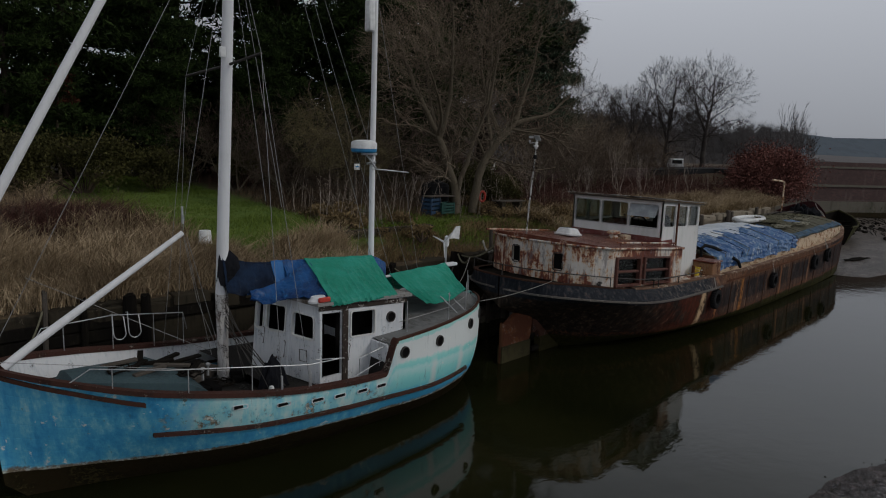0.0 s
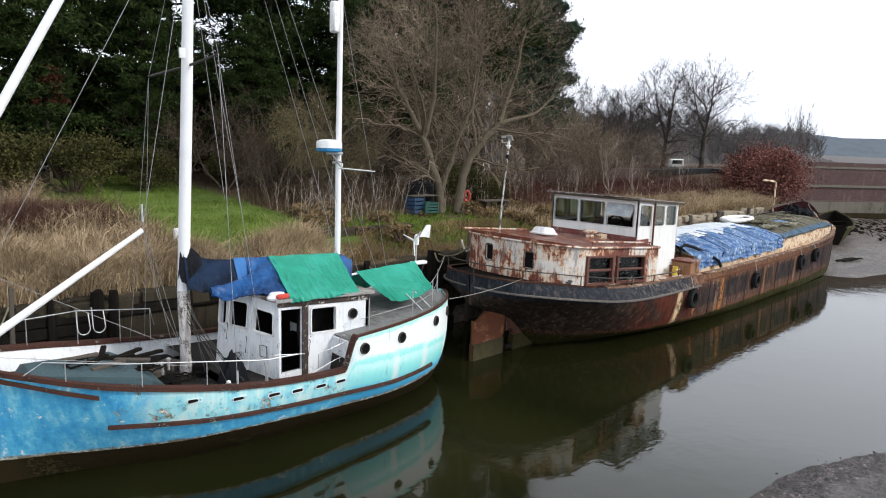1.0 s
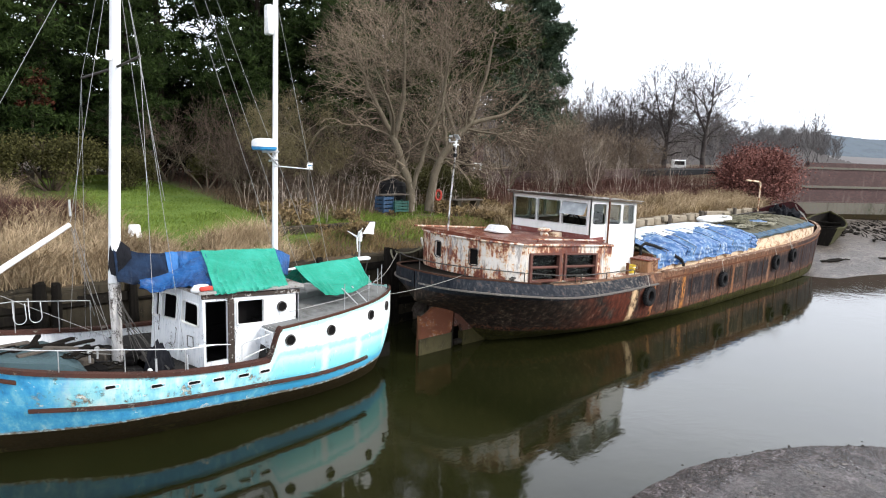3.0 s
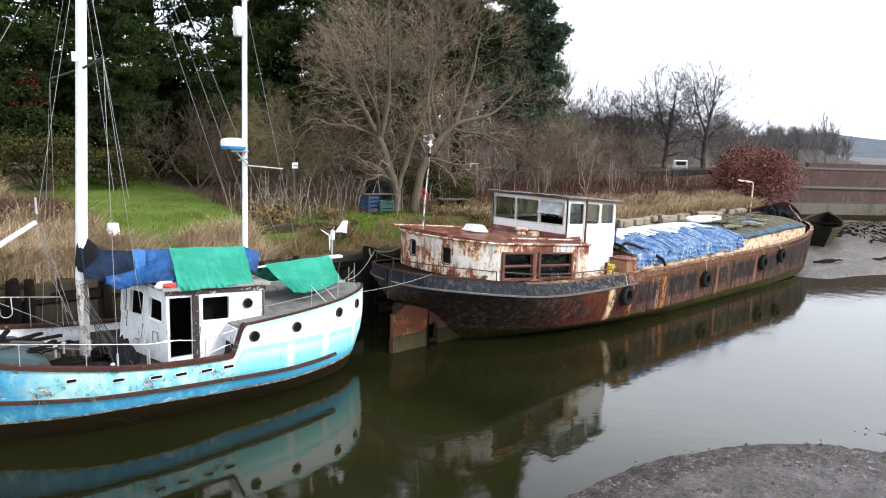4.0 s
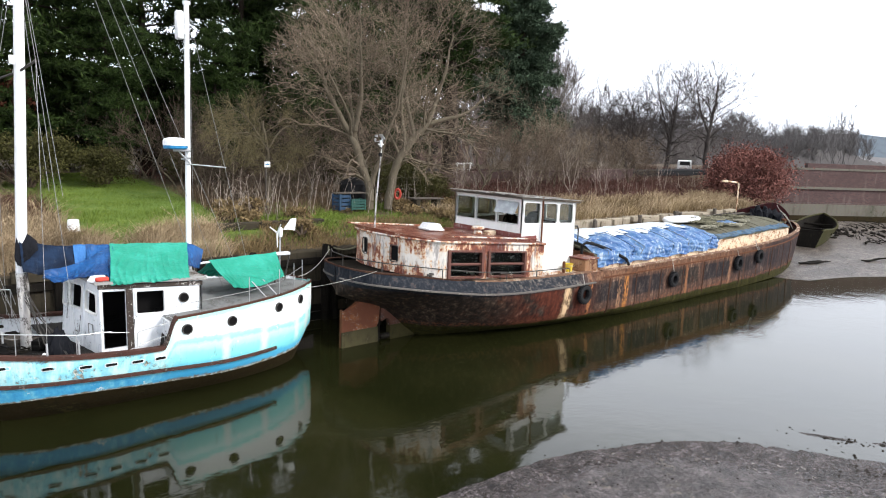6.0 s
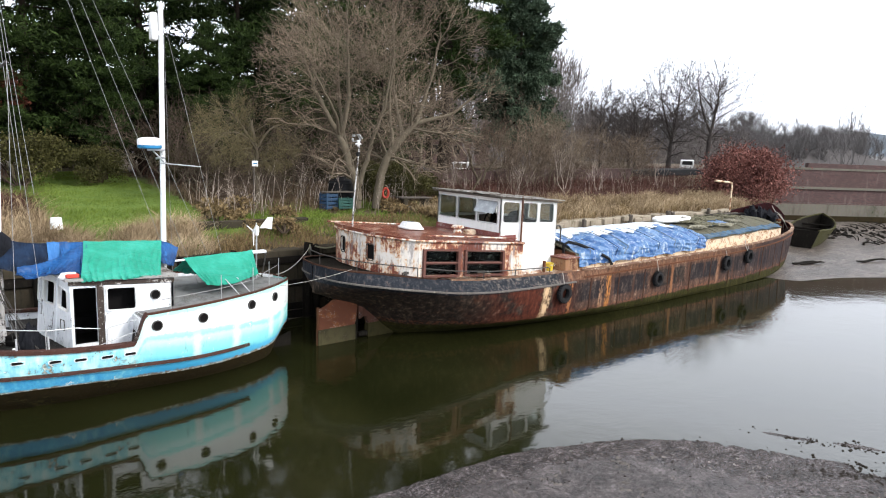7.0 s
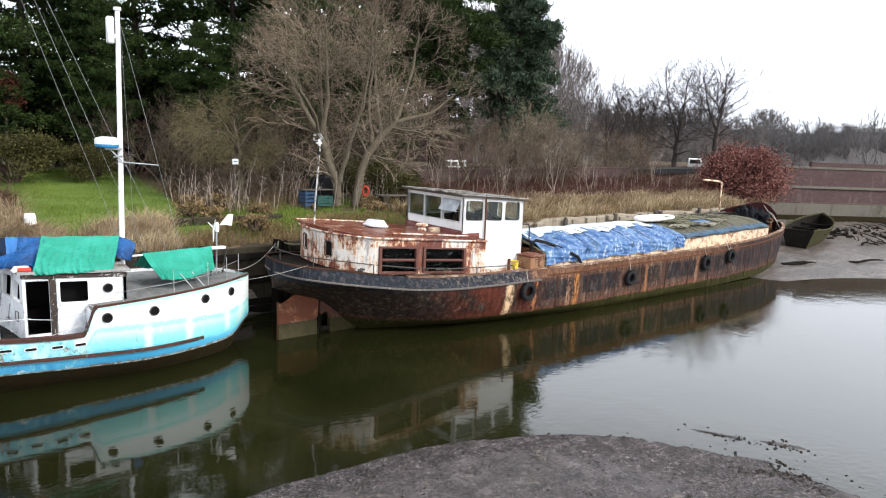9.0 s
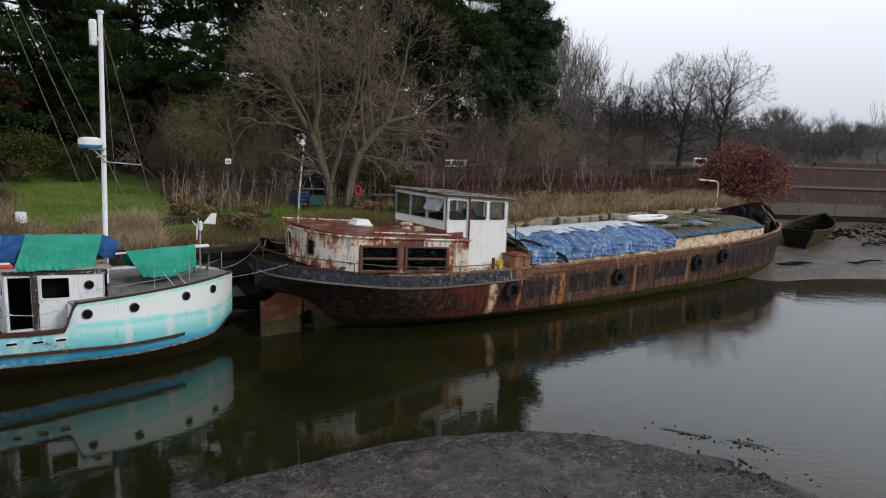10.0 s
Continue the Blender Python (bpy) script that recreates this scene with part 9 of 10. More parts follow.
sapling = bare_tree("pale_sapling", (36.4, 21.4, 3.6), [((0, 0, 0), (-0.25, 0, 1), 1.5, 0.025), ((0.1, 0.1, 0), (0.4, 0.1, 1), 1.4, 0.022), ((0, -0.1, 0), (0.05, -0.2, 1), 1.7, 0.025)],
                    "pale grey leafless sapling among the bramble", 36, 3, 0.55, (2, 4), M_STEM, M_STEM, category="sapling", group="pale saplings", up=0.2)
for x, y, s in ((31.5, 20.8, 0.7), (40.5, 22.0, 0.8), (27.5, 21.5, 0.7), (48.5, 22.6, 0.8)):
    copy_thing(sapling, pose(x, y, ground_z(x, y) - 0.05, 0, 0, rngv.uniform(0, 360)) @ Matrix.Scale(s, 4))

# evergreens behind the lawn
pine_a = conifer("pine", (10.0, 36.0, 4.0), 17.5, "tall dark pine with shaded lower limbs", 41, M_PINE, 0.10, 0.27, 7600)
pine_b = conifer("pine", (3.0, 38.5, 4.0), 19.0, "tall dark pine with shaded lower limbs", 42, M_PINE, 0.16, 0.25, 7200)
pine_c = conifer("cypress", (45.0, 34.5, 4.0), 24.0, "tall columnar blue-green conifer at the edge of the wood", 43, M_PINE2, 0.10, 0.185, 26000, 0.60, 0.66)
pine_d = conifer("pine", (34.6, 31.0, 3.9), 18.5, "stout old pine with a bare dark trunk", 44, M_PINE, 0.34, 0.24, 7600, stout=1.7)
for src, x, y, s in ((pine_a, -4.5, 35.5, 1.0), (pine_b, 16.0, 37.0, 0.95), (pine_a, 21.5, 36.0, 1.02), (pine_b, 26.5, 35.5, 0.98), (pine_a, 30.0, 35.0, 1.08), 
                     (pine_a, 36.5, 43.5, 1.2), (pine_b, -2.0, 44.0, 1.05), (pine_a, -9.0, 41.0, 1.0), (pine_b, 44.0, 45.0, 1.1), (pine_b, 13.0, 44.0, 0.85), (pine_b, 27.0, 45.0, 0.85), (pine_a, 7.0, 33.2, 0.62), (pine_b, 13.0, 33.0, 0.55), (pine_a, 18.5, 32.5, 0.5), (pine_b, 24.5, 32.0, 0.6), (pine_a, 29.5, 31.5, 0.6)):
    copy_thing(src, pose(x, y, ground_z(x, y) - 0.1, 0, 0, rngv.uniform(0, 360)) @ Matrix.Scale(s, 4))
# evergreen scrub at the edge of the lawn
# thickets added to close bright gaps under the pines with painted gloom
gloom = shrub("holly_thicket", (2.0, 39.5, 4.0), (3.6, 2.4, 4.6), "near-black thicket, its leaf colour painting the gloom beneath the pines", 52, M_GLOOM, 9000, (0.30, 0.16), 14, lumps=60, group="thickets beneath the pines")
gloom2 = shrub("holly_thicket", (20.0, 39.5, 4.0), (3.6, 2.4, 5.6), "near-black thicket, its leaf colour painting the gloom beneath the pines", 53, M_GLOOM, 9000, (0.30, 0.16), 14, lumps=60, group="thickets beneath the pines")
scrub = shrub("scrub_bush", (8.8, 29.5, 3.9), (2.4, 1.6, 2.1), "olive-green evergreen scrub by the lawn", 51, M_GORSE, 15000, (0.11, 0.06), 18, lumps=40, group="scrub by the lawn")
for x, y, s, a in ((5.2, 28.5, 1.15, 40), (12.2, 30.6, 0.85, 80), (1.8, 28.0, 1.0, 10), (16.8, 31.0, 0.8, 200), (21.0, 30.8, 0.8, 120), (25.0, 29.0, 0.9, 300), (23.9, 22.4, 0.95, 20), (25.0, 21.4, 0.75, 200)):
    copy_thing(scrub, pose(x, y, ground_z(x, y) - 0.1, 0, 0, a) @ Matrix.Scale(s, 4))
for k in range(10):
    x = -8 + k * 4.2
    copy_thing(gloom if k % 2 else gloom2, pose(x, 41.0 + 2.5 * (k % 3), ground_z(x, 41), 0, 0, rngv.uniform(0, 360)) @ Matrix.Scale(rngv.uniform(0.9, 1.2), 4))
red = shrub("red_leaved_tree", (8.9, 33.0, 7.0), (0.8, 0.8, 2.0), "small tree with hanging rust-red leaves before the pines", 66, M_REDLEAF, 1500, (0.16, 0.10), 10, category="tree", lumps=22)
bm = bmesh.new()
tube(bm, [(8.9, 33.0, 3.4), (8.85, 33.0, 6.0), (8.9, 33.0, 8.2)], [0.09, 0.07, 0.03], 6)
part("trunk", bm, M_BARK, red)
# the copper beech bush by the wall
shrub("beech_bush", (53.3, 18.6, 2.9), (3.5, 3.1, 3.7), "round copper-brown beech bush holding dead leaves", 61, M_BEECH, 26000, (0.15, 0.10), 30, lumps=80, wood=M_TWIG)
# low plants at the bank
wee = shrub("bank_plant", (15.5, 16.5, 3.0), (0.5, 0.4, 0.45), "low green and straw weed clump on the bank", 63, M_MIXGRASS, 500, (0.13, 0.05), 8, lumps=10, category="plant", group="weed clumps on the bank")
for k in range(26):
    x = rngv.uniform(10, 27)
    y = shore(x) + rngv.uniform(1.6, 6.0)
    if not lawn_here(x, y):
        copy_thing(wee, pose(x, y, ground_z(x, y) - 0.03, 0, 0, rngv.uniform(0, 360)) @ Matrix.Scale(rngv.uniform(0.6, 1.4), 4))

# trees by the road and beyond
def road_tree(at, height, wide, label, seed, fork=0.36):
    """A round-headed leafless tree: a clear trunk that divides, and limbs that arch out from it."""
    rng = random.Random(seed)
    limbs = [([(0, 0, 0), (0.05, -0.05, height * 0.2), (0.1, -0.1, height * fork)], 0.30, 0.22),
             ([(0.1, -0.1, height * fork), (0.3, -0.4, height * 0.62), (0.35, -0.5, height * 0.90)], 0.16, 0.02),
             ([(0.1, -0.1, height * fork), (-0.5, 0.8, height * 0.60), (-0.9, 1.4, height * 0.86)], 0.14, 0.02)]
    for k in range(11):
        a = 2.4 * k + rng.uniform(-0.3, 0.3)
        h = height * (fork - 0.12 + 0.42 * k / 11)
        reach = wide * (1.0 - 0.45 * k / 11) * rng.uniform(0.85, 1.1)
        c, q = math.cos(a), math.sin(a)
        limbs.append(([(0.1, -0.1, h), (reach * 0.35 * c, reach * 0.35 * q, h + height * 0.09), (reach * 0.7 * c, reach * 0.7 * q, h + height * 0.15), (reach * c, reach * q, h + height * rng.uniform(0.16, 0.26))], 0.075, 0.016))
    return crown_tree("roadside_tree", at, limbs, ((0, 0, height * 0.58), (wide * 1.12, wide * 1.12, height * 0.46)), label, seed, (0.66, 0.52, 0.46, 0.42), M_OAK, M_OAK, 0.0115, 3.0, 0.2, 0.10, "roadside trees")


oak = road_tree((70.4, 31.7, 4.2), 11.6, 4.4, "leafless dark roadside oak", 71)
oak2 = road_tree((69.0, 35.3, 4.1), 11.4, 3.5, "leafless dark roadside tree with a narrow crown", 72, 0.30)
for src, x, y, s in ((oak2, 66.6, 37.8, 0.80), (oak2, 64.8, 41.0, 0.78), (oak, 78.0, 47.0, 0.80)):
    copy_thing(src, pose(x, y, ground_z(x, y) - 0.1, 0, 0, rngv.uniform(0, 360)) @ Matrix.Scale(s, 4))
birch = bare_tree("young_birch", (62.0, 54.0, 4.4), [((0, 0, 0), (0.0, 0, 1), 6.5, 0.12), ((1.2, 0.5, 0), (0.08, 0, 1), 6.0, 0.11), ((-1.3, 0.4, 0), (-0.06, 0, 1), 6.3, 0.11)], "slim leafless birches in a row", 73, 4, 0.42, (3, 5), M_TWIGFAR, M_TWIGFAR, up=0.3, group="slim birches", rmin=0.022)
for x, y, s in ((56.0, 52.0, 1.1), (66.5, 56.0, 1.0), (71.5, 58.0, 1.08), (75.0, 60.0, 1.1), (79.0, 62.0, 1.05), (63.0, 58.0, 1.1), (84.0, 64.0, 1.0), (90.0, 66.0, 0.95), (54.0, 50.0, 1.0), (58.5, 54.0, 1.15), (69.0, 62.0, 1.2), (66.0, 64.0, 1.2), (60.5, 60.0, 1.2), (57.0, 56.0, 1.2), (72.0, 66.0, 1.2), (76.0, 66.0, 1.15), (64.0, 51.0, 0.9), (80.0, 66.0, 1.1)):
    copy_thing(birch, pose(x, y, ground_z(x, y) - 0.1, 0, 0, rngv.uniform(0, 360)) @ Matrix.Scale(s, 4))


def far_wood(name, n, spots, h, label, seed, mat):
    """Distant bare woods: many small crowns in one mesh."""
    rng = random.Random(seed)
    st = Sticks()
    for k in range(n):
        x, y, z = spots(rng)
        hh = h * rng.uniform(0.65, 1.1)
        p = Vector((x, y, z - 1))
        st.bar(p, p + Vector((0, 0, hh * 0.7)), 0.13, 0.05, 3)
        for j in range(22):
            a = rng.uniform(0, 2 * math.pi)
            f = rng.uniform(0.06, 0.72)
            w = hh * rng.uniform(0.06, 0.26) * (1.15 - 0.7 * f)
            q = p + Vector((0, 0, hh * f))
            e = q + Vector((math.cos(a) * w, math.sin(a) * w, hh * rng.uniform(0.10, 0.28)))
            st.bar(q, e, 0.04, 0.016, 3)
            for i in range(12):
                c = q.lerp(e, rng.uniform(0.3, 1.0))
                st.bar(c, c + Vector((rng.gauss(0, 0.06), rng.gauss(0, 0.06), rng.uniform(0.02, 0.12))) * hh, 0.020, 0.008, 3)
    raw(name, st.v, st.f, mat, label=label, category="trees", kind="stuff")


def belt(x0, y0, x1, y1, wide):
    def pick(rng):
        t = rng.random()
        return x0 + (x1 - x0) * t + rng.uniform(-wide, wide), y0 + (y1 - y0) * t + rng.uniform(-wide, wide), 4.0 + 3.0 * (0.5 + 0.5 * math.sin(t * 9))
    return pick


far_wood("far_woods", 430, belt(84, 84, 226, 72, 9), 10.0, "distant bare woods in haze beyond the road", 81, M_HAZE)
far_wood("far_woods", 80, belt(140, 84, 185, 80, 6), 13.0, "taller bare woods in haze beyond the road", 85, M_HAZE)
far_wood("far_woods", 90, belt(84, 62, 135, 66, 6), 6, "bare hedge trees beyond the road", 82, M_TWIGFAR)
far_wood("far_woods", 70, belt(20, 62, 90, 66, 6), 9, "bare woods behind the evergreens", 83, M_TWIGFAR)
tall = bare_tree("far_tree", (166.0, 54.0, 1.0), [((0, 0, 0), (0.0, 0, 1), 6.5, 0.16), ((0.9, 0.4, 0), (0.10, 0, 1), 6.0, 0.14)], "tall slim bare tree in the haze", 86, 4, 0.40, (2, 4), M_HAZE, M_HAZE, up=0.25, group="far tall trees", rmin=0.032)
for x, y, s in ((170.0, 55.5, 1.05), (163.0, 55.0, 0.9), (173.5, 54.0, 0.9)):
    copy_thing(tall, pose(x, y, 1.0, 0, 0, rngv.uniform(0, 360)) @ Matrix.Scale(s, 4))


def ridge(name, pts, mat, label):
    """A far wooded ridge as a long mound with an uneven crest."""
    bm = bmesh.new()
    rows = []
    for i, (x, y, h) in enumerate(pts):
        hh = h * (1 + 0.06 * math.sin(i * 1.7) + 0.05 * math.sin(i * 4.1))
        rows.append([Vector((x - 30, y - 60, 1.0)), Vector((x - 10, y - 20, hh * 0.7)), Vector((x, y, hh)), Vector((x + 30, y + 80, 0.0))])
    loft(bm, rows)
    solo(name, bm, mat, (0, 0, 0), label, "hill", kind="structure")


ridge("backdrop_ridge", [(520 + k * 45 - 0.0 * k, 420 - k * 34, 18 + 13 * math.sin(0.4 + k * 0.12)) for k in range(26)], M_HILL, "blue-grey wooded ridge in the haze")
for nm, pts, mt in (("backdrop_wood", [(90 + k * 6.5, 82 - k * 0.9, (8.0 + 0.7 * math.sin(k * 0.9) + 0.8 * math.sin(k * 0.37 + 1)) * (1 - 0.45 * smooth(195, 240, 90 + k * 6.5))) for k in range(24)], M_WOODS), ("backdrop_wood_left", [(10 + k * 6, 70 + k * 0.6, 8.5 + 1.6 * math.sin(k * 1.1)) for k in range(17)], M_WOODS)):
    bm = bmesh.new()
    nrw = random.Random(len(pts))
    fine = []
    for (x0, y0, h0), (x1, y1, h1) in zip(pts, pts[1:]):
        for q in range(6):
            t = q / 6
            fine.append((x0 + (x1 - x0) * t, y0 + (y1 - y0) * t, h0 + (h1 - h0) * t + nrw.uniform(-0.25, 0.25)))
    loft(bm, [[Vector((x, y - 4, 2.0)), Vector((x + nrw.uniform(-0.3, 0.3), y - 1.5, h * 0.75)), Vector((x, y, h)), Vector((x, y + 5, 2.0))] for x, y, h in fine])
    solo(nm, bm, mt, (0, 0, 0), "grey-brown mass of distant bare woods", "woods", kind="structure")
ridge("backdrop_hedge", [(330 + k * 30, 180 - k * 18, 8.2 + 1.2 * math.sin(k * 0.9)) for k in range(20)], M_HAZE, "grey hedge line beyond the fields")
# ---- things on the bank and the mud ----
# white bucket on a stake
bm = bmesh.new()
lathe(bm, (8.33, 17.75, 3.28), [(0.0, 0.36), (0.15, 0.36), (0.16, 0.34), (0.19, 0.02), (0.20, 0.0), (0.185, 0.0), (0.14, 0.33), (0.0, 0.33)], 20)
wb = solo("white_bucket", bm, M_PLASTIC, (8.33, 17.75, 3.28), "white plastic bucket upturned on a stake on the bank", "bucket")
bm = bmesh.new()
tube(bm, [(8.33, 17.75, 2.9), (8.33, 17.75, 3.60)], 0.025, 6)
part("stake", bm, M_WOODGY, wb, "grey wooden stake")
# black water tank under the tree
bm = bmesh.new()
lathe(bm, (20.6, 21.2, 3.35), [(0.0, 0.0), (0.60, 0.0), (0.62, 0.05), (0.60, 0.3), (0.62, 0.35), (0.60, 0.65), (0.62, 0.7), (0.60, 1.0), (0.62, 1.05), (0.55, 1.18), (0.22, 1.28), (0.2, 1.34), (0.0, 1.36)], 28)
solo("water_tank", bm, M_RUBBER, (20.6, 21.2, 3.35), "black ribbed plastic water tank under the tree", "water tank")
# crates beside it
def crate(x, y, z, w, d, h, mat, label, turn=0.0):
    m = Matrix.Rotation(turn, 4, "Z")
    t = thing("crate", (x, y, z), label, "crate", "crates under the tree")
    for k in range(4):
        for s in (-1, 1):
            bm = bmesh.new()
            z0 = z + h * (0.05 + 0.24 * k)
            box(bm, x - w / 2, x + w / 2, y + s * d / 2 - 0.015, y + s * d / 2 + 0.015, z0, z0 + h * 0.17, 0.005)
            part("slat", bm, mat, t)
            bm = bmesh.new()
            box(bm, x + s * w / 2 - 0.015, x + s * w / 2 + 0.015, y - d / 2, y + d / 2, z0, z0 + h * 0.17, 0.005)
            part("slat", bm, mat, t)
    for sx in (-1, 1):
        for sy in (-1, 1):
            bm = bmesh.new()
            box(bm, x + sx * w / 2 - 0.03, x + sx * w / 2 + 0.03, y + sy * d / 2 - 0.03, y + sy * d / 2 + 0.03, z, z + h, 0.005)
            part("corner_post", bm, mat, t)
    bm = bmesh.new()
    box(bm, x - w / 2, x + w / 2, y - d / 2, y + d / 2, z + 0.02, z + 0.05)
    part("bottom", bm, mat, t)
    t.rotation_euler = (0, 0, turn)
    return t


M_CRATEB = plain("blue_crate_plastic", (0.018, 0.05, 0.10), 0.5)
M_CRATEG = plain("green_crate_plastic", (0.018, 0.075, 0.06), 0.5)
crate(19.35, 20.15, 3.33, 0.6, 0.45, 0.72, M_CRATEB, "stacked blue plastic crate under the tree", 0.2)
crate(20.05, 20.05, 3.33, 0.65, 0.5, 0.5, M_CRATEG, "dull green plastic crate under the tree", -0.1)
bm = bmesh.new()
box(bm, 19.0, 20.5, 19.85, 20.45, 4.06, 4.10, 0.01)
solo("board", bm, M_WOODGY, (19.7, 20.1, 4.06), "grey board laid over the crates", "board")
# orange life ring on the tree
bm = bmesh.new()
for k in range(1):
    rows = []
    for i in range(29):
        a = 2 * math.pi * i / 28
        c = Vector((22.10, 19.75, 4.02)) + Vector((0.10 * math.cos(a), -0.05 * math.cos(a), 0)) * 1.2 + Vector((0, 0, 0.22 * math.sin(a)))
        o = (Vector((0.26 * math.cos(a), -0.13 * math.cos(a), 0.30 * math.sin(a)))).normalized()
        s = Vector((0.45, 0.89, 0))
        rows.append([c + (o * math.cos(b) + s * math.sin(b)) * 0.055 for b in np.linspace(0, 2 * math.pi, 9)[:-1]])
    loft(bm, rows, close=True)
solo("life_ring", bm, M_LIFE, (22.10, 19.75, 3.75), "orange life ring leaning on the tree trunk", "life ring")
# low bench of planks
def bench():
    t = thing("plank_bench", (23.4, 19.2, 3.3), "low weathered plank bench on the bank", "bench")
    for k in range(3):
        bm = bmesh.new()
        box(bm, 22.5, 24.3, 19.0 + 0.2 * k, 19.18 + 0.2 * k, 3.80, 3.85, 0.008, Matrix.Rotation(0.02, 4, "Y"))
        part("plank", bm, M_WOODGY, t)
    for x in (22.8, 24.0):
        bm = bmesh.new()
        box(bm, x - 0.12, x + 0.12, 19.05, 19.5, 3.2, 3.80, 0.02)
        part("support", bm, M_STONE, t)
    bm = bmesh.new()
    box(bm, 21.9, 22.9, 18.8, 19.1, 3.42, 3.47, 0.01)
    part("step", bm, M_WOODGY, t)


bench()
# notice on a post
bm = bmesh.new()
tube(bm, [(16.5, 21.63, 3.3), (16.5, 21.63, 5.45)], 0.05, 8)
sg = solo("sign_post", bm, M_WOODGY, (16.5, 21.63, 3.3), "grey post with a small white notice", "sign")
bm = bmesh.new()
box(bm, 16.40, 16.66, 21.56, 21.59, 5.12, 5.36, 0.005)
pl = part("notice", bm, M_PLASTIC, sg, "small white notice plate")
bm = bmesh.new()
box(bm, 16.44, 16.62, 21.553, 21.558, 5.22, 5.27)
part("printed_bar", bm, M_BLUEPAINT, pl)
# stone slab border along the lawn
bm = bmesh.new()
for k in range(5):
    box(bm, 12.6 + k * 0.9, 13.45 + k * 0.9, 17.55, 17.95, 2.95, 3.30, 0.03)
solo("stone_kerb", bm, M_STONE, (14.6, 17.75, 2.95), "low grey stone kerb beside the grass", "kerb")
# the road through the trees, its low brick wall and a stretch of white railing
ROADLINE = [(22, 40.5), (33, 39.6), (45, 38.8), (56, 36.0), (62, 31.2), (66.5, 25.4)]


def build_road():
    bm = bmesh.new()
    rows = []
    for i in range(41):
        x = 22 + 44.5 * i / 40
        y = along(x, ROADLINE)
        d = Vector((0.5, along(x + 0.25, ROADLINE) - along(x - 0.25, ROADLINE), 0)).normalized()
        n = Vector((-d.y, d.x, 0))
        z = 4.22 + 0.70 * smooth(54, 66, x)
        rows.append([Vector((x, y, z - 0.5)) - n * 3.1, Vector((x, y, z)) - n * 3.0, Vector((x, y, z + 0.06)), Vector((x, y, z)) + n * 3.0, Vector((x, y, z - 0.5)) + n * 3.1])
    loft(bm, rows)
    solo("road_lane", bm, M_ASPHALT, (45, 38.8, 4.2), "asphalt lane running behind the trees", "road", kind="structure")
    bm = bmesh.new()
    rows, caps = [], []
    for i in range(46):
        x = 28.5 + 24.0 * i / 45
        y = 27.0 + 0.05 * (x - 28.5)
        z = ground_z(x, y)
        top = 4.55 + 0.012 * (x - 28.5)
        rows.append([Vector((x, y - 0.11, z - 0.3)), Vector((x, y - 0.11, top)), Vector((x, y + 0.11, top)), Vector((x, y + 0.11, z - 0.3))])
        caps.append([Vector((x, y - 0.15, top)), Vector((x, y - 0.15, top + 0.05)), Vector((x, y, top + 0.09)), Vector((x, y + 0.15, top + 0.05)), Vector((x, y + 0.15, top))])
    loft(bm, rows)
    w = solo("wall_roadside", bm, M_BRICK, (40, 27.5, 3.6), "low red brick wall beside the road", "wall", kind="structure", smooth=False)
    bm = bmesh.new()
    loft(bm, caps)
    part("coping", bm, M_BRICK, w, "rounded brick coping", smooth=False)


build_road()


def railing():
    t = thing("white_railing", (38.6, 34.4, 3.9), "short white post and rail fence beside the road", "fence")
    for k in range(4):
        bm = bmesh.new()
        box(bm, 37.6 + 0.7 * k - 0.05, 37.6 + 0.7 * k + 0.05, 34.35, 34.45, 3.7, 5.05, 0.01)
        part("post", bm, M_WHITE2, t)
    for z in (4.45, 4.9):
        bm = bmesh.new()
        box(bm, 37.5, 39.8, 34.30, 34.348, z, z + 0.10, 0.008)
        part("rail", bm, M_WHITE2, t)


railing()


def parked_van(x, y, z):
    """A small white van seen from its tail, parked off the road."""
    t = thing("van", (x, y, z), "small white van parked beside the road", "van")
    m = pose(x, y, z, 0, 0, 33) @ Matrix.Scale(0.82, 4)
    prof = [(-2.1, 0.45), (-2.15, 0.9), (-2.0, 1.75), (-1.7, 1.86), (0.6, 1.84), (1.3, 1.15), (2.05, 0.95), (2.15, 0.45)]
    bm = bmesh.new()
    loft(bm, [[m @ Vector((px, w * (0.86 if pz > 1.4 else 0.92), pz)) for px, pz in prof] for w in (-1, -0.93, 0.93, 1)])
    for w in (-1, 1):
        bm.faces.new([bm.verts.new(m @ Vector((px, w * (0.86 if pz > 1.4 else 0.92), pz))) for px, pz in prof])
    part("body", bm, M_PLASTIC, t, "white painted body")
    for q in ([(-2.13, -0.7, 1.15), (-2.13, 0.7, 1.15), (-2.03, 0.66, 1.68), (-2.03, -0.66, 1.68)], [(0.75, -0.74, 1.74), (0.75, 0.74, 1.74), (1.24, 0.78, 1.24), (1.24, -0.78, 1.24)]):
        bm = bmesh.new()
        out = Vector((-0.02, 0, 0)) if q[0][0] < 0 else Vector((0.03, 0, 0.02))
        bm.faces.new([bm.verts.new(m @ (Vector(p) + out)) for p in q])
        part("window", bm, M_RUBBER, t, "dark window")
    for px in (-1.35, 1.35):
        for w in (-0.84, 0.84):
            bm = bmesh.new()
            lathe(bm, (0, 0, 0), [(0.0, -0.1), (0.30, -0.1), (0.32, -0.06), (0.32, 0.06), (0.30, 0.1), (0.0, 0.1)], 18, "y")
            for v in bm.verts:
                v.co = m @ (v.co + Vector((px, w, 0.32)))
            part("wheel", bm, M_RUBBER, t, "black wheel")


parked_van(76.6, 37.7, ground_z(76.6, 37.7) + 0.02)


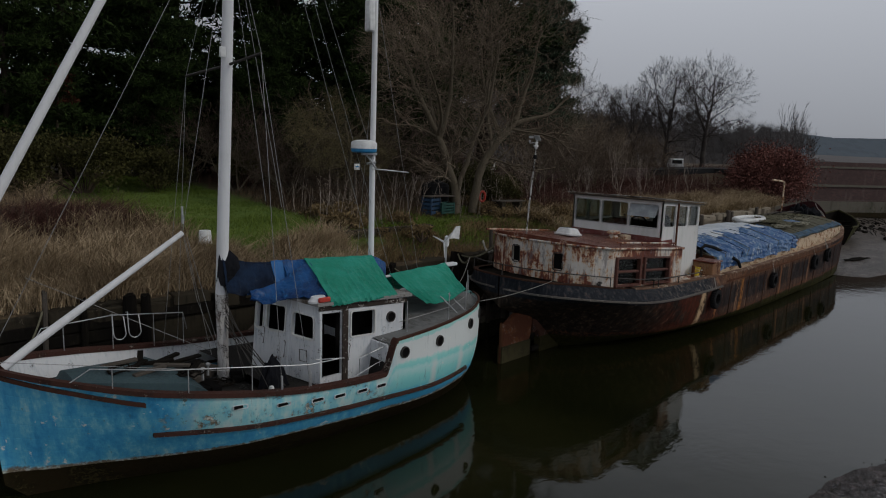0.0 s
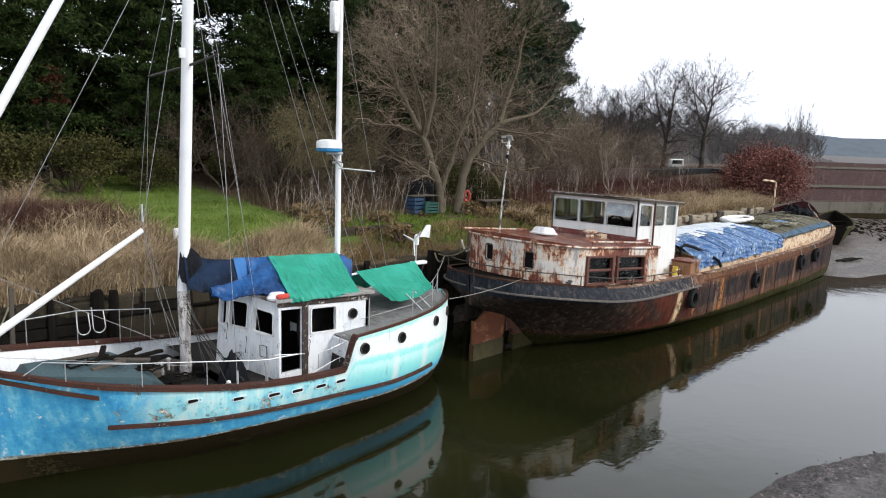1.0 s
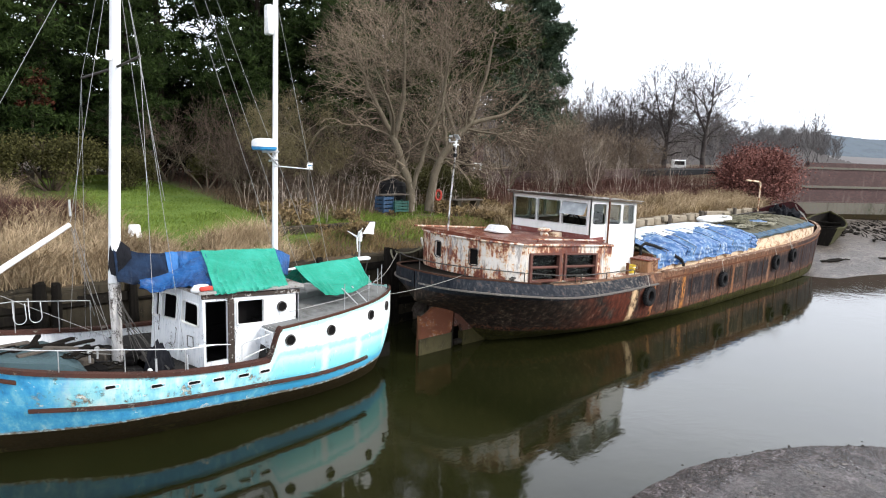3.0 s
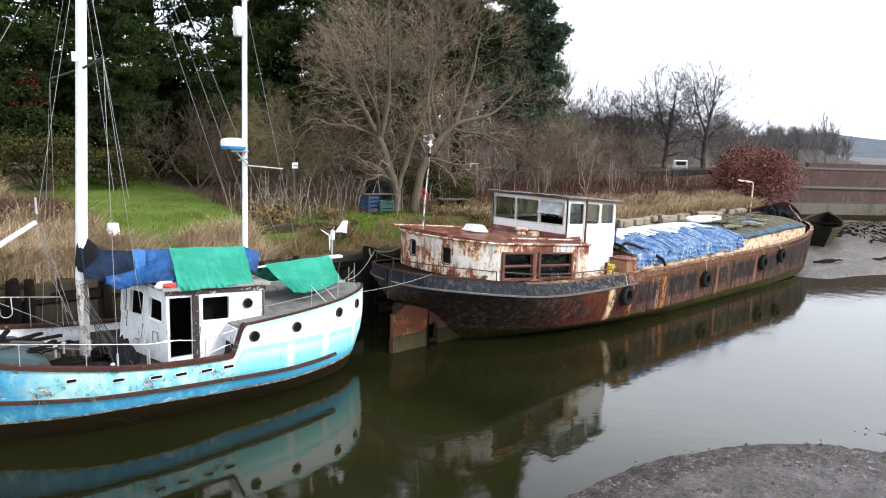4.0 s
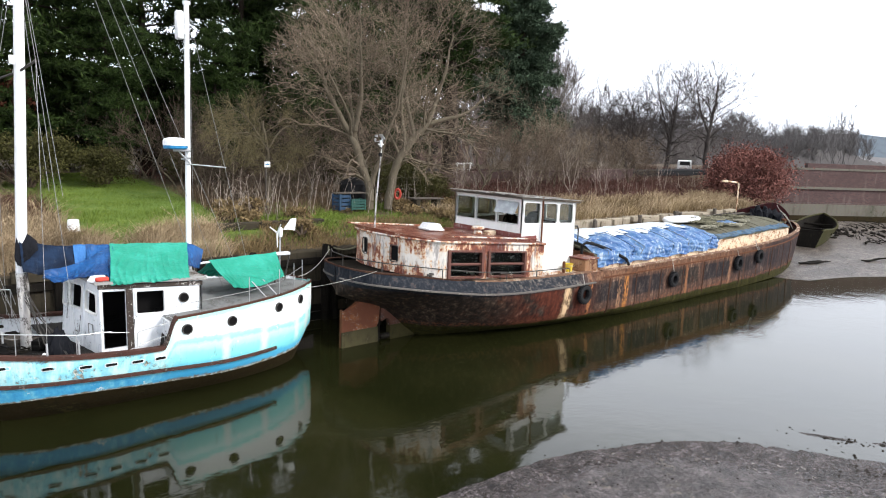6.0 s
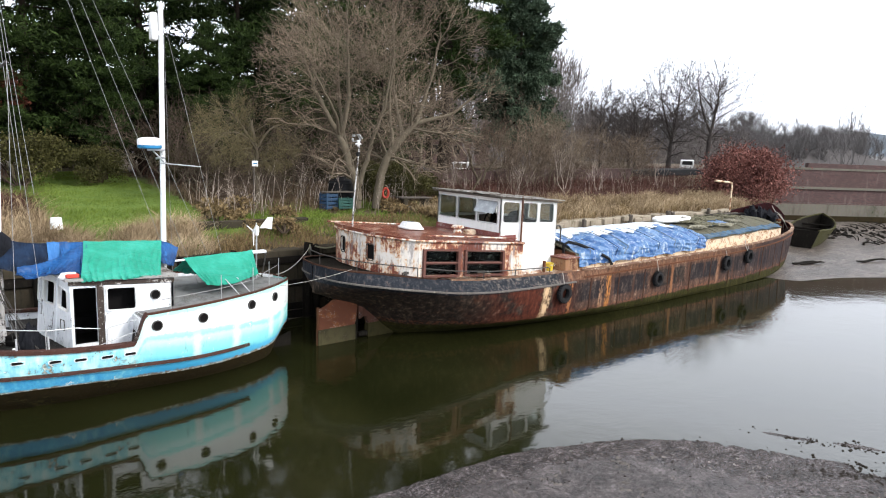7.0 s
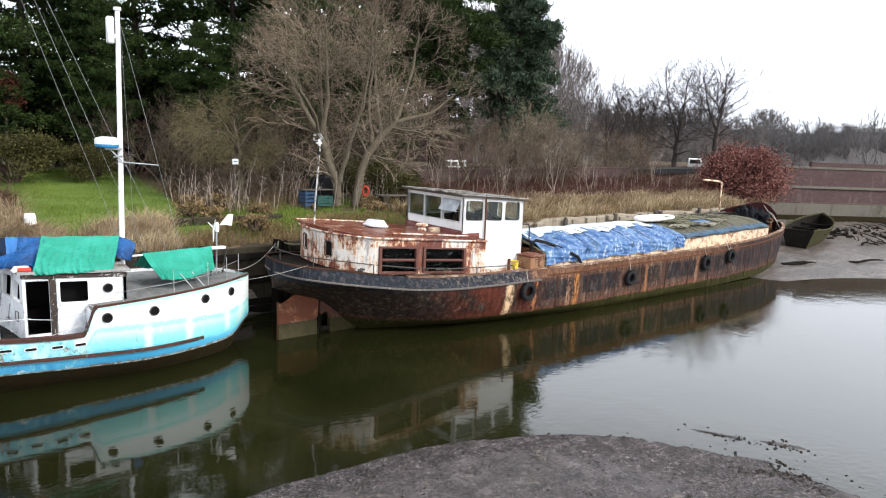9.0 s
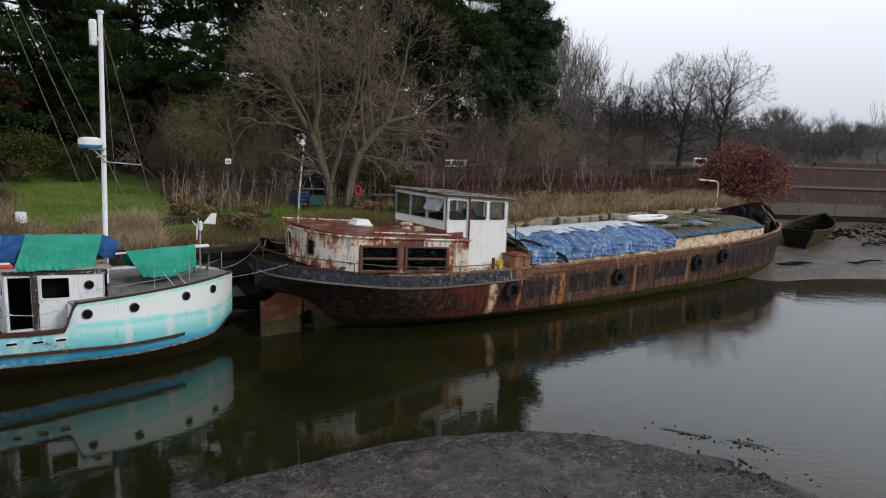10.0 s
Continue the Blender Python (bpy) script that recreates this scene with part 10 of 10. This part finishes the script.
# derelict green skiff on the mud
def skiff():
    t = thing("derelict_skiff", (54.5, 13.6, 0.2), "derelict algae-green open boat aground on the mud", "boat")
    ang = math.atan2(2.2, 8.3)
    ax, ay = math.cos(ang), math.sin(ang)
    L, o = 8.2, Vector((50.9, 13.1, 0))

    def at(u, w, z):
        return Vector((o.x + ax * u * L - ay * w, o.y + ay * u * L + ax * w, z))

    def half(u):
        return along(u, [(0, 0.95), (0.2, 1.25), (0.5, 1.4), (0.75, 1.15), (0.92, 0.55), (1.0, 0.04)])

    def top(u):
        return along(u, [(0, 1.62), (0.4, 1.55), (0.7, 1.75), (1.0, 2.15)])

    for name, inset, mat, lab in (("hull", 0.0, M_SKIFF, "algae-green planked hull"), ("lining", 0.09, M_WOODBK, "dark rotten inside")):
        bm = bmesh.new()
        for s in (1, -1):
            rows = []
            for i in range(25):
                u = i / 24
                rows.append([at(u * (0.985 if inset else 1), s * max(0, half(u) - inset) * (0.55 + 0.45 * (j / 6) ** 0.8), 0.35 + 0.25 * u + inset + (top(u) - 0.35 - 0.25 * u - inset) * j / 6) for j in range(7)])
            loft(bm, rows)
        rows = [[at(0.015 * bool(inset), w * max(0, half(0) - inset) * (0.55 + 0.45 * (j / 6) ** 0.8), 0.35 + inset + (top(0) - 0.35 - inset) * j / 6) for w in (-1, 0, 1)] for j in range(7)]
        loft(bm, rows)
        rows = [[at(i / 24, w * max(0, half(i / 24) - inset) * 0.56, 0.35 + 0.25 * i / 24 + inset) for w in (-1, 0, 1)] for i in range(25)]
        loft(bm, rows)
        part(name, bm, mat, t, lab)
    for s in (1, -1):
        bm = bmesh.new()
        tube(bm, [at(i / 48, s * max(0.02, half(i / 48) - 0.04 + 0.05 * noise.noise(Vector((i * 0.7, s, 0)))), top(i / 48) + 0.03 + 0.10 * noise.noise(Vector((i * 0.5, s, 4)))) for i in range(49)], [0.06 + 0.05 * abs(noise.noise(Vector((i * 0.9, s, 7)))) for i in range(49)], 6)
        part("gunwale", bm, M_SKIFF, t, "mossy gunwale")
    for u in (0.3, 0.55, 0.75):
        bm = bmesh.new()
        tube(bm, [at(u, -half(u) + 0.1, top(u) - 0.3), at(u, half(u) - 0.1, top(u) - 0.3)], 0.08, 6)
        part("thwart", bm, M_WOODBK, t, "dark rotten thwart")
    bm = bmesh.new()
    q = [at(-0.004, w, z) for w, z in ((-0.56, 0.38), (0.56, 0.38), (0.97, 1.63), (-0.97, 1.63))]
    vs = [bm.verts.new(p) for p in q] + [bm.verts.new(p - Vector((0.08, 0.02, 0))) for p in q]
    for f in ((0, 1, 2, 3), (7, 6, 5, 4), (0, 1, 5, 4), (1, 2, 6, 5), (2, 3, 7, 6), (3, 0, 4, 7)):
        bm.faces.new([vs[i] for i in f])
    part("transom", bm, M_WOODBK, t, "dark transom")


skiff()


def lump(name, at, r, mat, label, category, seed, group="", flat=0.5):
    bm = bmesh.new()
    bmesh.ops.create_icosphere(bm, subdivisions=2, radius=1)
    for v in bm.verts:
        k = 1 + 0.45 * noise.noise(v.co * 1.6 + Vector((seed, 0, 0)))
        v.co = Vector((v.co.x * r[0] * k, v.co.y * r[1] * k, v.co.z * r[2] * k)) + Vector(at)
    return solo(name, bm, mat, at, label, category, group)


# timbers and stones on the far mud
rd = random.Random(12)
M_MUDDK = weathered("wet_dark_mud", (0.036, 0.030, 0.025), (0.055, 0.047, 0.042), (0.08, 0.072, 0.066), 3.0, 0.75, 0.1, 0.6, 0.8)
for k in range(80):
    u = rd.random()
    x, y = 57.5 + 14 * u + rd.uniform(-1.5, 1.5), 14.2 - 3.6 * u + rd.uniform(-1.0, 2.0)
    lump("shore_stone", (x, y, creek_bed(x, y) + 0.04), (rd.uniform(0.08, 0.30), rd.uniform(0.07, 0.20), rd.uniform(0.05, 0.15)), M_WOODBK if k % 3 else M_MUDDK, "dark weedy rubble on the mud", "stone", k, "rubble on the mud")
for k in range(84):
    x, y = 57.5 + 13 * rd.random() ** 1.4, 13.8 - rd.uniform(-1.6, 3.2)
    a, ln = rd.uniform(0, 3.14), rd.uniform(0.3, 1.2)
    z0 = creek_bed(x, y)
    bm = bmesh.new()
    p, q = Vector((x, y, z0 + 0.03)), Vector((x + ln * math.cos(a), y + ln * math.sin(a), z0 + rd.uniform(0.06, 0.32)))
    tube(bm, [p, p.lerp(q, 0.5) + Vector((rd.uniform(-0.1, 0.1), rd.uniform(-0.1, 0.1), 0.06)), q], [0.034, 0.028, 0.010], 6)
    solo("broken_timber", bm, M_WOODBK, (x, y, z0), "broken black timber on the mud", "timber", "broken timbers")
for (x, y), a, ln in (((45.6, 10.6), -0.25, 2.4), ((45.9, 10.3), -0.32, 2.2), ((50.5, 8.7), -0.25, 3.2), ((57.0, 11.4), 0.1, 1.6)):
    bm = bmesh.new()
    zz = creek_bed(x, y) + 0.10
    tube(bm, [(x + ln * q * math.cos(a) + 0.06 * math.sin(q * 11 + x), y + ln * q * math.sin(a) + 0.07 * math.cos(q * 9 + x), zz + 0.05 * math.sin(q * 7)) for q in np.linspace(-0.5, 0.5, 10)], [0.03, 0.06, 0.075, 0.06, 0.08, 0.065, 0.05, 0.06, 0.04, 0.02], 7)
    solo("driftwood_log", bm, M_WOODBK, (x, y, zz - 0.1), "black waterlogged log on the mud", "log", "logs on the mud")
# stones and weed lumps on the near spits
def mud_skin():
    """The clotted surface of the near spit."""
    st = 0.065
    xs, ys = np.arange(4.5, 24.5, st), np.arange(-6.5, 4.2, st)
    idx, vv, ff = {}, [], []
    for i, x in enumerate(xs):
        for j, y in enumerate(ys):
            z = creek_bed(float(x), float(y))
            if z < -0.06 or x > 22.5:
                continue
            p = Vector((x * 2.6, y * 2.6, 0))
            clot = noise.noise(p * 0.5) * 0.02 + noise.noise(p * 2.3) * 0.016 + abs(noise.noise(p * 4.3)) * 0.036 + noise.noise(p * 2.3 + Vector((9, 4, 1))) * abs(noise.noise(p * 0.4)) * 0.03
            idx[i, j] = len(vv)
            vv.append((float(x), float(y), z + 0.004 + clot * smooth(-0.02, 0.07, z)))
    for (i, j) in idx:
        if (i + 1, j) in idx and (i, j + 1) in idx and (i + 1, j + 1) in idx:
            ff.append((idx[i, j], idx[i + 1, j], idx[i + 1, j + 1], idx[i, j + 1]))
    raw("mud_spit", vv, ff, M_MUDNEAR, label="clotted grey-brown mud spit at low tide", category="mud", kind="structure", smooth=True)


def mud_near():
    k = Nodes("clotted_spit_mud")
    fine = k.noise(16, 7, 0.75)
    mid = k.noise(2.2, 5, 0.65)
    grit = k.noise(38, 5, 0.75)
    c = k.ramp(k.math("ADD", k.math("MULTIPLY", fine, 0.45), k.math("ADD", k.math("MULTIPLY", mid, 0.25), k.math("MULTIPLY", grit, 0.3))), [(0.42, (0.008, 0.0066, 0.006)), (0.48, (0.034, 0.028, 0.027)), (0.53, (0.080, 0.067, 0.066)), (0.60, (0.20, 0.172, 0.176))])
    k.bump(k.math("ADD", fine, grit), 0.9, 0.03)
    z = k.n.new("ShaderNodeSeparateXYZ")
    k.l.new(k.co, z.inputs[0])
    wet = k.step(k.math("ADD", z.outputs[2], k.math("MULTIPLY", k.math("SUBTRACT", mid, 0.5), 0.06)), 0.03, 0.10)
    return k.done(c, k.math("ADD", 0.16, k.math("MULTIPLY", wet, 0.34)), 0, 0.4)


M_MUDNEAR = mud_near()
mud_skin()
sp, fc = [], []
rd = random.Random(15)
pebbles = []
for k in range(14000):
    x, y = rd.uniform(5, 24), rd.uniform(-6, 3.6)
    z = creek_bed(x, y)
    w = noise.noise(Vector((x * 0.9, y * 0.9, 2)))
    if -0.03 < z < 0.5 and rd.random() < 0.25 + 0.6 * (w > 0.05):
        pebbles.append((x, y, z + 0.004, 0.004 + 0.030 * rd.random() ** 6))
for cx, cy, rx, ry, a in SPITS:
    for k in range(int(4600 * rx * ry)):
        u, w = rd.gauss(0, 0.62) * rx, rd.gauss(0, 0.85) * ry
        x, y = cx + u * math.cos(a) - w * math.sin(a), cy + u * math.sin(a) + w * math.cos(a)
        if noise.noise(Vector((x * 1.6, y * 1.6, 5))) + 0.6 * noise.noise(Vector((x * 4, y * 4, 8))) > 0.05:
            pebbles.append((x, y, -0.004, 0.006 + 0.042 * rd.random() ** 9))
for x, y, z, r in pebbles:
    b = len(sp)
    a0 = rd.uniform(0, 6)
    for j in range(5):
        a = a0 + j * 2 * math.pi / 5
        sp.append((x + r * 1.4 * math.cos(a), y + r * math.sin(a), z - 0.01))
    for j in range(5):
        a = a0 + 0.3 + j * 2 * math.pi / 5
        sp.append((x + r * 0.9 * math.cos(a), y + r * 0.7 * math.sin(a), z + r * rd.uniform(0.3, 0.6)))
    for j in range(5):
        fc.append((b + j, b + (j + 1) % 5, b + 5 + (j + 1) % 5, b + 5 + j))
    fc.append((b + 5, b + 6, b + 7, b + 8, b + 9))
raw("mud_pebbles", sp, fc, M_MUDDK, label="dark stones and lumps strewn over the mud spit", category="pebbles", kind="stuff")


# a low house glimpsed through the trees
def house():
    x, y, z = 54.0, 56.0, 4.2
    t = thing("cottage", (x, y, z), "low brick cottage glimpsed through the bare trees", "house")
    bm = bmesh.new()
    box(bm, x - 5, x + 5, y - 3, y + 3, z, z + 2.7)
    part("wall", bm, M_BRICK, t, smooth=False)
    bm = bmesh.new()
    rows = [[Vector((x - 5.3, y - 3.4, z + 2.6)), Vector((x - 5.3, y, z + 4.8)), Vector((x - 5.3, y + 3.4, z + 2.6))], [Vector((x + 5.3, y - 3.4, z + 2.6)), Vector((x + 5.3, y, z + 4.8)), Vector((x + 5.3, y + 3.4, z + 2.6))]]
    vs = loft(bm, rows)
    bm.faces.new(vs[0])
    bm.faces.new(vs[1])
    part("roof", bm, M_WOODGY, t, "grey slate roof", smooth=False)
    for wx in (-3, 0, 3):
        bm = bmesh.new()
        box(bm, x + wx - 0.5, x + wx + 0.5, y - 3.03, y - 2.98, z + 1.0, z + 2.1)
        w = part("window", bm, M_WOODGY, t, "grey weathered window frame")
        bm = bmesh.new()
        box(bm, x + wx - 0.42, x + wx + 0.42, y - 3.05, y - 3.03, z + 1.08, z + 2.02)
        part("pane", bm, M_BLACK, w)


house()
